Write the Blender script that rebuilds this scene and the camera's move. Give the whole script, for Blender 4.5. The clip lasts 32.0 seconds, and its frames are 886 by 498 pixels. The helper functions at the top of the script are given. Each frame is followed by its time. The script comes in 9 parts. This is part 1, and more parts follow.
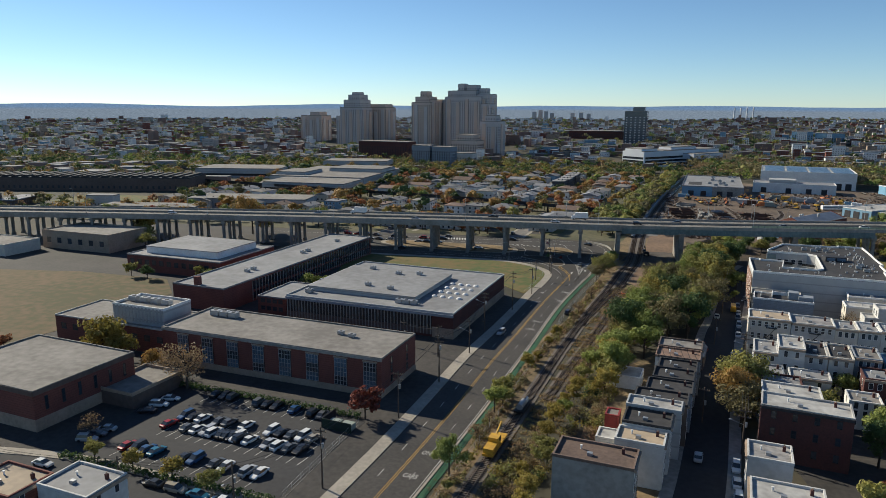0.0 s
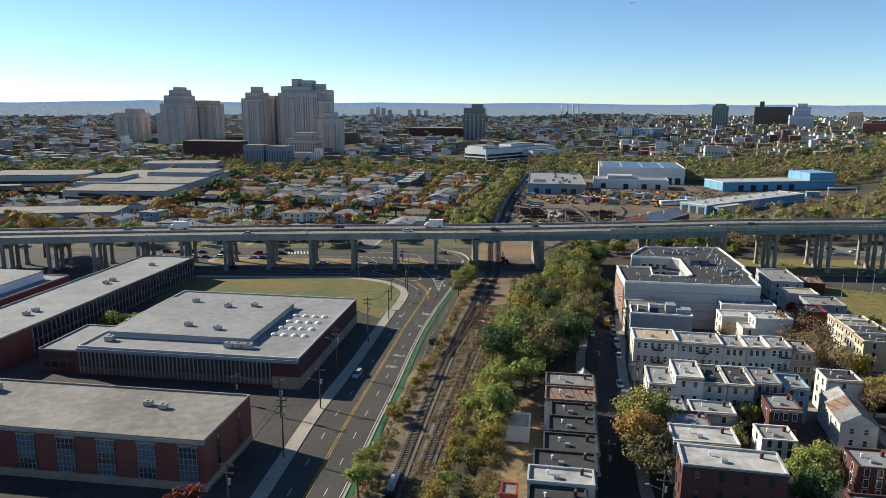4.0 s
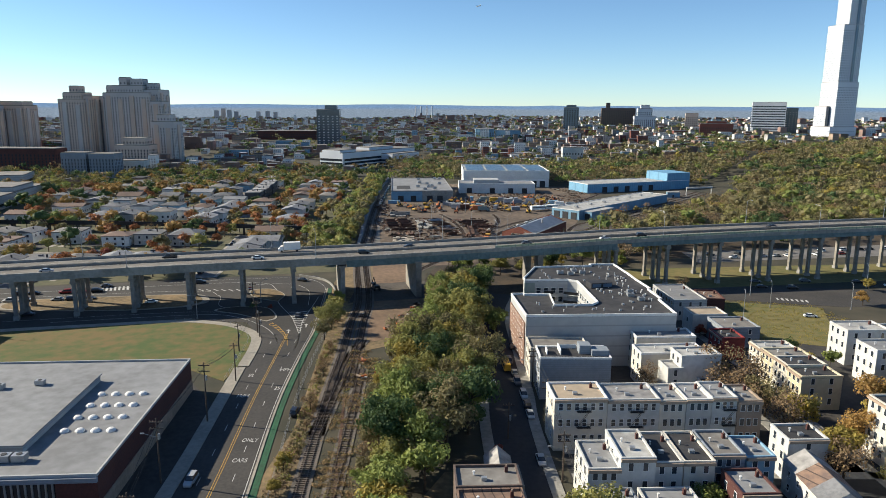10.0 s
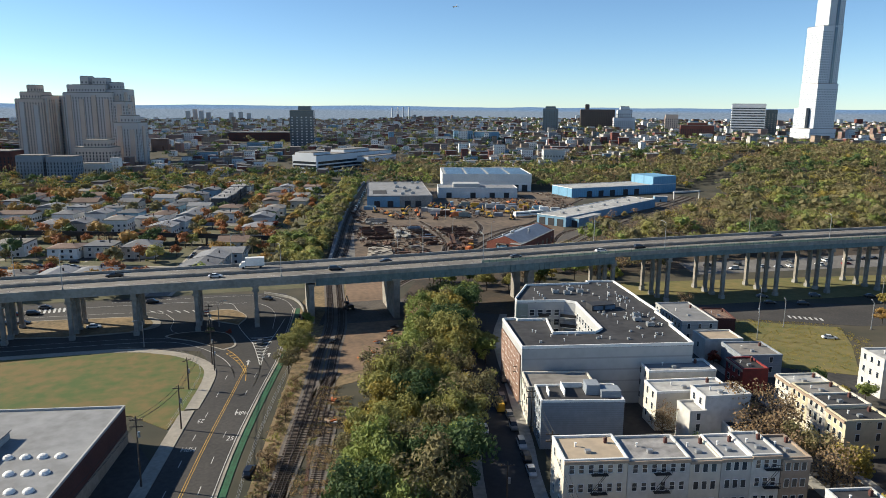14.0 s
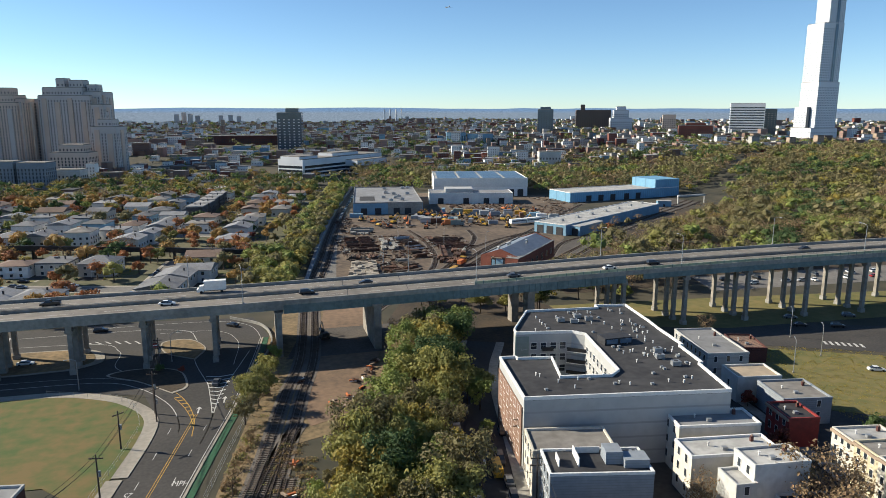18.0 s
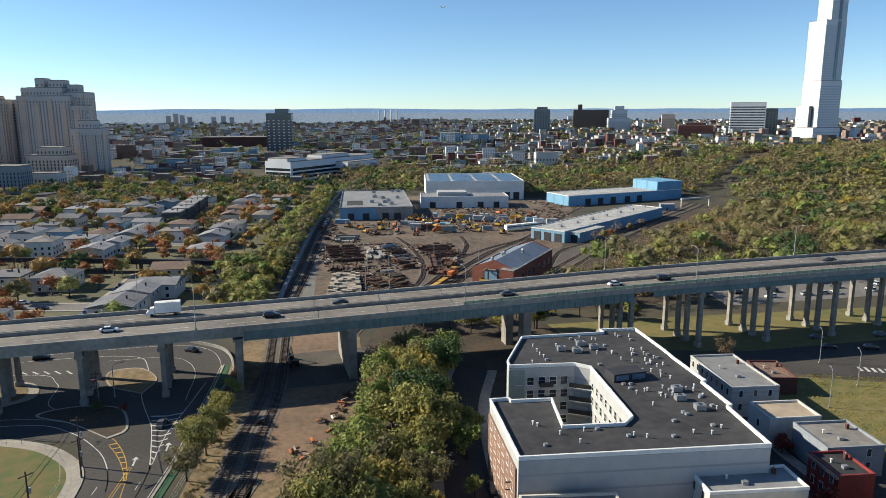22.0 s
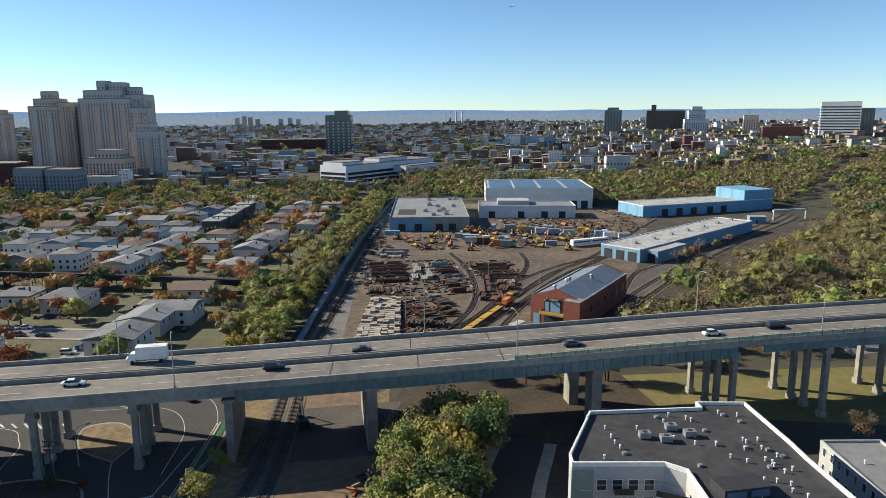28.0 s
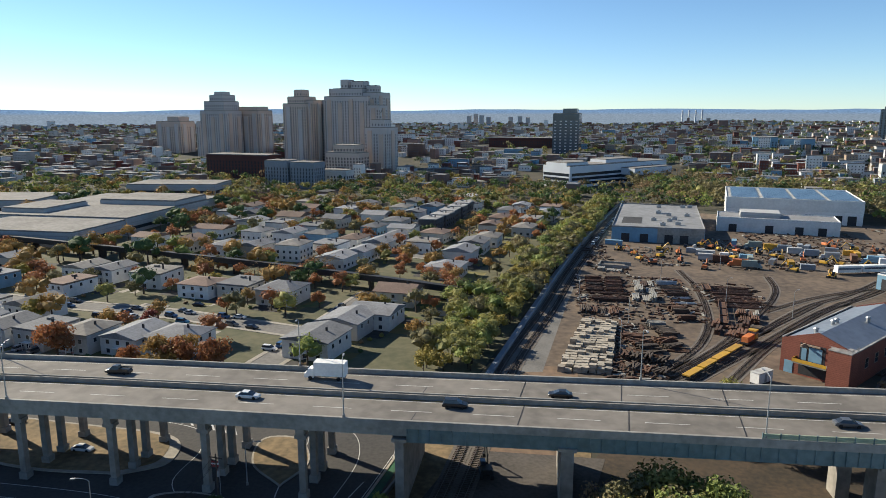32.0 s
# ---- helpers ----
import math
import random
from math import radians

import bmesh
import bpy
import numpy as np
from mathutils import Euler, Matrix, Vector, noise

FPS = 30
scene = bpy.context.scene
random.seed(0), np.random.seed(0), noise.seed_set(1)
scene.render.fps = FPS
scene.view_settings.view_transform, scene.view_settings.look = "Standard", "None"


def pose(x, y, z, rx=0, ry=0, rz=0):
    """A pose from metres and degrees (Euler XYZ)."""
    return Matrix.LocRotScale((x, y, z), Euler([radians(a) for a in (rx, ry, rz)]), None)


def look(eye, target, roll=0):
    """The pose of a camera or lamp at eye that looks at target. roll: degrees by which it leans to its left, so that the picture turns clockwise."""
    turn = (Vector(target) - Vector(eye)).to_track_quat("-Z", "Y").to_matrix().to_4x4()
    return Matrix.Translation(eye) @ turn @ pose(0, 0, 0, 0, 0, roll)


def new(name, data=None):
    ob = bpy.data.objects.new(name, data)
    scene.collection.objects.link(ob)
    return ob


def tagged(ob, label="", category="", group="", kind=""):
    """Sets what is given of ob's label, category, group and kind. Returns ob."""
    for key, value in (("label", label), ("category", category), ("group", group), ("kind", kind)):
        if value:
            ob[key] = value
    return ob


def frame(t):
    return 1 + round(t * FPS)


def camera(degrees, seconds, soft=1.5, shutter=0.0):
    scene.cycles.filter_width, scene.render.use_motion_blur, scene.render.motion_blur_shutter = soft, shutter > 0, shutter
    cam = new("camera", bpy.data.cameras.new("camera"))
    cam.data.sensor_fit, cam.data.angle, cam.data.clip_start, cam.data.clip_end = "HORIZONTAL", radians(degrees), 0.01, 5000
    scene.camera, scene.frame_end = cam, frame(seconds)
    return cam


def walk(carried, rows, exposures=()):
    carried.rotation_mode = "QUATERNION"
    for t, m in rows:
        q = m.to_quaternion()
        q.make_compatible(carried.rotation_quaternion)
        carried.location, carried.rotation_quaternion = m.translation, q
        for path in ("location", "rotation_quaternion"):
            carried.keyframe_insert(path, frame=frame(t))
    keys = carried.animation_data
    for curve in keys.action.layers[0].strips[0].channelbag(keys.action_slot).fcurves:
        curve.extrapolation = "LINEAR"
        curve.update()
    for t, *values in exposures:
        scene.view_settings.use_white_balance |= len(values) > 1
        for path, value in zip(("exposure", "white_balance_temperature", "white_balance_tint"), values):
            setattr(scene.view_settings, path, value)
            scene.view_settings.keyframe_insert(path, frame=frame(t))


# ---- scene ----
cam = camera(64.84, 32.0, soft=0.8)


def view(x, y, z, yaw, pitch, roll):
    """Pose from a place, the heading (left of +y), the tilt (up) and the roll, in degrees."""
    return pose(x, y, z, 90 + pitch, 0, yaw) @ pose(0, 0, 0, 0, 0, roll)


PATH = [
    (0, view(-4.25, -0.24, 74.02, 11.764, -11.525, 0.239)),
    (0.5, view(-5.56, 4.74, 74.03, 7.462, -11.584, 0.237)),
    (1, view(-6.78, 9.65, 74.11, 6.224, -11.637, 0.225)),
    (1.5, view(-7.81, 14.50, 74.25, 5.432, -11.696, 0.208)),
    (2, view(-8.64, 19.33, 74.38, 4.334, -11.727, 0.200)),
    (2.5, view(-9.35, 24.05, 74.40, 3.163, -11.728, 0.217)),
    (4.5, view(-11.94, 42.27, 74.11, -3.597, -11.730, 0.357)),
    (5, view(-12.44, 46.62, 73.95, -6.155, -11.702, 0.395)),
    (5.5, view(-12.77, 50.74, 73.74, -8.503, -11.671, 0.431)),
    (6, view(-12.98, 54.79, 73.58, -10.786, -11.630, 0.452)),
    (6.5, view(-13.07, 58.87, 73.46, -12.708, -11.609, 0.446)),
    (7, view(-13.04, 62.92, 73.42, -13.029, -11.618, 0.415)),
    (7.5, view(-12.90, 66.88, 73.50, -13.059, -11.629, 0.379)),
    (8, view(-12.66, 70.74, 73.63, -13.097, -11.610, 0.351)),
    (8.5, view(-12.34, 74.48, 73.76, -13.161, -11.599, 0.333)),
    (9, view(-11.95, 78.17, 73.87, -13.214, -11.597, 0.319)),
    (9.5, view(-11.44, 81.93, 73.96, -13.240, -11.584, 0.305)),
    (10, view(-10.81, 85.79, 73.94, -13.250, -11.552, 0.306)),
    (10.5, view(-10.14, 89.62, 73.81, -13.268, -11.511, 0.337)),
    (11, view(-9.53, 93.29, 73.69, -13.289, -11.507, 0.380)),
    (11.5, view(-8.94, 96.83, 73.61, -13.444, -11.482, 0.410)),
    (12, view(-8.28, 100.24, 73.54, -13.581, -11.436, 0.423)),
    (12.5, view(-7.61, 103.49, 73.50, -13.831, -11.426, 0.420)),
    (13, view(-7.01, 106.66, 73.47, -14.249, -11.422, 0.414)),
    (13.5, view(-6.43, 109.88, 73.42, -14.703, -11.423, 0.414)),
    (14, view(-5.69, 113.27, 73.31, -15.167, -11.425, 0.411)),
    (14.5, view(-4.61, 116.96, 73.19, -15.401, -11.428, 0.378)),
    (16.5, view(0.67, 132.49, 72.79, -15.485, -11.344, 0.155)),
    (17, view(2.02, 136.30, 72.73, -15.543, -11.332, 0.115)),
    (17.5, view(3.41, 139.95, 72.72, -15.552, -11.280, 0.087)),
    (18, view(4.84, 143.39, 72.69, -15.605, -11.288, 0.046)),
    (18.5, view(6.26, 146.64, 72.61, -15.629, -11.262, 0.006)),
    (19, view(7.64, 149.76, 72.49, -15.669, -11.260, -0.016)),
    (19.5, view(9.00, 152.86, 72.34, -15.712, -11.252, -0.033)),
    (20, view(10.34, 155.95, 72.20, -15.731, -11.238, -0.047)),
    (20.5, view(11.61, 159.00, 72.07, -15.774, -11.233, -0.053)),
    (21, view(12.88, 161.98, 71.92, -15.805, -11.233, -0.067)),
    (21.5, view(14.17, 164.93, 71.75, -15.844, -11.211, -0.097)),
    (22, view(15.47, 167.95, 71.59, -15.847, -11.209, -0.126)),
    (22.5, view(16.82, 171.16, 71.48, -15.869, -11.228, -0.152)),
    (23, view(18.31, 174.61, 71.43, -15.889, -11.230, -0.177)),
    (23.5, view(19.89, 178.26, 71.43, -15.906, -11.239, -0.190)),
    (24, view(21.43, 181.94, 71.45, -15.911, -11.214, -0.187)),
    (24.5, view(22.77, 185.37, 71.47, -16.118, -11.162, -0.186)),
    (26.5, view(27.54, 198.11, 71.58, -14.981, -11.132, -0.232)),
    (27, view(28.70, 201.24, 71.56, -13.494, -11.117, -0.265)),
    (27.5, view(29.84, 204.35, 71.52, -12.001, -11.098, -0.308)),
    (28, view(30.90, 207.43, 71.51, -10.373, -11.078, -0.331)),
    (28.5, view(31.84, 210.51, 71.54, -8.656, -11.062, -0.334)),
    (29, view(32.68, 213.64, 71.57, -6.493, -11.071, -0.318)),
    (29.5, view(33.56, 216.77, 71.59, -3.510, -11.090, -0.279)),
    (30, view(34.46, 219.88, 71.61, -1.071, -11.106, -0.224)),
    (30.5, view(35.23, 223.15, 71.61, 1.137, -11.118, -0.174)),
    (31, view(35.71, 226.72, 71.50, 3.359, -11.143, -0.133)),
    (31.5, view(35.76, 230.61, 71.26, 5.616, -11.143, -0.098)),
    (32, view(35.41, 234.78, 70.91, 8.059, -11.134, -0.069)),
]
walk(cam, PATH, [(0, 0.46, 5900, 6), (0.9, 0.74, 5900, 6), (2, 0.82, 5900, 6), (6, 0.84, 5900, 6), (32, 0.84, 5900, 6)])

# ---- light: clear autumn midday, low sun ahead and to the left ----
SUN_AZ, SUN_EL = -63.0, 28.0
world = bpy.data.worlds.new("sky")
scene.world = world
world.use_nodes = True
wn = world.node_tree.nodes
sky = wn.new("ShaderNodeTexSky")
sky.sky_type, sky.sun_disc = "NISHITA", False
sky.sun_elevation, sky.sun_rotation = radians(SUN_EL), radians(SUN_AZ)
sky.air_density, sky.dust_density, sky.ozone_density, sky.altitude = 0.7, 0.03, 2.4, 0
wn["Background"].inputs["Strength"].default_value = 0.075
tint = wn.new("ShaderNodeVectorMath")
tint.operation = "MULTIPLY"
tint.inputs[1].default_value = (0.955, 1.0, 1.0)
world.node_tree.links.new(sky.outputs["Color"], tint.inputs[0])
world.node_tree.links.new(tint.outputs[0], wn["Background"].inputs["Color"])
sun = new("sun", bpy.data.lights.new("sun", "SUN"))
sun.data.energy, sun.data.angle, sun.data.color = 5.0, radians(0.53), (1.0, 0.85, 0.635)
az, el = radians(SUN_AZ), radians(SUN_EL)
sun.matrix_world = look((0, 0, 300), (-math.sin(az) * math.cos(el), -math.cos(az) * math.cos(el), 300 - math.sin(el)))

# ---- helpers of this scene ----
def S(a):
    a = min(1.0, max(0.0, a))
    return a * a * (3 - 2 * a)


def gz(x, y):
    """Height of the ground: flat round the railway, a wooded rise to the right, far hills."""
    z = 22 * S((y - 880) / 420) * (1 - 0.5 * S((x - 340) / 240)) + 20 * S((x - 340) / 240) * S((y - 480) / 240)
    z += 12 * S((y - 1500) / 2600)
    if y > 3600:
        z += S((y - 3600) / 1000) * (26 + 10 * noise.noise((x / 700, y / 900, 0)))
    return z


class Mesh:
    """Collects faces for one part."""

    def __init__(self):
        self.v, self.f, self.m = [], [], []

    def face(self, pts, mi=0):
        n = len(self.v)
        self.v += [tuple(p) for p in pts]
        self.f.append(tuple(range(n, n + len(pts))))
        self.m.append(mi)

    def box(self, x0, y0, z0, x1, y1, z1, mi=0, m=None):
        c = [(x0, y0, z0), (x1, y0, z0), (x1, y1, z0), (x0, y1, z0), (x0, y0, z1), (x1, y0, z1), (x1, y1, z1), (x0, y1, z1)]
        if m is not None:
            c = [tuple(m @ Vector(p)) for p in c]
        n = len(self.v)
        self.v += c
        for q in ((0, 3, 2, 1), (4, 5, 6, 7), (0, 1, 5, 4), (1, 2, 6, 5), (2, 3, 7, 6), (3, 0, 4, 7)):
            self.f.append(tuple(n + i for i in q))
            self.m.append(mi)
        return self

    def prism(self, poly, z0, z1, mi=0, top=True, bottom=False):
        n, k = len(self.v), len(poly)
        self.v += [(x, y, z0) for x, y in poly] + [(x, y, z1) for x, y in poly]
        for i in range(k):
            j = (i + 1) % k
            self.f.append((n + i, n + j, n + k + j, n + k + i))
            self.m.append(mi)
        if top:
            self.f.append(tuple(range(n + k, n + 2 * k)))
            self.m.append(mi)
        if bottom:
            self.f.append(tuple(range(n + k - 1, n - 1, -1)))
            self.m.append(mi)
        return self

    def tube(self, a, b, ra, rb, n=8, mi=0, caps=True):
        a, b = Vector(a), Vector(b)
        d = (b - a).normalized()
        u = d.orthogonal().normalized()
        w = d.cross(u)
        k = len(self.v)
        for p, r in ((a, ra), (b, rb)):
            for i in range(n):
                t = 2 * math.pi * i / n
                self.v.append(tuple(p + r * (u * math.cos(t) + w * math.sin(t))))
        for i in range(n):
            j = (i + 1) % n
            self.f.append((k + i, k + j, k + n + j, k + n + i))
            self.m.append(mi)
        if caps:
            self.f.append(tuple(range(k + n - 1, k - 1, -1)))
            self.f.append(tuple(range(k + n, k + 2 * n)))
            self.m += [mi, mi]
        return self

    def data(self, name, mats):
        me = bpy.data.meshes.new(name)
        me.from_pydata(self.v, [], self.f)
        for mt in mats if isinstance(mats, (list, tuple)) else [mats]:
            me.materials.append(mt)
        me.polygons.foreach_set("material_index", self.m)
        me.update()
        return me


def thing(name, label, category, group="", kind="", loc=(0, 0, 0), rz=0.0, data=None):
    ob = new(name, data)
    ob.matrix_world = pose(*loc, *([0] * (3 - len(loc))), 0, 0, rz)
    return tagged(ob, label, category, group, kind)


def part(name, mesh, material, parent, label="", m=None):
    """One mesh object under a thing or a part. mesh: a Mesh, or mesh data to share."""
    me = mesh.data(name, material) if isinstance(mesh, Mesh) else mesh
    ob = new(name, me)
    ob.parent = parent
    if m is not None:
        ob.matrix_local = m
    if label:
        ob["label"] = label
    return ob


def frame2(c, rz):
    """Local to world in the plan."""
    a = radians(rz)
    return lambda u, v: (c[0] + u * math.cos(a) - v * math.sin(a), c[1] + u * math.sin(a) + v * math.cos(a))


def smooth_line(pts, step=4.0):
    """A polyline through the points, rounded (Catmull-Rom)."""
    p = [Vector((*q, 0)) if len(q) == 2 else Vector(q) for q in pts]
    p = [2 * p[0] - p[1], *p, 2 * p[-1] - p[-2]]
    out = []
    for i in range(1, len(p) - 2):
        n = max(1, int((p[i + 1] - p[i]).length / step))
        for k in range(n):
            t = k / n
            out.append(0.5 * (2 * p[i] + (p[i + 1] - p[i - 1]) * t + (2 * p[i - 1] - 5 * p[i] + 4 * p[i + 1] - p[i + 2]) * t * t
                              + (3 * p[i] - p[i - 1] - 3 * p[i + 1] + p[i + 2]) * t ** 3))
    return out + [p[-2]]


def offsets(line, d):
    """The line moved d metres to its right."""
    out = []
    for i, q in enumerate(line):
        t = (line[min(i + 1, len(line) - 1)] - line[max(i - 1, 0)])
        t = Vector((t.y, -t.x, 0)).normalized()
        out.append(q + d * t)
    return out


def strip(mesh, left, right, z, mi=0, thick=0.0):
    for i in range(len(left) - 1):
        a, b, c, d = left[i], right[i], right[i + 1], left[i + 1]
        mesh.face([(p.x, p.y, p.z + z) for p in (a, b, c, d)], mi)
        if thick:
            mesh.face([(a.x, a.y, a.z + z), (d.x, d.y, d.z + z), (d.x, d.y, d.z + z - thick), (a.x, a.y, a.z + z - thick)], mi)
            mesh.face([(c.x, c.y, c.z + z), (b.x, b.y, b.z + z), (b.x, b.y, b.z + z - thick), (c.x, c.y, c.z + z - thick)], mi)
    return mesh


def band(mesh, line, d0, d1, z, mi=0, thick=0.0):
    return strip(mesh, offsets(line, d0), offsets(line, d1), z, mi, thick)


def dashes(mesh, line, d, w, on, gap, z, mi=0):
    run, pts = 0.0, offsets(line, d)
    for a, b in zip(pts, pts[1:]):
        seg = (b - a).length
        k = 0.0
        while k < seg:
            ph = (run + k) % (on + gap)
            if ph < on:
                e = min(seg, k + on - ph)
                if e - k > 0.05:
                    t = (b - a) / seg
                    n = Vector((t.y, -t.x, 0)) * w / 2
                    p, q = a + t * k, a + t * e
                    mesh.face([(v.x, v.y, v.z + z) for v in (p - n, p + n, q + n, q - n)], mi)
                k = e + 0.01
            else:
                k += on + gap - ph
        run += seg


# ---- materials ----
def deep(c):
    """Base colours lowered for darker shadows: dark ones a little deeper, white ones kept."""
    k = 0.74 + 0.26 * max(c) ** 0.7
    return tuple(v * k for v in c)


def mat(name, col, col2=None, rough=0.85, scale=1.5, big=0.08, bump=0.25, metal=0.0, rand=0.0, island=0.0, spec=0.4, contrast=0.5, wave=None, leaf=False):
    """A worn surface: two colours mixed by fine grain and by broad stains; rand, island: change of tone from thing to thing or piece to piece."""
    mt = bpy.data.materials.new(name)
    mt.use_nodes = True
    nt = mt.node_tree
    n, l = nt.nodes, nt.links
    b = n["Principled BSDF"]
    b.inputs["Roughness"].default_value, b.inputs["Metallic"].default_value = rough, metal
    b.inputs["Specular IOR Level"].default_value = spec
    geo = n.new("ShaderNodeNewGeometry")
    fine, broad = n.new("ShaderNodeTexNoise"), n.new("ShaderNodeTexNoise")
    for t, s in ((fine, scale), (broad, big)):
        t.inputs["Scale"].default_value, t.inputs["Detail"].default_value = s, 5
        l.new(geo.outputs["Position"], t.inputs["Vector"])
    add = n.new("ShaderNodeMath")
    add.operation = "ADD"
    l.new(fine.outputs["Fac"], add.inputs[0])
    l.new(broad.outputs["Fac"], add.inputs[1])
    ramp = n.new("ShaderNodeMapRange")
    ramp.inputs[1].default_value, ramp.inputs[2].default_value = 1 - contrast / 2, 1 + contrast / 2
    l.new(add.outputs[0], ramp.inputs[0])
    mix = n.new("ShaderNodeMix")
    mix.data_type = "RGBA"
    col2 = deep(col2 or tuple(c * 0.72 for c in col))
    col = deep(col)
    mix.inputs[6].default_value, mix.inputs[7].default_value = (*col2, 1), (*col, 1)
    l.new(ramp.outputs[0], mix.inputs[0])
    out = mix.outputs[2]
    for amount, node, sock in ((rand, "ShaderNodeObjectInfo", "Random"), (island, "ShaderNodeNewGeometry", "Random Per Island")):
        if amount:
            src = n.new(node)
            hsv = n.new("ShaderNodeHueSaturation")
            mr = n.new("ShaderNodeMapRange")
            mr.inputs[3].default_value, mr.inputs[4].default_value = 1 - amount, 1 + amount
            l.new(src.outputs[sock], mr.inputs[0])
            l.new(mr.outputs[0], hsv.inputs["Value"])
            if leaf:
                mh = n.new("ShaderNodeMapRange")
                mh.inputs[3].default_value, mh.inputs[4].default_value = 0.5 + 0.06 * amount, 0.5 - 0.06 * amount
                l.new(src.outputs[sock], mh.inputs[0])
                l.new(mh.outputs[0], hsv.inputs["Hue"])
            l.new(out, hsv.inputs["Color"])
            out = hsv.outputs["Color"]
    if wave:
        axis, per, depth = wave
        sep = n.new("ShaderNodeSeparateXYZ")
        l.new(geo.outputs["Position"], sep.inputs[0])
        wv = n.new("ShaderNodeMath")
        wv.operation = "PINGPONG"
        wv.inputs[1].default_value = per / 2
        l.new(sep.outputs[axis], wv.inputs[0])
        lt = n.new("ShaderNodeMath")
        lt.operation = "LESS_THAN"
        lt.inputs[1].default_value = per * 0.07
        l.new(wv.outputs[0], lt.inputs[0])
        dk = n.new("ShaderNodeMix")
        dk.data_type = "RGBA"
        dk.inputs[7].default_value = (*[c * depth for c in col2], 1)
        l.new(lt.outputs[0], dk.inputs[0])
        l.new(out, dk.inputs[6])
        out = dk.outputs[2]
    l.new(out, b.inputs["Base Color"])
    if bump:
        bp = n.new("ShaderNodeBump")
        bp.inputs["Strength"].default_value, bp.inputs["Distance"].default_value = bump, 0.08
        l.new(fine.outputs["Fac"], bp.inputs["Height"])
        l.new(bp.outputs[0], b.inputs["Normal"])
    if leaf:
        tr = n.new("ShaderNodeBsdfTranslucent")
        ms = n.new("ShaderNodeMixShader")
        ms.inputs[0].default_value = 0.3
        l.new(out, tr.inputs["Color"])
        l.new(b.outputs[0], ms.inputs[1])
        l.new(tr.outputs[0], ms.inputs[2])
        l.new(ms.outputs[0], n["Material Output"].inputs["Surface"])
    return mt


def glassy(name, col, rough=0.12, rand=0.3):
    mt = mat(name, col, tuple(c * 0.8 for c in col), rough, 0.4, 0.1, 0.0, rand=rand, spec=0.6)
    return mt


asphalt = mat("asphalt", (0.08, 0.072, 0.066), (0.046, 0.043, 0.041), 0.9, 1.2, 0.06, 0.2)
asphalt_dark = mat("asphalt_worn", (0.052, 0.052, 0.056), (0.036, 0.036, 0.04), 0.92, 0.8, 0.05, 0.2)
deck_m = mat("concrete_deck", (0.25, 0.225, 0.198), (0.15, 0.135, 0.12), 0.9, 0.35, 0.05, 0.15)
lot_m = mat("lot_asphalt", (0.078, 0.07, 0.064), (0.042, 0.039, 0.037), 0.92, 0.7, 0.07, 0.2)
concrete = mat("concrete", (0.36, 0.345, 0.315), (0.24, 0.23, 0.21), 0.9, 0.8, 0.1, 0.2)
concrete_pale = mat("sidewalk_concrete", (0.40, 0.36, 0.30), (0.29, 0.26, 0.22), 0.92, 1.0, 0.12, 0.2)
pier_m = mat("pier_concrete", (0.34, 0.31, 0.27), (0.22, 0.2, 0.175), 0.92, 0.7, 0.25, 0.25)
steel_green = mat("blue_green_steel", (0.17, 0.235, 0.245), (0.115, 0.165, 0.17), 0.6, 0.8, 0.2, 0.1)
rail_green = mat("pale_green_railing", (0.42, 0.47, 0.33), (0.32, 0.36, 0.25), 0.7, 1.0, 0.2, 0.1)
paint_white = mat("white_road_paint", (0.62, 0.61, 0.58), (0.42, 0.41, 0.39), 0.8, 2.0, 0.3, 0.0)
paint_yellow = mat("yellow_road_paint", (0.55, 0.33, 0.05), (0.4, 0.24, 0.05), 0.8, 2.0, 0.3, 0.0)
lane_green = mat("green_lane_paint", (0.035, 0.14, 0.062), (0.03, 0.075, 0.04), 0.85, 1.5, 0.15, 0.1)
dirt = mat("dirt", (0.27, 0.175, 0.11), (0.15, 0.105, 0.072), 0.97, 0.5, 0.05, 0.4)
dirt_dark = mat("yard_dirt", (0.20, 0.147, 0.104), (0.085, 0.064, 0.048), 0.97, 0.35, 0.04, 0.4)
ballast = mat("ballast", (0.205, 0.175, 0.148), (0.115, 0.098, 0.084), 0.97, 2.5, 0.1, 0.6)
ballast_dark = mat("dark_ballast", (0.13, 0.112, 0.098), (0.07, 0.062, 0.055), 0.97, 1.2, 0.1, 0.5)
scrub = mat("dry_scrub", (0.30, 0.21, 0.11), (0.13, 0.10, 0.055), 0.97, 0.7, 0.12, 0.6)
grass = mat("lawn", (0.185, 0.135, 0.05), (0.085, 0.125, 0.033), 0.97, 0.25, 0.035, 0.5, contrast=0.35)
grass_dry = mat("dry_lawn", (0.235, 0.185, 0.07), (0.13, 0.135, 0.042), 0.97, 0.3, 0.03, 0.5)
field_m = mat("worn_turf", (0.175, 0.115, 0.06), (0.095, 0.088, 0.034), 0.97, 0.3, 0.018, 0.5, contrast=0.3)
soil = mat("ground_soil", (0.10, 0.084, 0.055), (0.04, 0.042, 0.028), 0.97, 0.08, 0.008, 0.4)
brick_red = mat("red_brick", (0.225, 0.08, 0.06), (0.15, 0.055, 0.045), 0.9, 2.5, 0.15, 0.3, wave=(2, 0.6, 0.8))
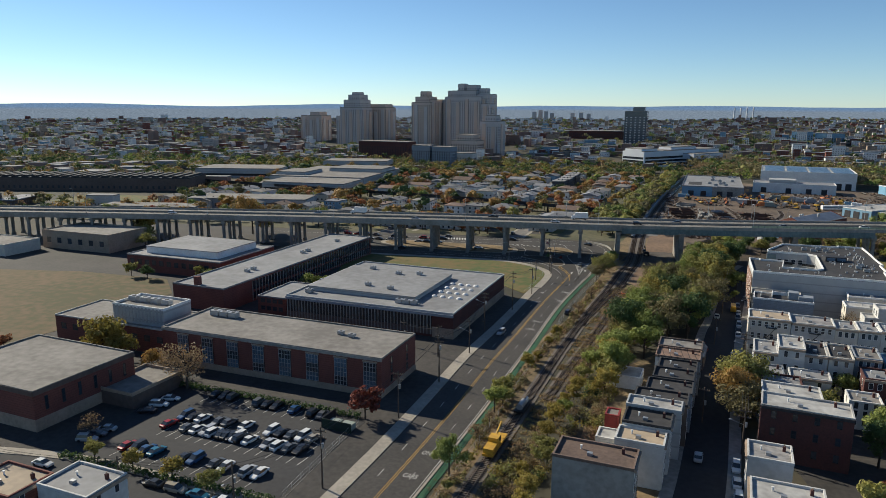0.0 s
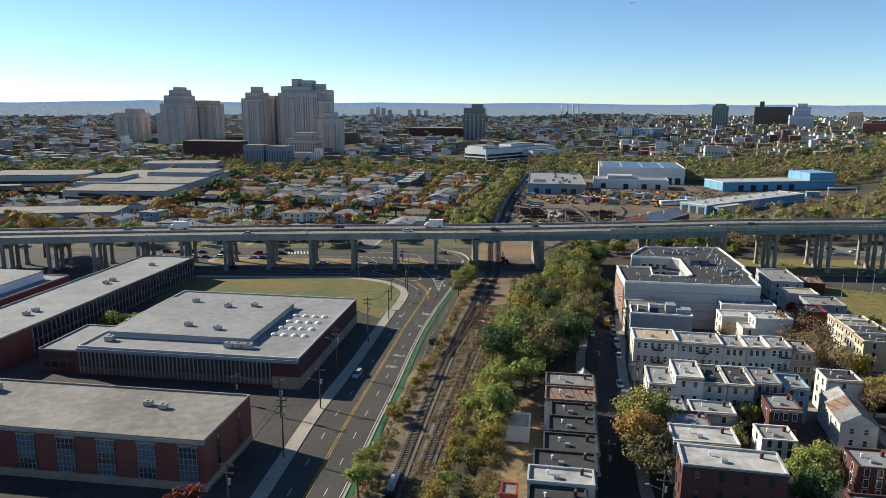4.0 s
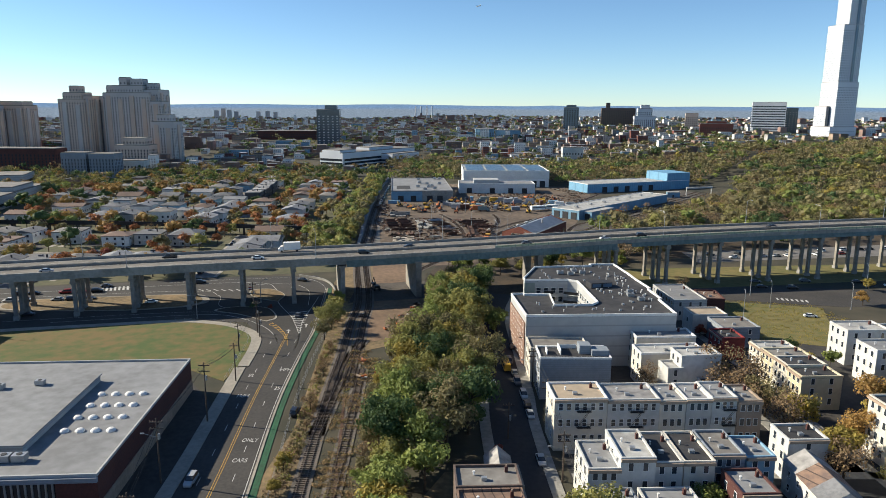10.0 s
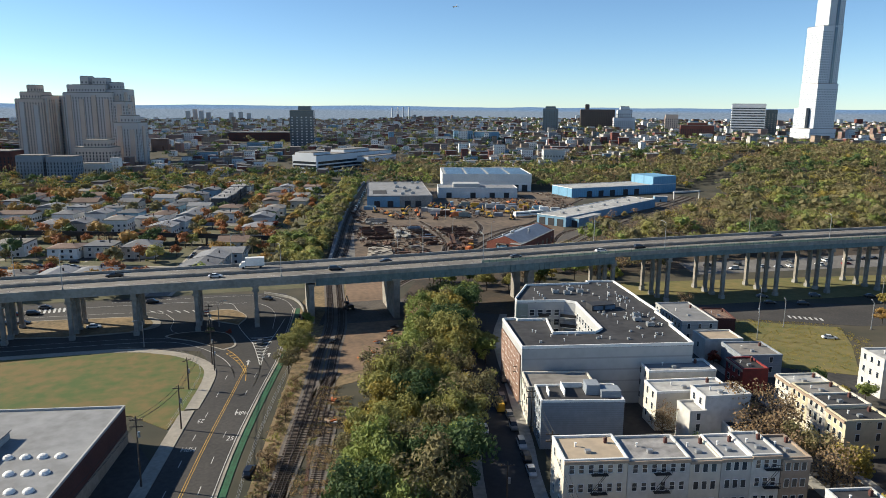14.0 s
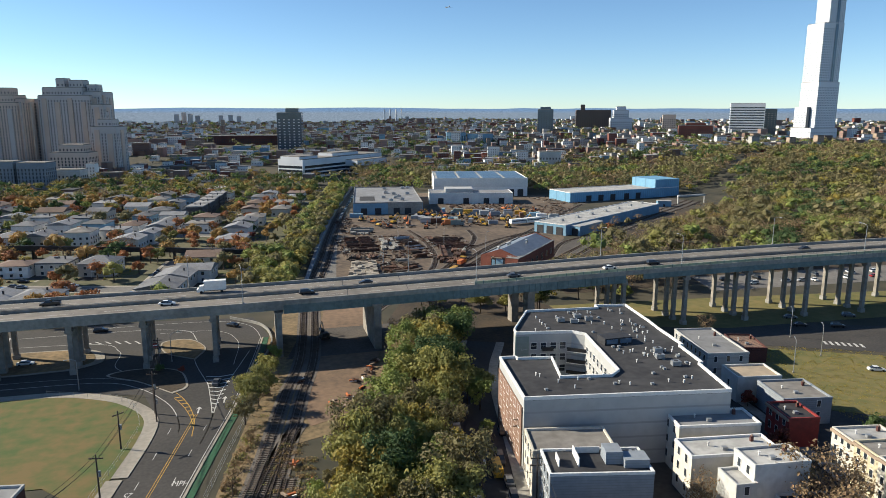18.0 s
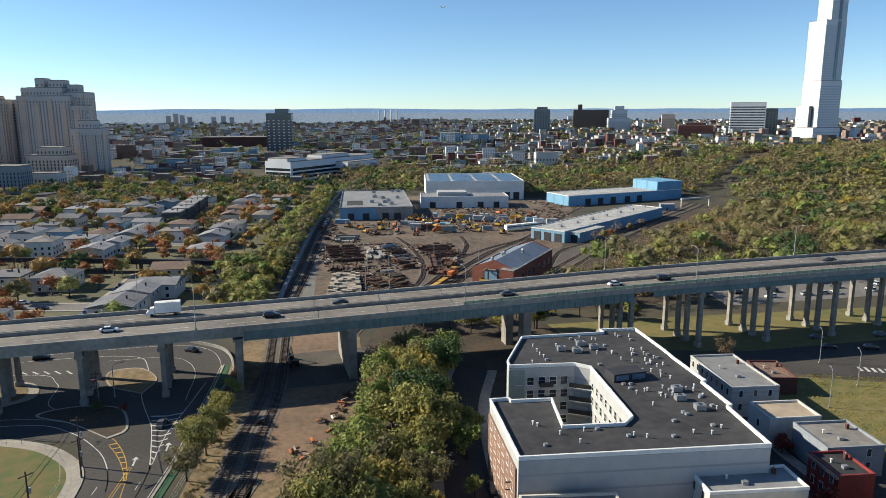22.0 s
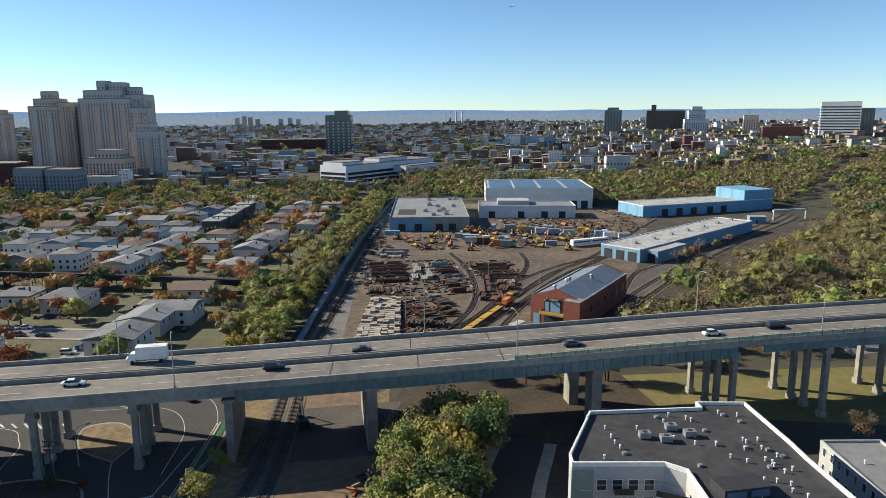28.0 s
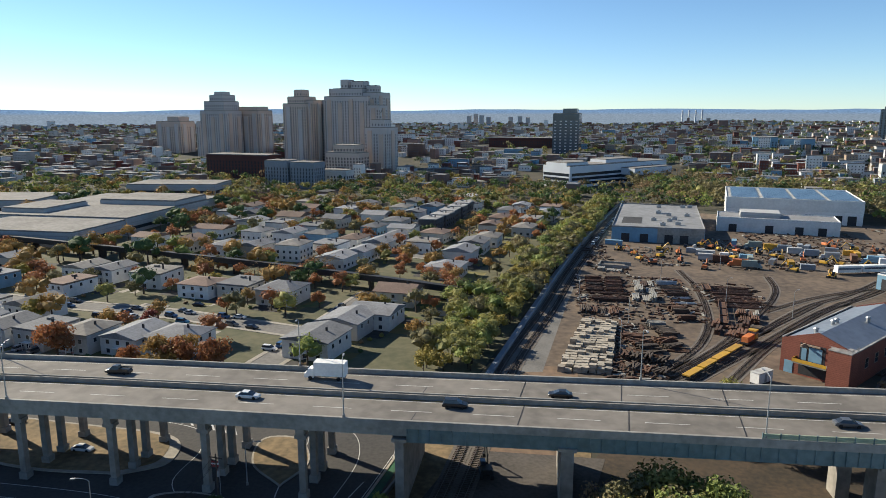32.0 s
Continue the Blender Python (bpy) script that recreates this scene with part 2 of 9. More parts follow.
brick_works = mat("weathered_red_brick", (0.30, 0.105, 0.07), (0.20, 0.07, 0.05), 0.9, 2.5, 0.15, 0.3, wave=(2, 0.5, 0.85))
brick_dark = mat("dark_red_brick", (0.13, 0.05, 0.042), (0.085, 0.036, 0.032), 0.9, 2.5, 0.15, 0.3)
brick_tan = mat("brown_tan_brick", (0.29, 0.175, 0.125), (0.21, 0.13, 0.095), 0.9, 2.5, 0.15, 0.3, wave=(2, 0.5, 0.85))
stone_band = mat("tan_stone", (0.42, 0.32, 0.24), (0.3, 0.23, 0.17), 0.9, 1.2, 0.2, 0.2)
roof_grey = mat("grey_gravel_roof", (0.30, 0.28, 0.255), (0.18, 0.165, 0.15), 0.95, 0.5, 0.06, 0.3)
roof_cool = mat("pale_grey_roof", (0.31, 0.31, 0.315), (0.215, 0.213, 0.215), 0.8, 0.4, 0.07, 0.15)
roof_white = mat("white_roof", (0.52, 0.51, 0.485), (0.30, 0.29, 0.275), 0.8, 0.5, 0.15, 0.1)
roof_black = mat("black_roof", (0.07, 0.068, 0.07), (0.035, 0.034, 0.037), 0.9, 0.5, 0.09, 0.2)
roof_tan = mat("tan_roof", (0.48, 0.38, 0.27), (0.34, 0.28, 0.21), 0.9, 0.5, 0.12, 0.2)
roof_silver = mat("silver_coat_roof", (0.42, 0.40, 0.38), (0.2, 0.19, 0.185), 0.7, 0.6, 0.2, 0.2)
shingle = mat("grey_shingle", (0.27, 0.272, 0.285), (0.17, 0.17, 0.178), 0.93, 1.5, 0.15, 0.3, rand=0.35)
shingle_brown = mat("brown_shingle", (0.23, 0.16, 0.125), (0.15, 0.105, 0.085), 0.93, 1.5, 0.15, 0.3, rand=0.25)
metal_roof = mat("standing_seam_roof", (0.30, 0.33, 0.38), (0.22, 0.245, 0.285), 0.5, 0.5, 0.1, 0.05, metal=0.3)
rust_roof = mat("rusty_metal_roof", (0.30, 0.19, 0.13), (0.17, 0.12, 0.1), 0.8, 1.0, 0.2, 0.2, wave=(0, 1.6, 0.5))
stucco_white = mat("white_stucco", (0.62, 0.61, 0.585), (0.48, 0.47, 0.445), 0.9, 0.8, 0.12, 0.1)
stucco_cream = mat("cream_stucco", (0.66, 0.61, 0.52), (0.54, 0.5, 0.43), 0.9, 0.8, 0.12, 0.1)
stucco_grey = mat("grey_siding", (0.30, 0.33, 0.37), (0.24, 0.265, 0.3), 0.85, 0.8, 0.12, 0.1, wave=(2, 0.5, 0.85))
stucco_sage = mat("sage_siding", (0.30, 0.35, 0.32), (0.25, 0.29, 0.27), 0.85, 0.8, 0.12, 0.1, wave=(2, 0.4, 0.85))
siding_pale = mat("pale_grey_siding", (0.47, 0.47, 0.465), (0.40, 0.40, 0.395), 0.85, 0.5, 0.06, 0.08, wave=(2, 3.1, 0.9))
siding_yellow = mat("yellow_siding", (0.62, 0.54, 0.37), (0.5, 0.44, 0.31), 0.85, 0.8, 0.12, 0.1)
siding_house = mat("house_siding", (0.66, 0.64, 0.60), (0.55, 0.53, 0.5), 0.85, 0.8, 0.12, 0.1, rand=0.25)
siding_blue = mat("blue_siding", (0.22, 0.37, 0.50), (0.17, 0.3, 0.41), 0.8, 0.6, 0.1, 0.1)
bright_blue = mat("bright_blue_panel", (0.20, 0.40, 0.58), (0.16, 0.33, 0.49), 0.6, 0.5, 0.1, 0.05, wave=(0, 2.0, 0.85))
brown_wall = mat("brown_render", (0.17, 0.125, 0.105), (0.12, 0.09, 0.075), 0.9, 0.8, 0.12, 0.2)
tower_tan = mat("tan_tower_brick", (0.60, 0.48, 0.40), (0.51, 0.41, 0.345), 0.9, 0.05, 0.02, 0.0)
# brick muted and lightened: the haze of distance is in its colour
far_brick = mat("hazed_far_brick", (0.31, 0.205, 0.17), (0.22, 0.15, 0.125), 0.9, 0.1, 0.02, 0.0, rand=0.25, island=0.3)
far_pale = mat("far_render", (0.44, 0.415, 0.385), (0.32, 0.305, 0.285), 0.9, 0.1, 0.02, 0.0, rand=0.25, island=0.4)
far_roof = mat("far_roof", (0.27, 0.265, 0.26), (0.17, 0.165, 0.165), 0.9, 0.1, 0.02, 0.0, rand=0.3, island=0.6)
tower_grey = mat("grey_tower_brick", (0.56, 0.52, 0.50), (0.48, 0.445, 0.43), 0.9, 0.05, 0.02, 0.0)
tower_white = mat("white_tower_panel", (0.66, 0.68, 0.71), (0.56, 0.58, 0.62), 0.7, 0.05, 0.02, 0.0)
charcoal = mat("charcoal_siding", (0.09, 0.09, 0.098), (0.06, 0.06, 0.066), 0.85, 0.8, 0.12, 0.1)
house_white = mat("white_clapboard", (0.76, 0.75, 0.72), (0.64, 0.63, 0.61), 0.85, 0.8, 0.12, 0.1, rand=0.12)
street_m = mat("pale_street_asphalt", (0.23, 0.215, 0.2), (0.15, 0.14, 0.13), 0.92, 0.7, 0.07, 0.2)
# leaf litter in a darker tone, for ground drawn as shaded
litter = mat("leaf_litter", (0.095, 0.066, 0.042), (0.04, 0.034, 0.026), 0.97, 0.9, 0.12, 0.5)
sky_panel = mat("white_curtain_wall", (0.70, 0.72, 0.75), (0.62, 0.64, 0.68), 0.45, 0.05, 0.02, 0.0)
trim_white = mat("white_trim", (0.78, 0.77, 0.75), (0.66, 0.65, 0.63), 0.7, 1.5, 0.2, 0.05)
trim_dark = mat("dark_trim", (0.05, 0.05, 0.055), (0.03, 0.03, 0.035), 0.7, 1.5, 0.2, 0.05)
glass = glassy("window_glass", (0.045, 0.055, 0.07))
# base colour raised to blue-grey to carry the sky's reflection
glass_blue = glassy("blue_glass", (0.10, 0.145, 0.20), 0.12)
# paler glass for far windows, softened in colour as haze would
tower_glass = glassy("hazed_tower_glass", (0.15, 0.15, 0.16), 0.3, 0.1)
sky_glass = glassy("pale_blue_tower_glass", (0.15, 0.20, 0.27), 0.5, 0.1)
solar = glassy("solar_panel", (0.11, 0.18, 0.27), 0.35, 0.1)
iron = mat("dark_iron", (0.05, 0.048, 0.05), (0.03, 0.03, 0.03), 0.6, 2, 0.3, 0.1, metal=0.3)
galv = mat("galvanised_steel", (0.45, 0.46, 0.47), (0.36, 0.37, 0.38), 0.5, 2, 0.3, 0.05, metal=0.6)
rail_m = mat("rail_steel", (0.22, 0.17, 0.14), (0.13, 0.10, 0.085), 0.55, 2, 0.3, 0.1, metal=0.5)
sleeper_m = mat("sleeper_wood", (0.12, 0.09, 0.07), (0.065, 0.05, 0.04), 0.95, 1.5, 0.3, 0.2, rand=0.3)
wood_pole = mat("pole_wood", (0.13, 0.10, 0.08), (0.08, 0.062, 0.05), 0.95, 1.5, 0.4, 0.2)
rust = mat("rusty_steel", (0.17, 0.085, 0.05), (0.085, 0.05, 0.035), 0.85, 1.0, 0.2, 0.2, rand=0.4)
stone_block = mat("pale_block", (0.43, 0.375, 0.305), (0.3, 0.265, 0.215), 0.95, 1.0, 0.2, 0.2, rand=0.2)
machine_yellow = mat("machine_yellow", (0.62, 0.36, 0.03), (0.45, 0.26, 0.04), 0.5, 1.0, 0.3, 0.05, rand=0.15)
machine_orange = mat("machine_orange", (0.60, 0.19, 0.05), (0.42, 0.13, 0.05), 0.6, 1.0, 0.3, 0.05, rand=0.2)
red_paint = mat("red_paint", (0.30, 0.04, 0.035), (0.2, 0.033, 0.03), 0.6, 1.0, 0.2, 0.05)
rubber = mat("tyre_rubber", (0.025, 0.025, 0.026), (0.018, 0.018, 0.018), 0.9, 4, 0.5, 0.1)
bark = mat("bark", (0.11, 0.085, 0.065), (0.06, 0.048, 0.038), 0.95, 2.5, 0.5, 0.4)
gravel_m = mat("pale_gravel", (0.24, 0.225, 0.205), (0.14, 0.132, 0.122), 0.97, 2.5, 0.1, 0.5)
garden_m = mat("garden_soil", (0.15, 0.135, 0.075), (0.085, 0.09, 0.045), 0.97, 0.35, 0.06, 0.4)
LEAF = {
    "green": mat("green_leaves", (0.33, 0.37, 0.09), (0.165, 0.21, 0.055), 0.75, 0.16, 0.06, 0, island=0.1, leaf=True),
    "olive": mat("olive_leaves", (0.38, 0.355, 0.10), (0.23, 0.225, 0.07), 0.75, 0.16, 0.06, 0, island=0.1, leaf=True),
    "dark": mat("dark_green_leaves", (0.104, 0.159, 0.049), (0.067, 0.110, 0.037), 0.75, 0.16, 0.06, 0, island=0.1, leaf=True),
    "yellow": mat("yellow_leaves", (0.40, 0.32, 0.07), (0.28, 0.225, 0.05), 0.75, 0.16, 0.06, 0, island=0.1, leaf=True),
    "gold": mat("golden_leaves", (0.464, 0.287, 0.085), (0.317, 0.201, 0.061), 0.75, 0.16, 0.06, 0, island=0.1, leaf=True),
    "rust": mat("rust_leaves", (0.439, 0.189, 0.073), (0.293, 0.128, 0.055), 0.75, 0.16, 0.06, 0, island=0.1, leaf=True),
    "red": mat("red_leaves", (0.29, 0.075, 0.045), (0.19, 0.055, 0.035), 0.75, 0.16, 0.06, 0, island=0.1, leaf=True),
    "drab": mat("drab_leaves", (0.30, 0.255, 0.115), (0.155, 0.14, 0.062), 0.75, 0.16, 0.06, 0, island=0.1, leaf=True),
    "brown": mat("brown_leaves", (0.366, 0.250, 0.134), (0.232, 0.165, 0.091), 0.75, 0.16, 0.06, 0, island=0.1, leaf=True),
}
LEAF_LABEL = {"green": "green", "olive": "olive-green", "dark": "dark green", "yellow": "yellow", "gold": "golden-orange", "rust": "rust-orange", "red": "deep red", "drab": "drab olive-brown", "brown": "thin brown"}

# ---- ground: one sheet to the horizon ----
def axis(lo, hi, a, b, fine, coarse):
    out, v = [], lo
    while v < hi:
        out.append(v)
        v += fine if a <= v < b else coarse
    return out + [hi]


gx, gy = axis(-3600, 4200, -200, 900, 25, 160), axis(-400, 4900, 380, 1300, 25, 150)
gm = Mesh()
gm.v = [(x, y, gz(x, y)) for y in gy for x in gx]
for j in range(len(gy) - 1):
    for i in range(len(gx) - 1):
        a = j * len(gx) + i
        gm.f.append((a, a + 1, a + 1 + len(gx), a + len(gx)))
        gm.m.append(0)
ground = thing("ground", "wide urban ground of soil and worn grass", "ground", kind="structure", data=gm.data("ground", soil))


def sheet(name, poly, z, material, label, category, thick=0.3):
    """A flat area with a rim down into the ground."""
    ms = Mesh().prism(poly, z - thick, z)
    return thing(name, label, category, kind="structure", data=ms.data(name, material))


sheet("campus_pavement", [(-300, 85), (-55, 85), (-47, 128), (-44, 160), (-38, 195), (-31, 237), (-29, 258), (-36, 275), (-112, 288), (-118, 342), (-330, 330)], 0.03, lot_m, "patched dark asphalt around the school buildings", "pavement")
sheet("parking_lot", [(-113, 117), (-60, 112), (-54, 148), (-66, 156), (-110, 160)], 0.07, asphalt_dark, "dark asphalt parking lot with white stall lines", "parking lot")
sheet("sports_field", [(-320, 165), (-184, 168), (-172, 205), (-166, 243), (-182, 264), (-228, 268), (-320, 258)], 0.09, field_m, "worn brown-green sports field", "field")
CORNER = smooth_line([(-21.6, 284), (-19.3, 298), (-18.5, 307.3), (-19.3, 313.5), (-22.2, 319.6), (-28.8, 327.2), (-38.8, 333.0), (-47, 335.3), (-56, 335.9), (-90, 336.6), (-122, 337.2)], 1.5)
sheet("grass_lot", [(-27.8, 274)] + [(p.x, p.y) for p in offsets(CORNER, -3.2)] + [(-114, 290), (-37, 284)], 0.16, grass, "mown green lawn with dry patches", "lawn")
sheet("rail_bed", [(-45, 60), (-27, 60), (-21, 140), (-12, 200), (2, 255), (12, 290), (40, 300), (44, 345), (52, 415), (22, 425), (9, 372), (4.5, 320), (-2, 285), (-10, 240), (-19.5, 212), (-24.5, 172), (-31, 122)], 0.05, scrub, "dry scrub and gravel beside the railway", "ground")
sheet("haul_road", [(14, 312), (16, 298), (27, 303), (37, 330), (41, 345), (20.5, 345), (19, 335)], 0.09, dirt, "brown bare dirt strip before the viaduct", "dirt")
sheet("haul_road", [(26, 372), (43, 372), (47, 425), (33, 425)], 0.09, dirt, "brown bare dirt strip beyond the viaduct", "dirt")
# dark sheet between the dirt strips paints the viaduct's shade into the ground
sheet("underpass", [(13, 345), (44, 345), (50, 372), (20, 372)], 0.085, ballast_dark, "gravel coloured dark for the shade under the viaduct", "ground")
sheet("yard_ground", [(22.5, 415), (34.5, 483), (45.5, 550), (67, 660), (88, 745), (150, 745), (250, 700), (250, 640), (215, 570), (175, 500), (135, 450), (100, 405), (60, 400)], 0.08, dirt_dark, "dark rutted dirt of the rail yard", "ground")
sheet("gravel_strip", [(23, 418), (35, 484), (46, 550), (60, 622), (66, 620), (56, 560), (46, 492), (37, 420)], 0.095, gravel_m, "pale gravel strip along the yard wall", "gravel")
sheet("east_block", [(44, 120), (170, 100), (190, 200), (160, 262), (130, 292), (112, 330), (66, 330), (58, 285), (52, 236), (37, 176)], 0.03, lot_m, "patched yards and paving between the houses", "pavement")
sheet("west_block", [(-9, 110), (12, 110), (22, 170), (31, 212), (20, 214), (2, 190)], 0.03, scrub, "weedy back yards behind the row houses", "ground")
sheet("vacant_lot", [(150, 319), (187, 300), (176, 284), (157, 262), (140, 273), (131, 291), (139, 307)], 0.1, grass_dry, "overgrown yellow grass lot", "lawn")
sheet("viaduct_lawn", [(112, 352), (160, 336), (250, 331), (420, 320), (420, 345), (250, 362), (170, 372), (112, 378)], 0.06, grass_dry, "patchy grass and bare earth under the viaduct", "lawn")
sheet("crossing_pavement", [(-330, 340), (-200, 346), (-122, 337), (-48, 334.5), (-24, 328), (-18, 308), (-6, 300), (4, 330), (9, 368), (4, 392), (-30, 396), (-330, 395)], 0.045, asphalt, "dark asphalt junction beneath the viaduct", "road")

sheet("truck_lot", [(186, 380), (330, 372), (335, 398), (192, 404)], 0.07, street_m, "grey asphalt lot beyond the viaduct", "parking lot")
# floor colour kept dark so gaps between crowns look shadowed
sheet("woodland_floor", [(126, 392), (420, 392), (560, 470), (600, 560), (300, 600), (205, 520), (150, 455), (128, 420)], 0.04, litter, "leaf-strewn woods floor, darker for shade between crowns", "ground")
# leaf-strewn ground whose dark colour also stands for shade from the viaduct
sheet("shaded_bank", [(44, 330), (66, 330), (112, 334), (118, 352), (112, 378), (100, 404), (60, 400), (48, 372)], 0.045, litter, "leaf-strewn bank coloured darker for the viaduct's shade", "ground")

# ---- the main road ----
LEFT = smooth_line([(-63, 30), (-51.4, 100), (-48.6, 116), (-45.4, 135), (-42.6, 154.5), (-39.9, 175), (-36.8, 198), (-31.6, 226), (-28.5, 245), (-24.9, 268), (-21.6, 289), (-18.6, 312)])
RIGHT = smooth_line([(-49, 30), (-38.0, 100), (-34.2, 121), (-29.5, 148), (-26.7, 165), (-23.4, 189), (-20, 211), (-15.6, 243), (-12.2, 264), (-7.1, 289), (-1.9, 312)])
n = min(len(LEFT), len(RIGHT))


def resample(line, k):
    d = [0.0]
    for a, b in zip(line, line[1:]):
        d.append(d[-1] + (b - a).length)
    out = []
    for i in range(k):
        t = d[-1] * i / (k - 1)
        j = max(0, min(len(line) - 2, int(np.searchsorted(d, t)) - 1))
        out.append(line[j].lerp(line[j + 1], (t - d[j]) / max(1e-6, d[j + 1] - d[j])))
    return out


LEFT, RIGHT = resample(LEFT, 80), resample(RIGHT, 80)
MID = [a.lerp(b, 0.5) for a, b in zip(LEFT, RIGHT)]
road = thing("road", "grey asphalt two-way avenue with painted lanes", "road", kind="structure", data=strip(Mesh(), LEFT, RIGHT, 0.06, thick=0.3).data("road", asphalt))
RIGHT2 = resample(smooth_line([(-1.9, 312), (1.0, 330), (4.8, 355), (6.5, 368)]), 14)
keep = [i for i, p in enumerate(LEFT) if p.y < 285]
walkm = strip(Mesh(), [offsets(LEFT, -3.2)[i] for i in keep], [LEFT[i] for i in keep], 0.2, thick=0.4)
band(walkm, CORNER, -3.2, 0, 0.2, thick=0.4)
thing("sidewalk", "pale concrete sidewalk beside the avenue", "sidewalk", kind="structure", data=walkm.data("sidewalk", concrete_pale))
kb = strip(Mesh(), RIGHT + RIGHT2, offsets(RIGHT + RIGHT2, 0.5), 0.24, thick=0.4)
thing("kerb", "pale concrete kerb along the railway side", "kerb", kind="structure", data=kb.data("kerb", concrete_pale))
gl = strip(Mesh(), offsets(RIGHT + RIGHT2, 0.5), offsets(RIGHT + RIGHT2, 2.1), 0.11, thick=0.2)
thing("bike_lane", "green-painted cycle lane behind the kerb", "bike lane", kind="structure", data=gl.data("bike_lane", lane_green))
mk = Mesh()
dashes(mk, MID, -0.25, 0.14, 400, 0, 0.075)
dashes(mk, MID, 0.25, 0.14, 400, 0, 0.075)
thing("center_line", "double yellow line along the avenue", "road marking", kind="structure", data=mk.data("center_line", paint_yellow))
mk = Mesh()
for la, lb, f in ((LEFT, MID, 0.5), (MID, RIGHT, 0.48)):
    dashes(mk, [a.lerp(b, f) for a, b in zip(la, lb)], 0, 0.14, 3, 9, 0.075)
dashes(mk, offsets(RIGHT, -0.5), 0, 0.15, 500, 0, 0.075)
dashes(mk, offsets(RIGHT2, -0.5), 0, 0.15, 500, 0, 0.06)
thing("lane_lines", "white dashed lane lines on the avenue", "road marking", kind="structure", data=mk.data("lane_lines", paint_white))


def lettering(word, x, y, rz, size, z=0.078, sx=0.55):
    cu = bpy.data.curves.new(word.lower(), "FONT")
    cu.body, cu.size, cu.align_x, cu.align_y = word, size, "CENTER", "CENTER"
    tmp = bpy.data.objects.new("tmp", cu)
    scene.collection.objects.link(tmp)
    me = bpy.data.meshes.new_from_object(tmp.evaluated_get(bpy.context.evaluated_depsgraph_get()))
    bpy.data.objects.remove(tmp)
    me.materials.append(paint_white)
    ob = thing("road_lettering", "white painted letters on the asphalt", "road marking", "letters on the avenue", loc=(x, y, z), rz=rz, data=me)
    ob.scale = (sx, 1, 1)
    return ob


lettering("MPH", -11.2, 279, -10, 2.9)
lettering("25", -13.6, 266, -10, 2.9)
lettering("25", -20.6, 277, 170, 2.9)
lettering("MPH", -22.2, 263, 170, 2.9)
lettering("ONLY", -35.4, 136, -8, 2.4, sx=0.55)
lettering("CARS", -37.2, 126, -8, 2.4, sx=0.55)
lettering("CARS", -21.4, 228, -12, 2.4, sx=0.55)
lettering("ONLY", -19.6, 237, -12, 2.4, sx=0.55)

# ---- junction markings and islands ----
mk = Mesh()
for pts, w in (([(-90, 341.6), (-60, 341.4), (-36.1, 339.7), (-25.6, 332.6), (-18.8, 322.9), (-15.6, 315.5), (-13.8, 307.5), (-13.6, 303.2)], 0.2),
               ([(-6.5, 309.8), (-7.1, 317.9), (-8.4, 330.7), (-9.4, 335), (-13.2, 352), (-14, 372), (-22, 384), (-60, 387), (-200, 386)], 0.2), ([(-8.5, 295.7), (-7.2, 302.8), (-6.3, 311.3), (-4.7, 326), (-0.9, 341.6), (2.5, 356)], 0.2),
               ([(-19, 337), (-34, 350), (-36, 366), (-50, 376), (-120, 379)], 0.18), ([(-130, 346), (-70, 346), (-40, 344), (-26, 338)], 0.15),
               ([(-2, 345), (-1, 366), (-8, 379), (-26, 381)], 0.15), ([(4.2, 345), (6.2, 366), (1.5, 384), (-14, 391), (-60, 392)], 0.15)):
    dashes(mk, smooth_line(pts, 1.5), 0, w, 900, 0, 0.06)
for k in range(10):
    t = k / 9
    ay = 311.5 + 2.7 * k
    ax, bx = -6.6 - 2.6 * t ** 1.3, -6.2 + 4.4 * t
    cx_ = (ax + bx) / 2
    for p0, p1 in ((ax, cx_), (cx_, bx)):
        y0, y1 = (ay + 0.9, ay) if p0 == ax else (ay, ay + 0.9)
        mk.face([(p0, y0, 0.08), (p1, y1, 0.08), (p1, y1 + 0.55, 0.08), (p0, y0 + 0.55, 0.08)])
for k in range(7):
    mk.face([(-28 - 3 * k, 371 + 0.8 * k, 0.06), (-27.4 - 3 * k, 371 + 0.8 * k, 0.06), (-29.4 - 3 * k, 374.5 + 0.6 * k, 0.06), (-30 - 3 * k, 374.5 + 0.6 * k, 0.06)])
for k in range(9):
    mk.face([(-70 - 1.6 * k, 383, 0.06), (-69.2 - 1.6 * k, 383, 0.06), (-70.2 - 1.6 * k, 389, 0.06), (-71 - 1.6 * k, 389, 0.06)])
for x, y in ((-10.0, 314.5), (-4.0, 319.5)):
    mk.face([(x - 0.2, y - 2, 0.078), (x + 0.2, y - 2, 0.078), (x + 0.4, y + 0.6, 0.078), (x, y + 0.6, 0.078)])
    mk.face([(x - 0.6, y + 0.6, 0.078), (x + 0.9, y + 0.6, 0.078), (x + 0.25, y + 2, 0.078)])
thing("junction_markings", "white curved lane lines and hatching", "road marking", kind="structure", data=mk.data("junction_markings", paint_white))
mk = Mesh()
YEL = smooth_line([(-25.1, 338.5), (-17.1, 328.7), (-12.9, 319.6), (-10.6, 309.4), (-10.5, 300)], 1.2)
dashes(mk, YEL, 0, 0.18, 900, 0, 0.08)
bars = [p for p in YEL if 304 < p.y < 325]
taper = [p + Vector((-0.25 - 0.07 * (p.y - 304), -0.03 * (p.y - 304), 0)) for p in bars]
dashes(mk, taper, 0, 0.16, 900, 0, 0.08)
for p, q in list(zip(bars, taper))[::2]:
    mk.face([(q.x, q.y + 0.5, 0.082), (q.x, q.y + 0.05, 0.082), (p.x, p.y - 0.25, 0.082), (p.x, p.y + 0.2, 0.082)])
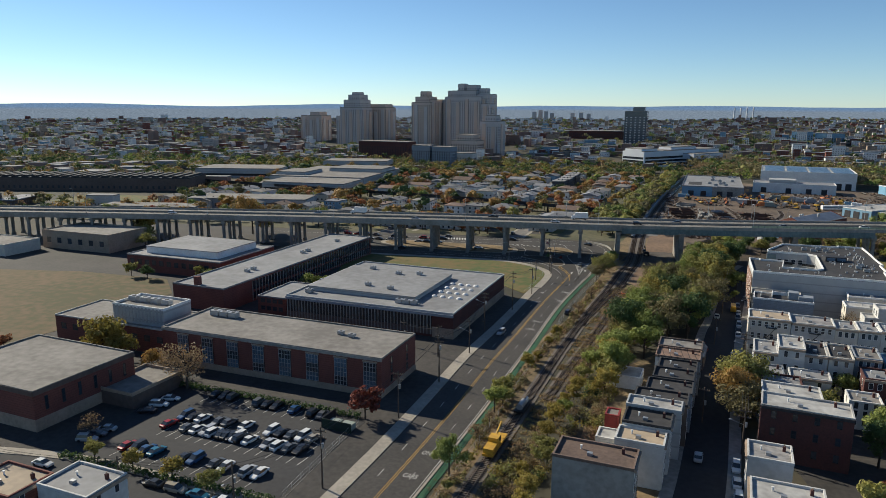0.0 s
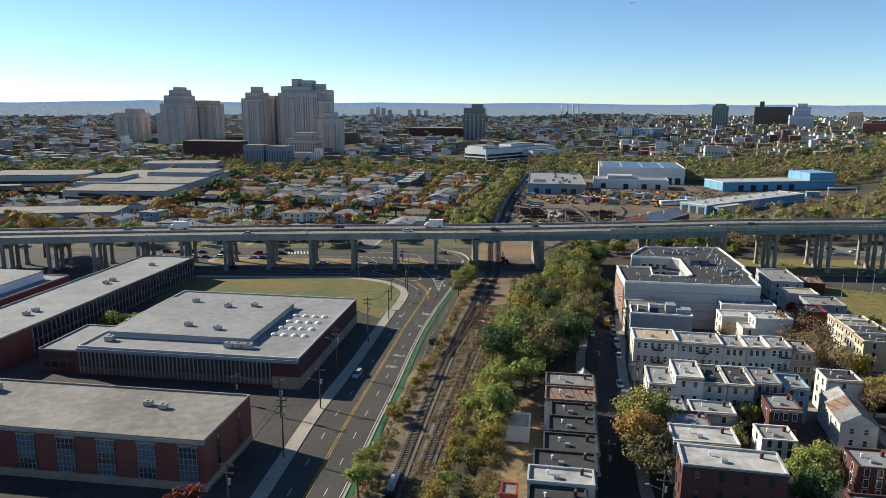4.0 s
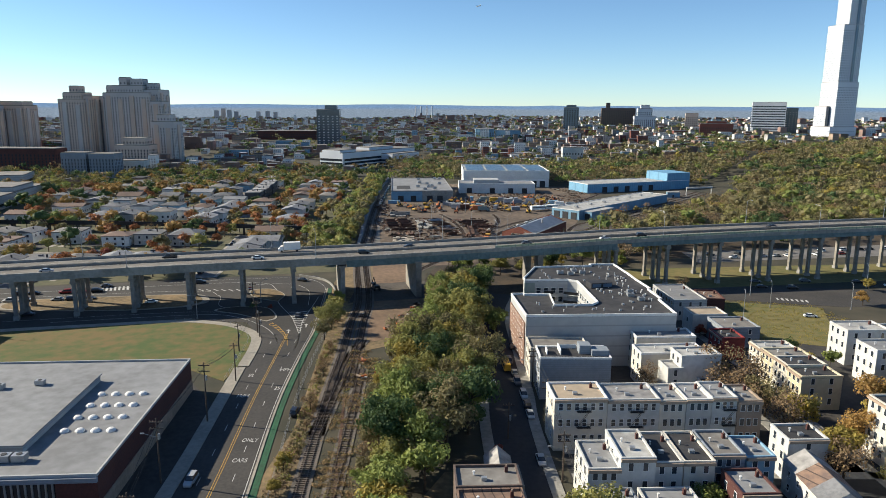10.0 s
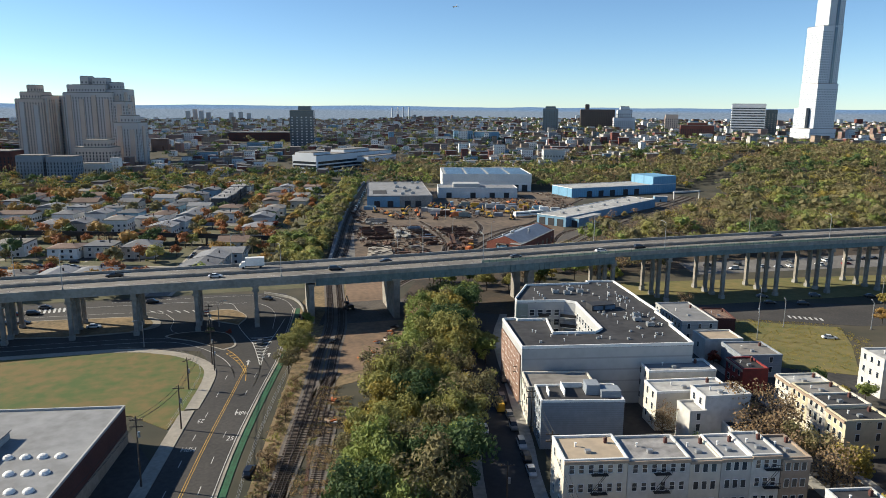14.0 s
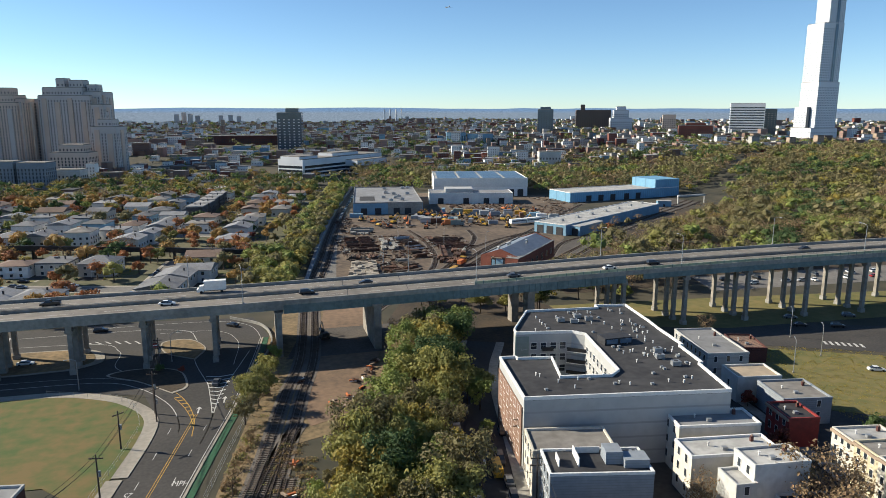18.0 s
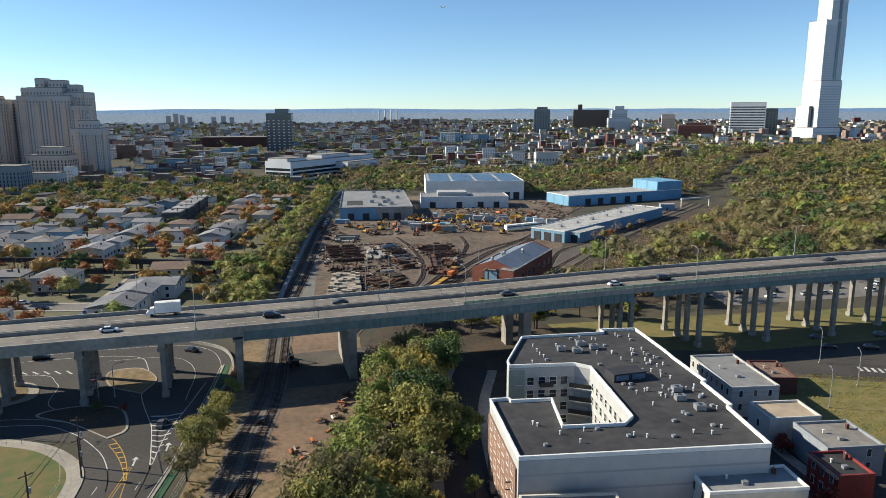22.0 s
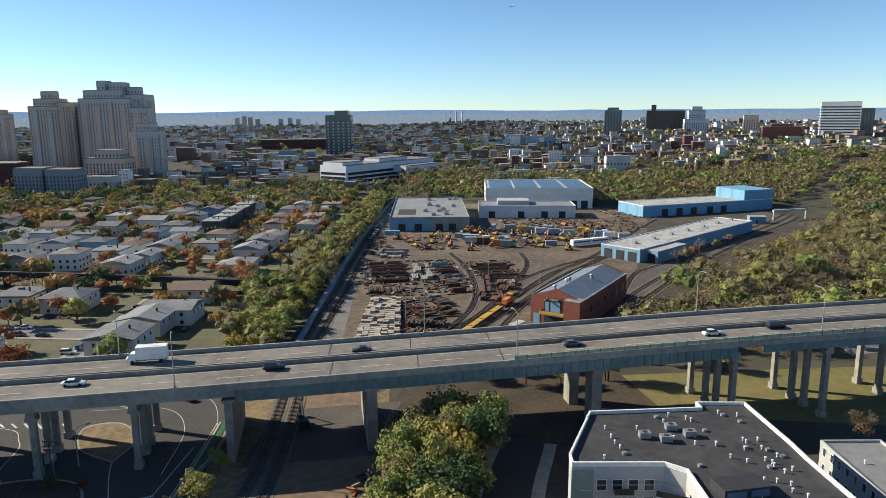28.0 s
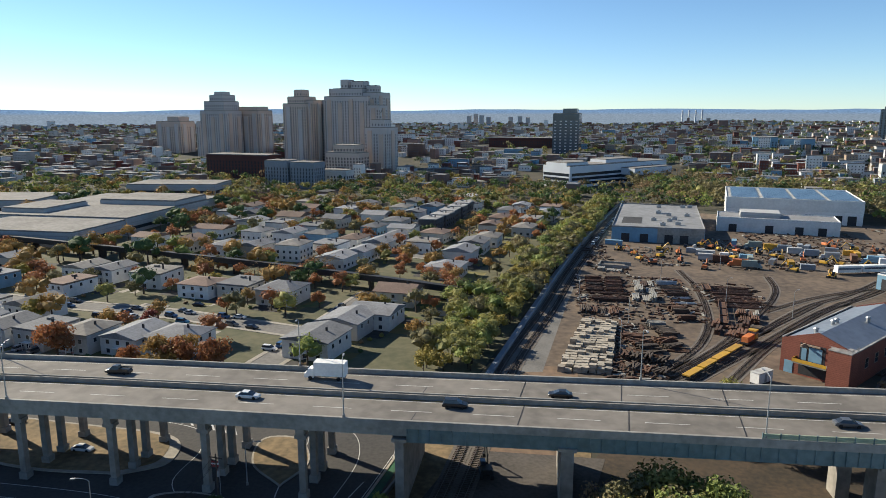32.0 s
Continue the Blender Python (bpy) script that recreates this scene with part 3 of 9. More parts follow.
thing("yellow_hatching", "yellow hatched gore beside the island", "road marking", kind="structure", data=mk.data("yellow_hatching", paint_yellow))


def island(name, pts, material, label):
    line = smooth_line(pts + [pts[0]], 1.5)[:-1]
    poly = [(p.x, p.y) for p in line]
    c = Vector((sum(p[0] for p in poly) / len(poly), sum(p[1] for p in poly) / len(poly), 0))
    ob = thing(name, label, "traffic island", "traffic islands", kind="structure", data=Mesh().prism(poly, -0.2, 0.2).data(name, concrete_pale))
    inner = [(c.x + (x - c.x) * 0.93, c.y + (y - c.y) * 0.93) for x, y in poly]
    part("planting", Mesh().prism(inner, 0.1, 0.24), material, ob)


island("traffic_island", [(-17, 327), (-13.5, 331), (-17, 344), (-28, 348), (-36, 345), (-27, 338)], litter, "kerbed traffic island with dark planting")
island("traffic_island", [(-13, 352), (-10.5, 362), (-16, 372), (-24, 371), (-22, 360)], scrub, "kerbed dirt island beneath the viaduct")
island("traffic_island", [(-46, 352), (-39, 358), (-44, 369), (-66, 372), (-110, 374), (-112, 362), (-70, 352)], scrub, "long kerbed earth island beneath the viaduct")
barrier = Mesh()
band(barrier, smooth_line([(3.5, 340), (7.6, 352), (9.2, 366), (6.2, 381), (-4, 392)], 1.5), 0, 0.45, 0.95, thick=0.9)
thing("concrete_barrier", "low pale concrete barrier round the bend", "barrier", kind="structure", data=barrier.data("concrete_barrier", concrete))

# ---- side streets ----
STREET = smooth_line([(4, 60), (12, 100), (21, 137), (28.5, 175), (39.5, 229), (45.2, 250), (51.5, 276), (62, 318), (74, 345)])
CROSS = smooth_line([(46, 211.5), (70, 206.5), (95, 201), (150, 189), (200, 178)])
STREET2 = smooth_line([(92, 150), (101, 195), (107, 225), (114, 262), (118, 290)])
LOWER = smooth_line([(-160, 108), (-113, 112), (-80, 107.5), (-58, 104), (-40, 100)])
for name, line, w, lab in (("street", STREET, 4.6, "narrow dark asphalt street between row houses"), ("cross_street", CROSS, 4.2, "dark asphalt cross street"),
                           ("back_street", STREET2, 4.2, "tree-lined asphalt street"), ("lower_street", LOWER, 5.0, "grey asphalt street below the parking lot")):
    thing(name, lab, "street", kind="structure", data=band(Mesh(), line, -w, w, 0.055, thick=0.3).data(name, asphalt_dark))
    ms = band(Mesh(), line, -w - 2.6, -w, 0.19, thick=0.35)
    band(ms, line, w, w + 2.6, 0.19, thick=0.35)
    thing("sidewalk", "cracked concrete sidewalks along the street", "sidewalk", kind="structure", data=ms.data("sidewalk", concrete_pale if name == "lower_street" else concrete))
sheet("east_road", [(150, 322), (195, 300), (260, 285), (420, 275), (420, 300), (262, 312), (215, 322), (165, 345), (150, 345)], 0.05, asphalt, "wide asphalt road and parking beyond the vacant lot", "road")
mk = Mesh()
for k in range(7):
    x, y = 178 + 1.5 * k, 313.5 - 0.9 * k
    mk.face([(x, y, 0.065), (x + 0.7, y - 0.4, 0.065), (x + 2.2, y + 2.6, 0.065), (x + 1.5, y + 3.0, 0.065)])
thing("crosswalk", "white striped pedestrian crossing", "road marking", kind="structure", data=mk.data("crosswalk", paint_white))

# ---- railway ----
OLD = [(3.5, 257.7), (0.6, 235.6), (-2.5, 213.3), (-4.7, 195.9), (-8, 172)]
TRACKS = [[(-47, 30), (-34, 80), (-26, 118), (-20, 151), (-14.8, 182), (-9, 215), (-0.9, 257.7), (5.3, 287), (11.3, 318.7), (17.5, 348), (25, 420), (37, 483), (48.5, 550), (70, 660), (104, 809)],
          [(-5, 236), (1, 258), (8, 285), (13.5, 300)], [(44, 380), (52, 395), (76, 424), (97, 451), (132, 497.5), (162, 526), (215, 590), (300, 690)],
          [(5.0, 262), (10.6, 291), (15.6, 318), (21.4, 348), (29, 420), (41, 483), (52.5, 550), (74, 660)],
          [(-12, 170), (-7, 195), (-2, 217), (5, 250), (10, 275)], [(70, 410), (100, 447), (136, 493), (170, 526), (222, 588)], [(58, 405), (88, 442), (118, 478), (140, 505)], [(128, 430), (154, 459), (197, 501), (235, 535), (286, 578), (342, 623), (406, 684), (499, 774)],
          [(133, 427), (158, 454), (201, 497), (239, 531), (290, 574), (346, 619), (410, 680), (503, 770)], [(66, 420), (77, 435), (87, 454), (94.5, 481), (99, 521), (98, 556)], [(64, 412), (70.4, 420.7), (88.2, 444.7), (104.6, 472), (120.6, 500.8), (130, 524), (134, 548)], [(80, 410), (87, 420), (106, 451), (133, 488), (163, 521), (204, 566)], [(116, 490), (140, 512), (170, 532)], [(112, 400), (138, 440), (169, 490), (192, 508), (262, 563), (300, 596), (346, 634), (400, 690)]]
near_sleepers = 0
thing("rail_corridor", "dark stony bed of the main railway cutting", "ground", kind="structure", data=band(Mesh(), smooth_line(TRACKS[7], 5), -9, 7, 0.1, thick=0.3).data("rail_corridor", ballast_dark))
sheet("cutting_floor", [(296, 592), (372, 640), (440, 715), (500, 775), (470, 775), (400, 722), (366, 690), (330, 645), (288, 612)], 0.09, ballast_dark, "dark stony floor of the railway cutting", "ground")
thing("disused_rail", "rusty disused rail in dry grass", "rail", kind="structure", data=band(Mesh(), smooth_line(OLD), -0.35, 0.35, 0.2, thick=0.3).data("disused_rail", rust))
sleeper_me = Mesh().box(-1.25, -0.12, 0, 1.25, 0.12, 0.16).data("sleeper", sleeper_m)
for i, pts in enumerate(TRACKS):
    line = smooth_line(pts, 3.0)
    tr = thing("railway_track", "rusty steel rails on dark wooden sleepers", "railway track", "railway tracks", kind="structure",
               data=band(Mesh(), line, -2.0, 2.0, 0.14, thick=0.2).data("railway_track", ballast))
    for d in (-0.72, 0.72):
        part("rail", band(Mesh(), line, d - 0.05, d + 0.05, 0.42, thick=0.16), rail_m, tr)
    rest, run = Mesh(), 0.0
    for a, b in zip(line, line[1:]):
        seg = (b - a).length
        k = max(1, round(seg / 0.75))
        rz = math.degrees(math.atan2(b.y - a.y, b.x - a.x)) - 90
        for j in range(k):
            p = a.lerp(b, j / k)
            m = pose(p.x, p.y, 0.11, 0, 0, rz)
            if i in (0, 1, 4) and 150 < p.y < 262 and near_sleepers < 200:
                part("sleeper", sleeper_me, None, tr, m=m)
                near_sleepers += 1
            elif p.y < 640:
                rest.box(-1.25, -0.12, 0, 1.25, 0.12, 0.16, m=m)
    tagged(part("sleepers", rest, sleeper_m, tr), kind="stuff")

# ---- the motorway viaduct ----
VIA = smooth_line([(-520, 303, 13.5), (-420, 316, 14), (-326, 328, 14.6), (-194, 340, 15.4), (-80, 347, 16), (13, 347.5, 16.6), (72, 346.3, 17.8), (144, 342.8, 20), (242, 337, 21.6), (400, 327, 23), (640, 308, 24.5)], 6.0)
via = thing("viaduct", "long concrete motorway viaduct on tall piers", "viaduct", kind="structure")
part("deck", band(Mesh(), VIA, -0.4, -23.4, 0.0, thick=0.5), deck_m, via, "worn concrete carriageways")
under = band(Mesh(), VIA, 0.2, -24, -0.5)
part("soffit", under, pier_m, via)
part("parapet", band(Mesh(), VIA, 0.25, -0.25, 0.95, thick=1.5), concrete, via, "pale concrete parapet")
part("parapet", band(Mesh(), VIA, -23.5, -24, 0.95, thick=1.5), concrete, via, "pale concrete parapet")
part("median_barrier", band(Mesh(), VIA, -11.3, -11.6, 0.95, thick=0.95), pier_m, via)
part("median_barrier", band(Mesh(), VIA, -12.3, -12.6, 0.95, thick=0.95), concrete, via)
conc_a, steel, conc_b = [p for p in VIA if p.x < 14], [p for p in VIA if 10 < p.x < 130], [p for p in VIA if p.x > 124]
for seg, mt_, dep in ((conc_a, concrete, 1.5), (steel, steel_green, 2.7), (conc_b, steel_green, 1.9)):
    for d in (0.0, -6.2, -12, -17.8, -23.7):
        part("girder", band(Mesh(), seg, d + 0.1, d - 0.3, -0.5, thick=dep), mt_, via)
stiff = Mesh().box(-0.08, -0.18, -2.6, 0.08, 0.12, -0.1).data("stiffener", steel_green)
run = 0.0
for a, b in zip(steel, steel[1:]):
    k = max(1, round((b - a).length / 2.2))
    for j in range(k):
        p = a.lerp(b, j / k)
        part("stiffener", stiff, None, via, m=pose(p.x, p.y - 0.15, p.z - 0.5))
mk = Mesh()
for d in (-1.5, -10.2, -13.8, -22.3):
    dashes(mk, VIA, d, 0.15, 2000, 0, 0.01)
for d in (-5.9, -18.0):
    dashes(mk, VIA, d, 0.18, 7.6, 7.6, 0.01)
part("lane_line", mk, paint_white, via, "white lane lines")
mk = Mesh()
dashes(mk, VIA, -10.9, 0.16, 2000, 0, 0.01)
dashes(mk, VIA, -13.0, 0.16, 2000, 0, 0.01)
part("edge_line", mk, paint_yellow, via, "yellow edge lines")
mk = Mesh()
for x in range(-500, 620, 19):
    i = min(range(len(VIA)), key=lambda k: abs(VIA[k].x - x))
    p = VIA[i]
    for d0, d1 in ((0.5, 11), (12.7, 23.2)):
        mk.face([(x, p.y + d0, p.z + 0.008), (x + 0.18, p.y + d0, p.z + 0.008), (x + 1.4, p.y + d1, p.z + 0.008), (x + 1.2, p.y + d1, p.z + 0.008)])
part("joint", mk, trim_dark, via, "dark expansion joints")
# railing on the near parapet, east of the steel span
east = [p for p in VIA if p.x > 70]
for h in (1.25, 1.55, 1.85):
    part("rail", band(Mesh(), east, 0.2, 0.0, h, thick=0.12), rail_green, via, "pale green steel railing")
part("rail_panel", band(Mesh(), east, 0.12, 0.08, 1.8, thick=0.8), rail_green, via)
post_me = Mesh().box(-0.08, -0.14, 0.9, 0.08, 0.14, 2.0).data("post", steel_green)
for a, b in zip(east, east[1:]):
    if a.x < 420:
        for j in range(2):
            p = a.lerp(b, j / 2)
            part("post", post_me, None, via, m=pose(p.x, p.y - 0.1, p.z))


def at_via(x):
    i = min(range(len(VIA) - 1), key=lambda k: abs((VIA[k].x + VIA[k + 1].x) / 2 - x))
    t = (x - VIA[i].x) / (VIA[i + 1].x - VIA[i].x)
    return VIA[i].lerp(VIA[i + 1], t)


def bent(x, skew=4.5):
    """Four columns with footings and a cross beam."""
    p = at_via(x)
    top = p.z - 2.2
    pr = thing("viaduct_pier", "four tall square concrete columns under a cross beam", "pier", "viaduct piers", kind="structure", loc=(x, p.y, 0))
    part("cap_beam", Mesh().box(-0.8, 0.2, top - 1.2, 0.8, 23.6, top + 0.2), pier_m, pr)
    for v in (1.3, 7.6, 12.2, 19.2):
        c = part("column", Mesh().box(-0.6, v - 0.65, 1.4, 0.6, v + 0.65, top - 1.1), pier_m, pr)
        part("footing", Mesh().box(-0.85, v - 0.9, -0.3, 0.85, v + 0.9, 1.5), concrete, c)
        part("corbel", Mesh().box(-1.1, v - 0.9, top - 1.9, 1.1, v + 0.9, top - 1.15), pier_m, c)


for x in [-26 - 19.0 * k for k in range(0, 22)] + [-7] + [124, 147, 171, 195, 219, 243, 267, 292, 317, 342, 368, 394, 420]:
    bent(x)
for x, y0, y1, w in ((11.5, 347.5, 370, 1.6), (41, 347, 370, 2.2)):
    p = at_via(x)
    wp = thing("wall_pier", "solid concrete wall pier beside the railway", "pier", "viaduct piers", kind="structure",
               data=Mesh().box(x - w / 2, y0, -0.3, x + w / 2, y1, p.z - 3.0).data("wall_pier", pier_m))
    part("cap_beam", Mesh().box(x - w / 2 - 0.5, y0 - 0.4, p.z - 3.2, x + w / 2 + 0.5, y1 + 0.8, p.z - 2.6), pier_m, wp)
p = at_via(92)
wp = thing("wall_pier", "stout concrete pier with a cap beam", "pier", "viaduct piers", kind="structure", data=Mesh().box(90.8, 348, -0.3, 93.2, 352, p.z - 3).data("wall_pier", pier_m))
part("column", Mesh().box(90.8, 362, -0.3, 93.2, 366, p.z - 3), pier_m, wp)
part("cap_beam", Mesh().box(90.3, 346, p.z - 4, 93.7, 369, p.z - 2.9), pier_m, wp)


def street_lamp(loc, rz, h=10.0, arm=2.2, name="street_lamp", label="slim grey lamp post with a curved arm", base=0.0):
    ob = thing(name, label, "street lamp", "street lamps", loc=loc, rz=rz)
    part("post", Mesh().tube((0, 0, 0), (0, 0, h), 0.14, 0.08), galv, ob)
    ms = Mesh()
    prev = Vector((0, 0, h))
    for k in range(1, 6):
        a = k / 5 * math.pi / 2
        q = Vector((arm * math.sin(a) ** 1.0 * k / 5, 0, h + 0.9 * math.sin(a)))
        ms.tube(prev, q, 0.06, 0.055, 6)
        prev = q
    part("arm", ms, galv, ob)
    part("lantern", Mesh().box(prev.x - 0.1, -0.16, prev.z - 0.14, prev.x + 0.75, 0.16, prev.z + 0.05), galv, ob)
    part("base", Mesh().box(-0.22, -0.22, 0, 0.22, 0.22, 0.5), concrete, ob)
    return ob


for x in (-345, -275, -205, -135, -65, 1.5, 72.5, 144, 216, 288, 360):
    p = at_via(x)
    street_lamp((x, p.y - 0.0, p.z + 0.95), 100)
for x in (-300, -230, -155, -85, -15, 56, 127, 198, 270, 340):
    p = at_via(x)
    street_lamp((x, p.y + 23.75, p.z + 0.95), -80)

# ---- buildings ----
WINDOWS = {}


def window_data(w, h, frame_mat, glass_mat, bars):
    key = (round(w, 2), round(h, 2), frame_mat.name, glass_mat.name, bars)
    if key not in WINDOWS:
        f, t = Mesh(), 0.09
        f.box(-w / 2 - t, -0.08, -h / 2 - t, -w / 2, 0.05, h / 2 + t).box(w / 2, -0.08, -h / 2 - t, w / 2 + t, 0.05, h / 2 + t)
        f.box(-w / 2, -0.08, h / 2, w / 2, 0.05, h / 2 + t).box(-w / 2 - 0.1, -0.16, -h / 2 - t, w / 2 + 0.1, 0.05, -h / 2)
        f.box(-w / 2, -0.055, -0.04, w / 2, 0.03, 0.04)
        for k in range(1, bars):
            x = -w / 2 + w * k / bars
            f.box(x - 0.04, -0.05, -h / 2, x + 0.04, 0.03, h / 2)
        g = Mesh().box(-w / 2, -0.03, -h / 2, w / 2, 0.02, h / 2)
        WINDOWS[key] = (f.data("window", frame_mat), g.data("pane", glass_mat))
    return WINDOWS[key]


def windows_on(ob, a, b, n, zs, w=1.0, h=1.6, frame_mat=None, glass_mat=None, bars=1, margin=1.0, label="", solid=False):
    """Rows of windows on the wall from a to b (local plan points, outside to the right of the way a to b)."""
    fm, gm_ = window_data(w, h, frame_mat or trim_white, glass_mat or glass, bars)
    if solid:
        key = ("solid", w, h)
        if key not in WINDOWS:
            WINDOWS[key] = Mesh().box(-w / 2 - 0.1, -0.08, -h / 2 - 0.1, w / 2 + 0.1, 0.04, h / 2 + 0.1).box(-w / 2, -0.1, -h / 2, w / 2, 0, h / 2, 1).data("window", [trim_white, glass])
        fm = WINDOWS[key]
    a, b = Vector((*a, 0)), Vector((*b, 0))
    d = b - a
    rz = math.degrees(math.atan2(d.y, d.x))
    for z in zs:
        for k in range(n):
            t = (margin + (d.length - 2 * margin) * (k + 0.5) / n) / d.length
            q = a + d * t
            o = part("window", fm, None, ob, label, m=pose(q.x, q.y, z, 0, 0, rz))
            if not solid:
                part("pane", gm_, None, o)


def rect(w, d):
    return [(-w / 2, -d / 2), (w / 2, -d / 2), (w / 2, d / 2), (-w / 2, d / 2)]


def building(name, label, category, c, w, d, rz, h, wall, roof, parapet=0.5, coping=None, group="", poly=None, z0=None, base=None):
    """Walls with a parapet round a sunken flat roof. Returns the thing; local axes along its front and side."""
    z = gz(*c) if z0 is None else z0
    if len(label.split()) < 5:
        label += " under a flat roof"
    ob = thing(name, label, category, group, loc=(c[0], c[1], z), rz=rz)
    p = poly or rect(w, d)
    part("wall", Mesh().prism(p, -0.5, h, top=False), wall, ob)
    part("roof", Mesh().prism(p, h - parapet - 0.2, h - parapet), roof, ob)
    if parapet > 0.05:
        cm, k = Mesh(), len(p)
        ring = []
        for i in range(k):
            a, b, e = (Vector((*p[(i + j) % k], 0)) for j in (-1, 0, 1))
            d0, d1 = (b - a).normalized(), (e - b).normalized()
            n0, n1 = Vector((d0.y, -d0.x, 0)), Vector((d1.y, -d1.x, 0))
            ring.append((b, (n0 + n1) / max(0.5, 1 + n0.dot(n1))))
        for i in range(k):
            (b, m0), (e, m1) = ring[i], ring[(i + 1) % k]
            zt, zb = h + 0.1, h - parapet - 0.1
            o0, o1, i0, i1 = b + m0 * 0.06, e + m1 * 0.06, b - m0 * 0.3, e - m1 * 0.3
            for q, r in ((o0, o1), (i1, i0)):
                cm.face([(q.x, q.y, zb), (r.x, r.y, zb), (r.x, r.y, zt), (q.x, q.y, zt)])
            cm.face([(o0.x, o0.y, zt), (o1.x, o1.y, zt), (i1.x, i1.y, zt), (i0.x, i0.y, zt)])
        part("coping", cm, coping or wall, ob)
    if base:
        part("base_course", Mesh().prism([(x * (1 + 0.08 / max(1, abs(x))), y * (1 + 0.08 / max(1, abs(y)))) for x, y in p], -0.5, base[0], top=True), base[1], ob)
    return ob


def chimney(ob, x, y, z, w=0.6, h=1.4, m=None):
    c = part("chimney", Mesh().box(x - w / 2, y - w / 2, z, x + w / 2, y + w / 2, z + h), m or brick_dark, ob)
    part("flue", Mesh().tube((x, y, z + h), (x, y, z + h + 0.35), 0.13, 0.13), stone_band, c)


def vent(ob, x, y, z, r=0.15, h=0.7):
    part("vent_pipe", Mesh().tube((x, y, z), (x, y, z + h), r, r).tube((x, y, z + h), (x, y, z + h + 0.15), r * 1.7, r * 1.7), trim_white, ob)


def ac_unit(loc, rz=0, s=1.0, label="grey rooftop air-conditioning unit"):
    ob = thing("rooftop_unit", label, "air conditioner", "rooftop units", loc=loc, rz=rz)
    part("casing", Mesh().box(-1.1 * s, -0.8 * s, 0.15, 1.1 * s, 0.8 * s, 1.3 * s), galv, ob)
    part("fan", Mesh().tube((0, 0, 1.3 * s), (0, 0, 1.38 * s), 0.5 * s, 0.5 * s, 12), trim_dark, ob)
    part("feet", Mesh().box(-1.0 * s, -0.7 * s, 0, -0.8 * s, 0.7 * s, 0.16).box(0.8 * s, -0.7 * s, 0, 1.0 * s, 0.7 * s, 0.16), galv, ob)


# --- school ---
RS = -9.4
gym = building("school_gymnasium", "low brick gymnasium with a pale flat roof", "school building", (-71.3, 246), 63, 58.6, RS, 8.7, brick_dark, roof_cool, 0.35, siding_pale)
f = frame2((-71.3, 246), RS)
part("upper_wall", Mesh().prism([(-33 + 5, -20), (14, -20), (14, 16), (-28, 16)], 8.3, 10.0, top=False), siding_pale, gym, "pale blue-grey clerestory wall")
part("upper_roof", Mesh().prism([(-28.3, -20.3), (14.3, -20.3), (14.3, 16.3), (-28.3, 16.3)], 9.9, 10.15), roof_cool, gym)
part("window_band", Mesh().box(-31.3, -29.5, 3.0, 24, -29.25, 7.3), glass, gym, "dark clerestory windows")
part("sill", Mesh().box(-31.4, -29.75, 1.0, 24.2, -29.3, 3.0), brown_wall, gym)
part("fascia", Mesh().box(-31.6, -29.9, 7.3, 31.6, -29.25, 8.2), stucco_grey, gym)
mull = Mesh().box(-0.14, -0.3, 1.0, 0.14, 0.05, 7.6).data("mullion", concrete)
for k in range(47):
    part("mullion", mull, None, gym, m=pose(-31 + k * 1.19, -29.5, 0))
part("base_course", Mesh().box(24.2, -29.5, -0.3, 31.65, -29.2, 3.4).box(31.3, -29.5, -0.3, 31.66, 29.2, 3.0), stone_band, gym)
dome = Mesh()
for r0, r1, za, zb in ((1.0, 0.92, 0, 0.25), (0.92, 0.6, 0.25, 0.55), (0.6, 0.05, 0.55, 0.68)):
    dome.tube((0, 0, za), (0, 0, zb), r0, r1, 10)
dome_me = dome.data("skylight", trim_white)
for i in range(4):
    for j in range(4):
        part("skylight", dome_me, None, gym, "white domed skylight", m=pose(17.6 + i * 3.1, -11 + j * 6.2, 8.35))
for u, v in ((9.5, -23), (12.2, -23), (15, -23), (-26, -23), (-29, -8)):
    ac_unit((*f(u, v), 8.38), RS, 1.1)
for u, v in ((-5, 8), (3, 10), (-18, 12), (-8, -12), (2, -14)):
    ac_unit((*f(u, v), 10.16), RS, 0.9)

long = building("school_classroom_wing", "three-storey red brick classroom wing with tall window bays", "school building", (-87.3, 178.7), 71, 21.8, RS, 10.9, brick_red, roof_grey, 0.3, roof_grey, base=(1.8, stone_band))
f = frame2((-87.3, 178.7), RS)
for k in range(8):
    u = -28 + k * 8.6
    bay = part("window_bay", Mesh().box(u - 1.9, -11.05, 1.9, u + 1.9, -10.7, 9.4), trim_dark, long)
    for j in range(3):
        part("pane", Mesh().box(u - 1.8, -11.08, 2.1 + j * 2.45, u + 1.8, -10.98, 4.3 + j * 2.45), glass_blue if (k + j) % 3 else glass, bay)
    grid = Mesh()
    for i in range(5):
        grid.box(u - 1.86 + i * 0.9, -11.16, 2.0, u - 1.76 + i * 0.9, -11.06, 9.3)
    for z in (2.0, 3.2, 4.35, 5.6, 6.8, 8.1, 9.2):
        grid.box(u - 1.85, -11.15, z, u + 1.85, -11.07, z + 0.1)
    tagged(part("window_grid", grid, galv, bay, "pale metal glazing bars"), kind="stuff")
    part("lintel", Mesh().box(u - 2.1, -11.12, 9.4, u + 2.1, -10.85, 9.75), stone_band, bay)
windows_on(long, (35.5, -10.9), (35.5, 10.9), 2, (3.4, 6.0, 8.5), 0.9, 1.8, trim_dark)
part("fascia", Mesh().box(-35.7, -11.15, 10.0, 35.7, -10.8, 10.75), concrete, long)
for u, v in ((20, 2), (16, 3)):
    ac_unit((*f(u, v), 10.62), RS, 0.8)
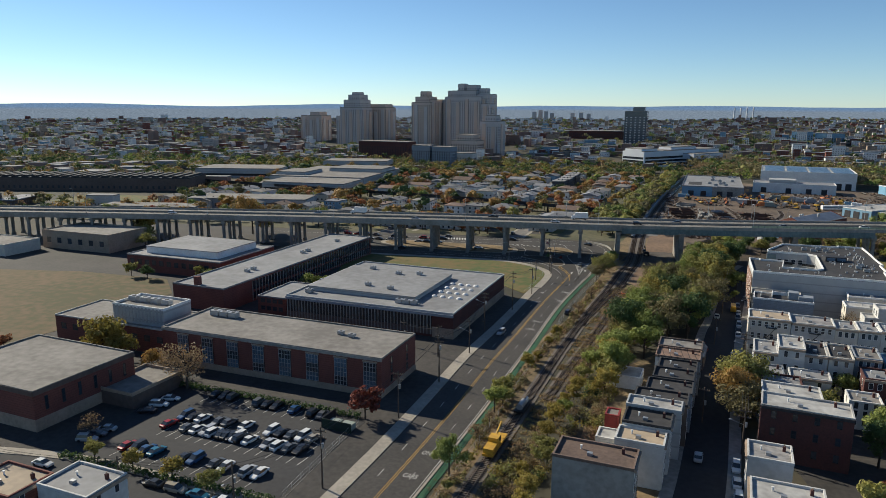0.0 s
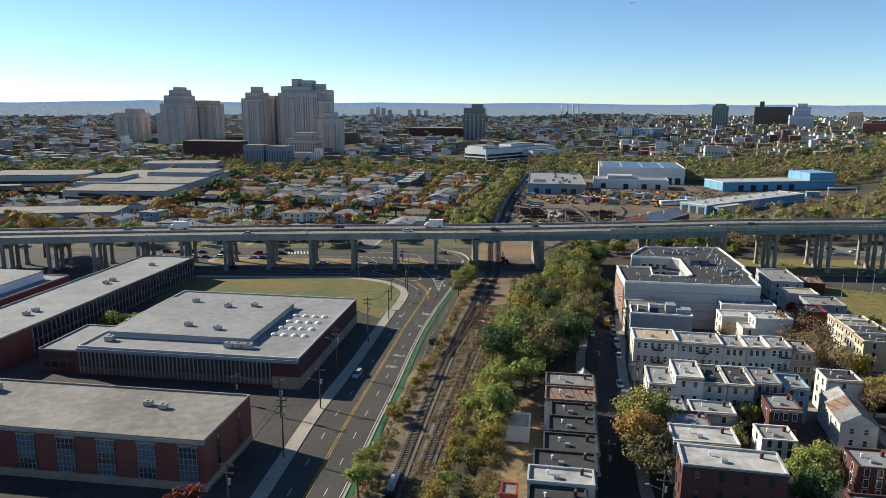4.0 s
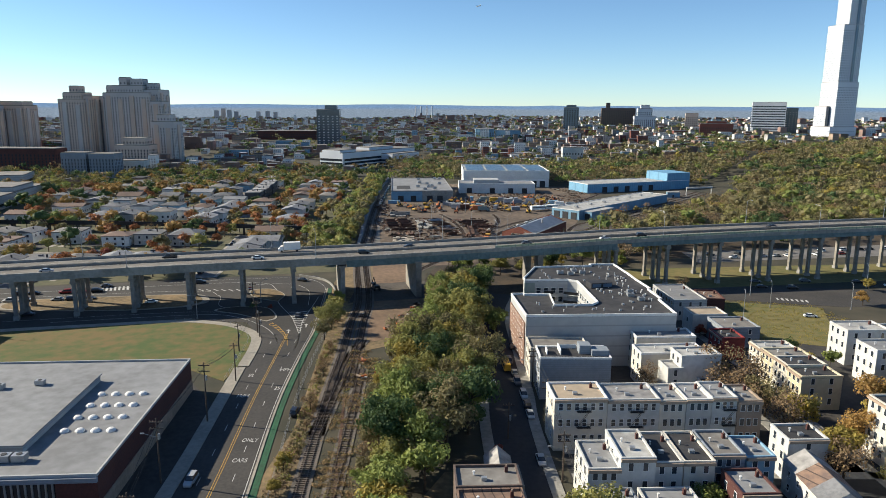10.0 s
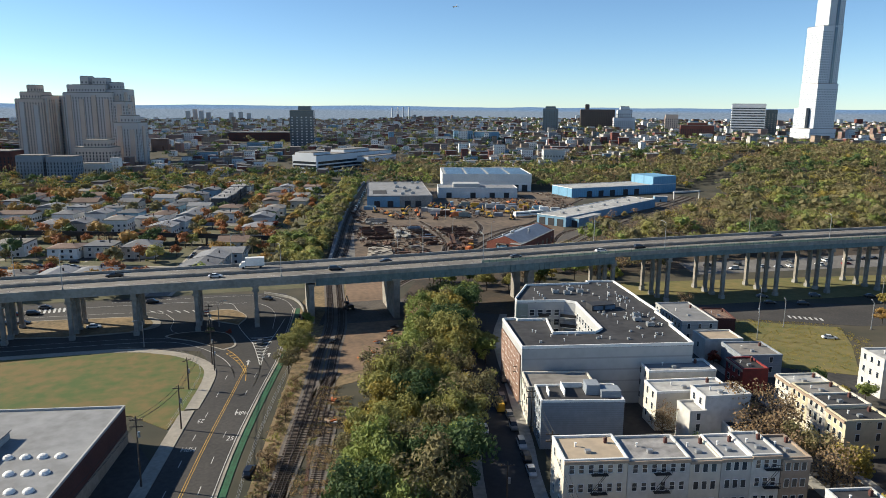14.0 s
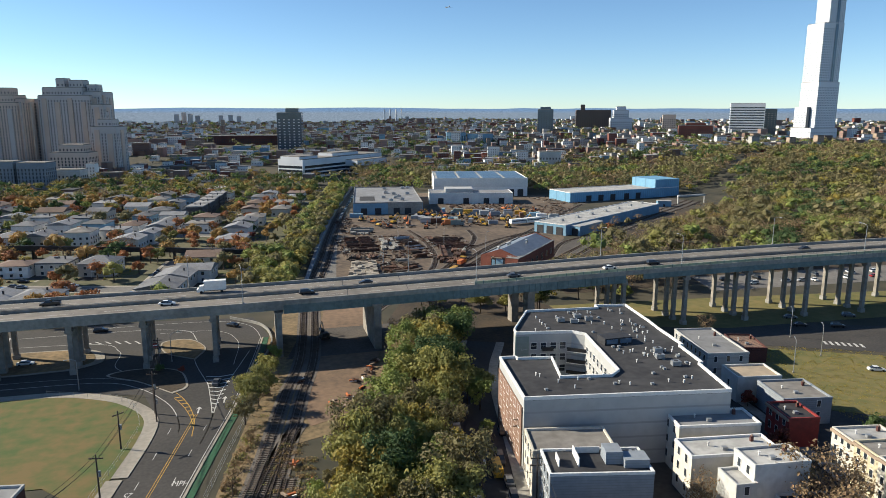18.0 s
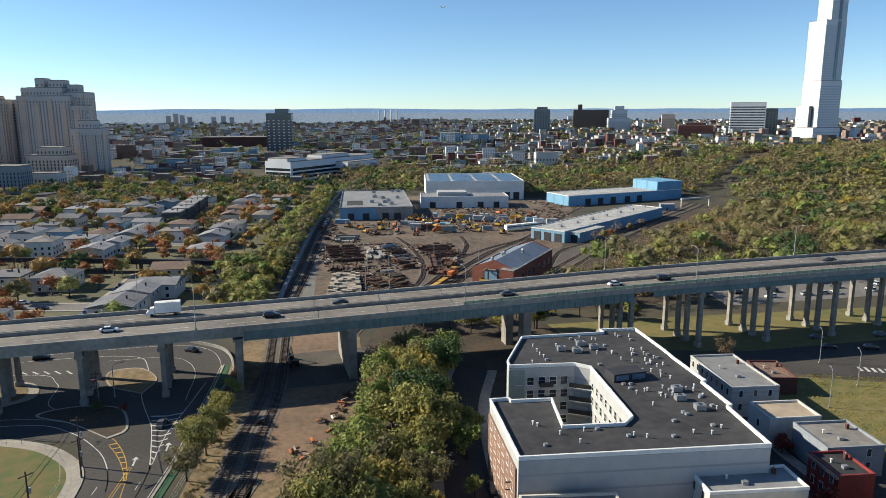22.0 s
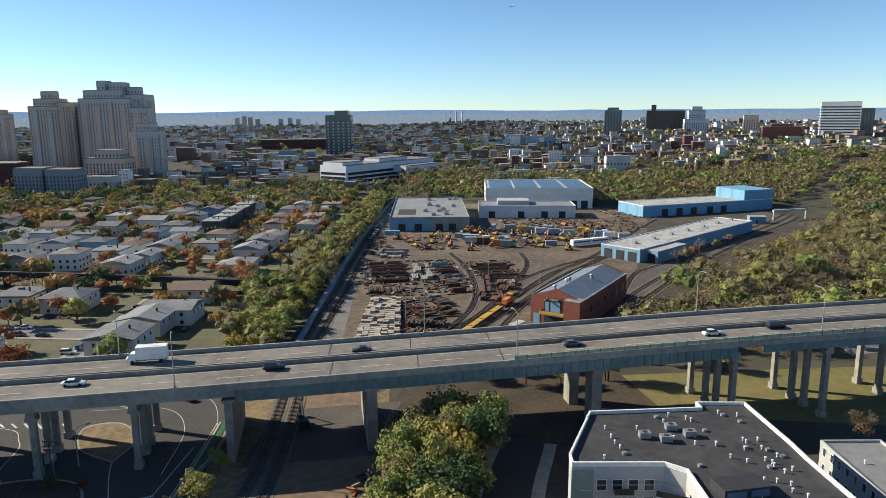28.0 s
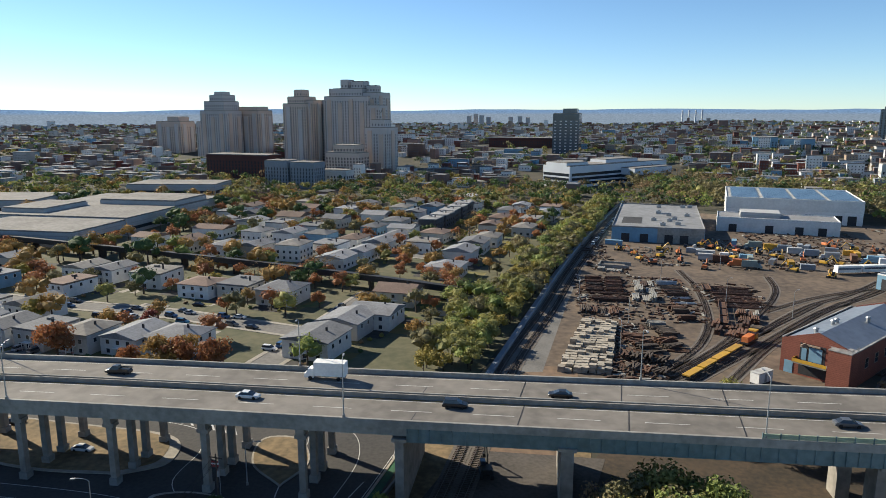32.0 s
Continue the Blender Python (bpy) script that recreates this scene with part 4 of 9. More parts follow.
for k in range(3):
    ac_unit((*f(-29 + 3.3 * k, 5), 10.62), RS, 1.3)
lw = building("school_west_wing", "single flat-roofed brick school wing", "school building", (-146.5, 191.5), 46, 19, RS, 8.0, brick_red, roof_grey, 0.25, roof_white)
windows_on(lw, (-23, -9.5), (23, -9.5), 9, (4.6,), 2.0, 1.8, trim_dark)
mech = building("mechanical_penthouse", "white louvred mechanical enclosure on the roof", "rooftop plant", (-137.5, 189), 20, 12, RS, 5.6, siding_pale, roof_grey, 0.6, trim_white, z0=8.0)
for k in range(14):
    part("louvre", Mesh().box(-9.8 + k * 1.42, -6.08, 0.6, -9.1 + k * 1.42, -5.95, 5.2), galv, mech)
for k in range(4):
    ac_unit((*frame2((-137.5, 189), RS)(-7 + 4.4 * k, 0), 13.0), RS, 1.3)
ba = building("school_auditorium", "blank red brick auditorium with a grey roof", "school building", (-141, 144.5), 36, 29, RS - 2, 10.0, brick_red, roof_grey, 0.3, roof_grey, base=(3.0, stone_band))
part("fascia", Mesh().box(-18.2, -14.7, 8.8, 18.2, -14.4, 9.9).box(17.9, -14.7, 8.8, 18.2, 14.7, 9.9), brown_wall, ba)
windows_on(ba, (18, -14.5), (18, 14.5), 6, (6.2,), 0.7, 3.2, trim_dark)
an = building("school_annex", "low brown annex with a planted roof edge", "school building", (-117, 152), 13, 17, RS - 2, 4.2, brown_wall, roof_grey, 0.6, stone_band)
mw = building("school_library_wing", "long grey-roofed school wing with a ribbon of windows", "school building", (-133.5, 281), 23.5, 113, RS - 1, 9.0, brick_red, roof_cool, 0.35, roof_cool)
part("window_band", Mesh().box(11.7, -40, 4.6, 11.95, 55, 7.9).box(11.7, -40, 1.2, 11.95, 55, 3.6), glass, mw, "dark ribbon windows")
mull = Mesh().box(-0.12, -0.12, 0.4, 0.25, 0.12, 8.2).data("mullion", concrete)
for k in range(48):
    part("mullion", mull, None, mw, m=pose(11.9, -40 + k * 2, 0))
chimney(mw, -2, -54, 8.6, 2.0, 3.2, brick_red)
for v in (-30, -26, 10, 14, 40):
    ac_unit((*frame2((-133.5, 281), RS - 1)(2, v), 8.66), RS, 0.9)
lk = building("school_link", "low brick link between school wings", "school building", (-112.5, 236), 12, 22, RS, 6.6, brick_red, roof_cool, 0.3, roof_cool)
windows_on(lk, (-6, -11), (6, -11), 4, (2.2, 5.0), 1.6, 1.3, trim_dark)
bk = building("school_hall", "wide brick school hall with a white roof upstand", "school building", (-181, 292), 52, 40, RS, 7.6, brick_red, roof_cool, 0.3, roof_cool)
part("upper_wall", Mesh().prism(rect(40, 28), 7.2, 10.4, top=False), trim_white, bk)
part("upper_roof", Mesh().prism(rect(40.4, 28.4), 10.3, 10.6), roof_cool, bk)
windows_on(bk, (-26, -20), (26, -20), 12, (4.4,), 2.2, 2.2, trim_dark)
tb = building("depot_building", "tan brick depot with a flat roof", "building", (-262, 322), 46, 26, RS, 9.5, stone_band, roof_grey, 0.5)
windows_on(tb, (-23, -13), (23, -13), 6, (4.5,), 2.6, 2.6, trim_dark)
building("depot_shed", "low pale depot shed", "building", (-300, 300), 30, 20, RS, 6, stucco_cream, roof_grey, 0.4)

# --- apartment building with a courtyard ---
APT = [(56.2, 266.2), (99.3, 258.6), (102.5, 274), (103.6, 274.2), (105.5, 286), (106.6, 286.2), (108.3, 300), (109.4, 306), (111.5, 322.3), (102.2, 324.2), (101.8, 321.8), (80.3, 324.2), (70.6, 309), (70.0, 306), (84.6, 303.2), (87.0, 300.4), (82.4, 275.2), (79.4, 272.9), (68.4, 275.0), (71.6, 286.8), (63.6, 288.2), (63.4, 289.3), (59.6, 289.8)]
ac = (84, 288)
apt = building("apartment_building", "large L-shaped apartment block with black roof and white coping", "apartment building", ac, 1, 1, 0, 15.8, siding_pale, roof_black, 0.55, trim_white, poly=[(x - ac[0], y - ac[1]) for x, y in APT], z0=0)


def al(x, y):
    return (x - ac[0], y - ac[1])


part("brick_facing", Mesh().prism([al(59.4, 289.2), al(59.18, 289.25), al(56.04, 267.2), al(56.3, 267.15)], 0, 13.2), brick_tan, apt)
windows_on(apt, al(59.3, 289.6), al(56.0, 266.4), 6, (2.6, 5.7, 8.8, 11.9), 1.5, 1.7, trim_white, margin=1.5)
windows_on(apt, al(70.0, 306), al(84.6, 303.2), 5, (2.6, 5.7, 8.8, 11.9), 1.5, 1.8, trim_white)
windows_on(apt, al(87.0, 300.4), al(82.4, 275.2), 8, (2.6, 5.7, 8.8, 11.9, ), 1.2, 1.7, trim_white)
windows_on(apt, al(71.6, 286.8), al(68.4, 275.0), 3, (2.6, 5.7, 8.8, 11.9), 1.2, 1.7, trim_white)
windows_on(apt, al(80.3, 324.2), al(70.6, 309), 5, (2.6, 5.7, 8.8, 11.9), 1.5, 1.7, trim_white)
part("sage_bay", Mesh().prism([al(69.9, 305.9), al(73.4, 305.2), al(73.5, 305.6), al(70.0, 306.4)], 0, 14.6), stucco_sage, apt)
part("sage_bay", Mesh().prism([al(79.4, 272.7), al(68.4, 274.8), al(68.5, 275.2), al(79.5, 273.1)], 0, 3), stucco_sage, apt)
for z in (4.6, 7.7, 10.8):
    b = part("balcony", Mesh().prism([al(76.6, 304.6), al(79.6, 304.0), al(79.3, 302.6), al(76.3, 303.2)], z, z + 0.18), concrete, apt)
    part("railing", Mesh().prism([al(76.3, 303.2), al(79.3, 302.6), al(79.32, 302.68), al(76.32, 303.28)], z + 0.2, z + 1.2), iron, b)
    b = part("balcony", Mesh().prism([al(83.4, 303.5), al(87.2, 301.0), al(86.6, 298.6), al(82.6, 301.6)], z, z + 0.2), trim_white, apt)
    part("railing", Mesh().prism([al(82.6, 301.6), al(86.6, 298.6), al(86.65, 298.7), al(82.65, 301.7)], z + 0.2, z + 1.2), iron, b)
rnd = random.Random(5)
for k in range(95):
    v = rnd.uniform(0.03, 0.97)
    u = rnd.uniform(0.05, 0.95)
    if v < 0.2:
        x0, x1 = 58.5 + 7 * v, 99 + 12 * v
    else:
        x0, x1 = 84.5 + 4 * v, 99.5 + 11 * v
        if v > 0.66:
            x0 = 72 + 16 * (v - 0.66)
    x, y = x0 + (x1 - x0) * u, 262 + 58 * v + (99 - x0) * 0.02
    lx, ly = al(x, y + (1 - u) * 5)
    if k % 3 == 0:
        part("vent_hood", Mesh().box(lx - 0.35, ly - 0.3, 15.25, lx + 0.35, ly + 0.3, 15.7), galv, apt)
    else:
        vent(apt, lx, ly, 15.25, 0.12, 0.6)
for x, y in ((96, 280), (98, 284), (97, 275), (89, 311), (94, 312), (92, 315), (86, 313)):
    ac_unit((x, y, 15.27), -10, 0.9)
ph = part("stair_penthouse", Mesh().box(88 - ac[0], 291.6 - ac[1], 15.2, 95.5 - ac[0], 295.6 - ac[1], 17.0), trim_dark, apt)
part("skylight", Mesh().box(88.4 - ac[0], 291.4 - ac[1], 15.6, 91.4 - ac[0], 291.62 - ac[1], 16.7).box(92.2 - ac[0], 291.4 - ac[1], 15.6, 95.2 - ac[0], 291.62 - ac[1], 16.7), solar, ph)
sheet("courtyard", [(69, 276), (81, 274), (86, 300), (72, 303)], 0.2, grass, "planted courtyard of the apartment block", "courtyard")


# --- row houses ---
def rowhouse(c, w, d, rz, h, wall, roof, label, floors=3, front="S", nwin=None, sides="", chim=True, coping=None, cornice=True, group="row houses", name="row_house", escape=False, wm=None):
    ob = building(name, label, "house", c, w, d, rz, h, wall, roof, 0.35, coping or wall, group)
    edges = {"S": ((-w / 2, -d / 2), (w / 2, -d / 2), w), "E": ((w / 2, -d / 2), (w / 2, d / 2), d), "N": ((w / 2, d / 2), (-w / 2, d / 2), w), "W": ((-w / 2, d / 2), (-w / 2, -d / 2), d)}
    fh = (h - 1.0) / floors
    zs = [1.0 + fh * (k + 0.5) for k in range(floors)]
    for s in front + sides:
        a, b, length = edges[s]
        k = nwin if (nwin and s in front) else max(1, int(length / 2.1)) if s in front else max(1, int(length / 3.6))
        windows_on(ob, a, b, k, zs, 0.85, 1.55, wm or trim_white, margin=0.5, solid=not escape and wm is None)
        if s in front and cornice:
            av, bv = Vector((*a, 0)), Vector((*b, 0))
            nn = Vector(((bv - av).normalized().y, -(bv - av).normalized().x, 0))
            part("cornice", Mesh().prism([(q.x, q.y) for q in (av + nn * 0.45, bv + nn * 0.45, bv, av)], h - 0.75, h - 0.15), trim_dark if wm else stone_band, ob)
    if escape:
        a, b, length = edges[front[0]]
        av, bv = Vector((*a, 0)), Vector((*b, 0))
        dv = (bv - av).normalized()
        nn = Vector((dv.y, -dv.x, 0))
        q0 = av.lerp(bv, 0.42)
        ms = Mesh()
        for z in zs[1:]:
            p0, p1 = q0 + nn * 0.05, q0 + dv * 3.0 + nn * 0.05
            ms.prism([(v.x, v.y) for v in (p0 + nn * 1.0, p1 + nn * 1.0, p1, p0)], z - 0.95, z - 0.87, bottom=True)
            for zz in (z - 0.45, z + 0.1):
                ms.tube(p0 + nn + Vector((0, 0, zz)), p1 + nn + Vector((0, 0, zz)), 0.035, 0.035, 4)
            for t in range(8):
                s0 = p0.lerp(p1, t / 7) + nn
                ms.tube(s0 + Vector((0, 0, z - 0.9)), s0 + Vector((0, 0, z + 0.1)), 0.03, 0.03, 4)
        for za, zb in zip(zs[1:], zs[2:]):
            s0, s1 = q0 + nn * 0.9 + Vector((0, 0, za - 0.9)), q0 + dv * 2.6 + nn * 0.9 + Vector((0, 0, zb - 0.9))
            ms.tube(s0, s1, 0.05, 0.05, 4)
            ms.tube(s0 - nn * 0.5, s1 - nn * 0.5, 0.05, 0.05, 4)
        part("fire_escape", ms, iron, ob, "black iron fire escape")
    if chim:
        chimney(ob, w * 0.32, d * 0.22, h - 0.4, 0.55, 1.1)
        vent(ob, -w * 0.2, d * 0.1, h - 0.4)
        part("roof_hatch", Mesh().box(-w * 0.1, -d * 0.2, h - 0.4, -w * 0.1 + 1.0, -d * 0.2 + 0.8, h + 0.25), galv, ob)
    return ob


R = -10.5
rowhouse((51.8, 221.2), 11.6, 9.4, R, 12.1, stucco_cream, roof_tan, "cream corner tenement with fire escape and tan roof", 3, "S", 6, "W", escape=True, coping=trim_white)
rowhouse((63.3, 219.1), 11.5, 9.2, R, 11.7, stucco_white, roof_silver, "white tenement with weathered silver roof", 3, "S", 6, escape=True)
rowhouse((71.9, 217.6), 5.8, 9.2, R, 11.3, stucco_cream, roof_cool, "cream three-storey row house", 3, "S", 3)
rowhouse((77.6, 216.5), 5.6, 9.2, R, 11.5, siding_house, roof_cool, "grey three-storey row house", 3, "S", 3)
rowhouse((83.2, 215.5), 5.6, 9.2, R, 11.8, stucco_white, roof_cool, "white three-storey row house", 3, "S", 3, escape=True)
rowhouse((88.8, 214.4), 5.6, 9.2, R, 11.0, stone_band, roof_grey, "tan three-storey row house", 3, "S", 3, "E")
rowhouse((45.6, 197.2), 6.0, 11.0, R - 1, 9.8, stucco_white, roof_cool, "white corner house with pale roof", 3, "S", 3, "W")
rowhouse((51.7, 196.3), 6.4, 11.4, R - 1, 11.8, stucco_white, roof_white, "tall white house with a bright roof", 3, "S", 2, "W")
rowhouse((57.8, 196.6), 5.6, 12.2, R - 1, 10.3, siding_house, roof_black, "grey house with black roof", 3, "S", 2)
rowhouse((63.6, 195.5), 5.8, 12.2, R - 1, 10.3, stucco_cream, roof_black, "cream house with black roof", 3, "S", 2)
rowhouse((70.2, 195.6), 6.2, 10.2, R - 1, 10.3, stucco_grey, roof_grey, "grey row house", 3, "S", 3)
rowhouse((77.2, 195.0), 5.6, 8.6, R, 9.0, siding_blue, roof_cool, "pale blue row house", 3, "S", 2, "W")
rowhouse((90.4, 197.6), 8.2, 7.2, R, 9.4, stucco_white, roof_black, "white house with a dark roof", 3, "S", 1, "W")
rowhouse((69.1, 184.2), 6.8, 8.6, R, 8.6, brick_dark, roof_cool, "dark brick house with a pale roof", 2, "S", 3, "W")
rowhouse((53.5, 184.5), 9.5, 6.5, R, 7.2, stucco_white, roof_cool, "low white house with roof stair", 2, "S", 2)
rowhouse((43.8, 185.8), 7.5, 7.0, R, 7.4, stucco_grey, roof_cool, "low grey house", 2, "S", 2, "W")
gh = building("gabled_house", "white gabled house with patched brown roof", "house", (84.8, 184), 7.6, 16, R - 4, 6.6, stucco_white, roof_grey, 0.0, group="row houses")
for k, rm in enumerate((roof_silver, rust_roof, shingle)):
    v0, v1 = 8 - k * 5.4, 8 - (k + 1) * 5.4
    m_ = Mesh()
    m_.face([(-4.1, v0, 6.5), (-4.1, v1, 6.5), (0, v1, 9.0), (0, v0, 9.0)])
    m_.face([(4.1, v1, 6.5), (4.1, v0, 6.5), (0, v0, 9.0), (0, v1, 9.0)])
    part("roof_slope", m_, rm, gh)
for v in (-8.0, 8.0):
    m_ = Mesh()
    m_.face([(-3.8, v, 6.4), (3.8, v, 6.4), (0, v, 8.9)])
    part("gable", m_, stucco_white, gh)
windows_on(gh, (-3.8, -8), (3.8, -8), 2, (2.2, 4.9), 0.8, 1.3)
windows_on(gh, (-3.8, 8), (-3.8, -8), 4, (2.2, 4.9), 0.8, 1.3)
rowhouse((43.3, 151.6), 17.4, 8.0, -13, 12.3, brick_dark, roof_white, "large dark red brick tenement with white roof", 3, "S", 4, "W", wm=trim_dark, coping=roof_white)
rowhouse((44.4, 166.6), 12.6, 7.6, R, 9.5, stucco_white, roof_white, "white house with white roof", 3, "S", 4, "W")
rowhouse((44.8, 176.6), 9.0, 7.0, R, 8.2, brick_dark, roof_cool, "dark brick house with pale roof", 2, "S", 3, "W")
rowhouse((32.6, 135.0), 8.0, 7.6, -11, 8.8, stucco_white, roof_silver, "small white house with silver-coated roof", 3, "W", 2)
rowhouse((32.0, 119.5), 12.0, 8.0, -11, 8.6, stucco_white, roof_white, "low white house with white roof", 3, "W", 3)
# west side of the street
for c, w, d, h, wall, roof, lab in (((-0.5, 125.2), 15, 8, 10, concrete, shingle_brown, "grey rendered workshop with a weathered brown roof"), ((8.4, 135.0), 9.5, 6.4, 9.6, stucco_white, roof_tan, "white row house with tan roof"),
                                    ((10.2, 141.8), 9.6, 7.2, 10.6, stucco_white, roof_black, "white row house with black roof"), ((12.0, 148.0), 11.4, 5.4, 11.3, siding_pale, roof_white, "row house with bright white roof"),
                                    ((14.2, 155.4), 11.6, 7.0, 10.0, brown_wall, roof_black, "row house with black roof"), ((16.8, 163.2), 10.4, 7.4, 9.6, stucco_grey, roof_black, "grey row house with black roof"),
                                    ((18.6, 170.8), 9.6, 7.2, 9.8, stucco_grey, roof_black, "row house with dark roof and skylight"), ((20.4, 178.4), 9.4, 7.4, 9.4, stucco_grey, roof_black, "row house with dark flat roof"),
                                    ((21.4, 186.2), 11.2, 7.6, 9.8, siding_pale, rust_roof, "row house with rusty metal roof"), ((22.9, 194.0), 11.4, 7.4, 10.0, brown_wall, roof_grey, "row house with grey patched roof")):
    rowhouse(c, w, d, R, h, wall, roof, lab, 3, "E", 3, "S" if 184 < c[1] < 190 else "", coping=roof if roof in (roof_black, rust_roof, shingle_brown) else None)
building("garden_shed", "white slatted shed with flat roof", "shed", (8.4, 186), 8.0, 7.5, R, 3.6, trim_white, roof_white, 0.2)
building("garden_shed", "small red shed behind the row", "shed", (3.5, 151), 3.0, 4.0, R, 7.0, red_paint, roof_grey, 0.2)
building("garden_shed", "white lean-to behind the row", "shed", (2.0, 141), 4.0, 5.0, R, 6.5, stucco_white, roof_white, 0.2)
bn = building("barn", "old dark barn with a steep roof", "shed", (29.0, 206.0), 5.0, 10, R - 3, 4.0, brown_wall, roof_grey, 0.0)
part("roof_slope", Mesh().prism([(-2.8, -5.2), (2.8, -5.2), (2.8, 5.2), (-2.8, 5.2)], 3.9, 4.1), roof_grey, bn)
m_ = Mesh()
m_.face([(-2.8, -5.2, 4.0), (0, -5.2, 6.4), (0, 5.2, 6.4), (-2.8, 5.2, 4.0)])
m_.face([(0, -5.2, 6.4), (2.8, -5.2, 4.0), (2.8, 5.2, 4.0), (0, 5.2, 6.4)])
m_.face([(-2.8, -5.2, 4.0), (2.8, -5.2, 4.0), (0, -5.2, 6.4)])
part("roof_slope", m_, roof_silver, bn)
# grey block and the white buildings beside the apartments
gb = rowhouse((62.0, 246.5), 18.2, 9.0, -13, 11.4, stucco_grey, roof_black, "grey-blue sided apartment house with roof terraces", 4, "W", 3, chim=False, cornice=False, coping=trim_white)
part("stair_head", Mesh().box(1.5, -1, 11, 4.5, 2.5, 13.4).box(4.5, -2.5, 11, 8.9, 1.0, 12.6), stucco_grey, gb)
part("terrace_wall", Mesh().box(-3.5, -1.5, 11, -3.3, 3.5, 12.6).box(-3.3, 3.4, 11, 1.5, 3.6, 12.2), trim_white, gb)
part("terrace_wall", Mesh().box(-7, -1.5, 11, -6.8, 1.5, 12.4), trim_white, gb)
ac_unit((*frame2((62, 246.5), -13)(7.5, 2.5), 11.1), -13, 0.6)
rowhouse((62.6, 258.4), 16.0, 9.4, R - 2, 9.8, stucco_cream, roof_grey, "cream apartment house with brown-grey roof", 3, "W", 3, chim=False, cornice=False)
rowhouse((94.2, 257.5), 17.0, 7.4, R, 10.8, stucco_cream, roof_cool, "cream building with white-edged roof", 3, "W", 2, coping=trim_white, cornice=False)
rowhouse((91.0, 248.2), 18.0, 7.2, R + 2, 9.6, stucco_cream, roof_white, "cream building with pale roof", 3, "W", 2, cornice=False, coping=trim_white)
rowhouse((93.6, 239.6), 10.8, 6.6, R + 4, 11.6, stucco_white, roof_white, "tall white building with white roof", 3, "W", 2, cornice=False)
rowhouse((86.4, 239.4), 4.0, 6.0, R + 4, 8.6, stucco_white, roof_white, "white stair wing", 3, "S", 1, cornice=False, chim=False)
rowhouse((96.4, 233.2), 9.4, 5.4, R, 5.6, stucco_white, roof_black, "low white house with black roof", 2, "S", 2, cornice=False)
# east of the apartments
rowhouse((130.8, 307.8), 11.8, 22, R, 7.6, siding_pale, roof_cool, "pale blue-grey warehouse with white roof", 2, "W", 8, "S", cornice=False)
rowhouse((146.4, 312), 8.0, 12.6, -18, 4.6, brick_dark, rust_roof, "low building with rusty roof", 1, "W", 2, cornice=False)
rowhouse((127.4, 286.2), 11.6, 8.6, R, 6.8, stucco_white, roof_tan, "white shed with tan roof", 1, "W", 1, cornice=False, chim=False)
rowhouse((129.4, 273.6), 12.0, 11.6, R, 6.6, stucco_grey, roof_grey, "grey house with patched roof", 2, "S", 2, cornice=False)
rowhouse((119.6, 263.0), 7.0, 9.0, R, 7.0, red_paint, roof_black, "red-walled house with black roof", 2, "W", 3)
for k in range(4):
    c = frame2((117.2, 226.4), R)(1.6, k * 6.8)
    rowhouse(c, 10.4, 6.8, R, (9.0, 9.4, 9.2, 8.8)[k], (siding_yellow, stucco_cream, siding_yellow, stucco_cream)[k], (roof_black, roof_black, roof_grey, roof_white)[k], ("yellow row house with dark roof", "cream row house with dark roof", "yellow row house with grey roof", "cream row house with white roof")[k], 3, "W", 3, "S" if k == 0 else "")
rowhouse((155.6, 250.8), 13, 9, R, 10.8, stucco_white, roof_white, "white apartment house with balconies", 3, "SW", 3, cornice=False)
rowhouse((148.5, 235), 10, 9, R, 10.8, stucco_white, roof_cool, "white house with grey roof", 3, "SW", 3, cornice=False)
for k in range(4):
    c = frame2((113.5, 176), R)(0, k * 7.2)
    rowhouse(c, 14, 7.2, R, (13.4, 13.8, 13.2, 13.6)[k], (siding_yellow, stucco_white, siding_yellow, stucco_cream)[k], (roof_grey, roof_black, roof_grey, roof_black)[k], "tall cream tenement with fire escapes", 4, "W", 3, "S" if k == 0 else "", escape=k % 2 == 0)
for c, w, d, h, wall, roof in (((88, 163), 10, 8, 8.6, stucco_white, roof_cool), ((97, 168), 9, 8, 8, stucco_cream, roof_white), ((82, 152), 12, 8, 8, stucco_white, roof_black), ((75, 160), 8, 8, 7.5, brick_dark, roof_cool), ((62, 172), 7, 7, 7, siding_house, roof_grey), ((66, 140), 12, 9, 9, brick_dark, roof_grey), ((95, 142), 12, 9, 9, stucco_white, roof_white), ((170, 235), 14, 10, 10, stucco_cream, roof_cool), ((172, 250), 14, 10, 9, stucco_white, roof_black), ((150, 215), 12, 9, 9, siding_house, roof_grey), ((165, 205), 12, 9, 10, brick_red, roof_black), ((140, 205), 10, 8, 9, stucco_white, roof_cool)):
    rowhouse(c, w, d, R, h, wall, roof, "plain flat-roofed city house", 3, "S", 3, "W", cornice=False)
rowhouse((-92, 100), 12, 9, R, 7.5, stucco_white, roof_cool, "white corner house with grey roof", 2, "E", 2)
rowhouse((-106, 98), 12, 9, R, 7, brick_red, roof_tan, "brick house with tan roof", 2, "E", 2)

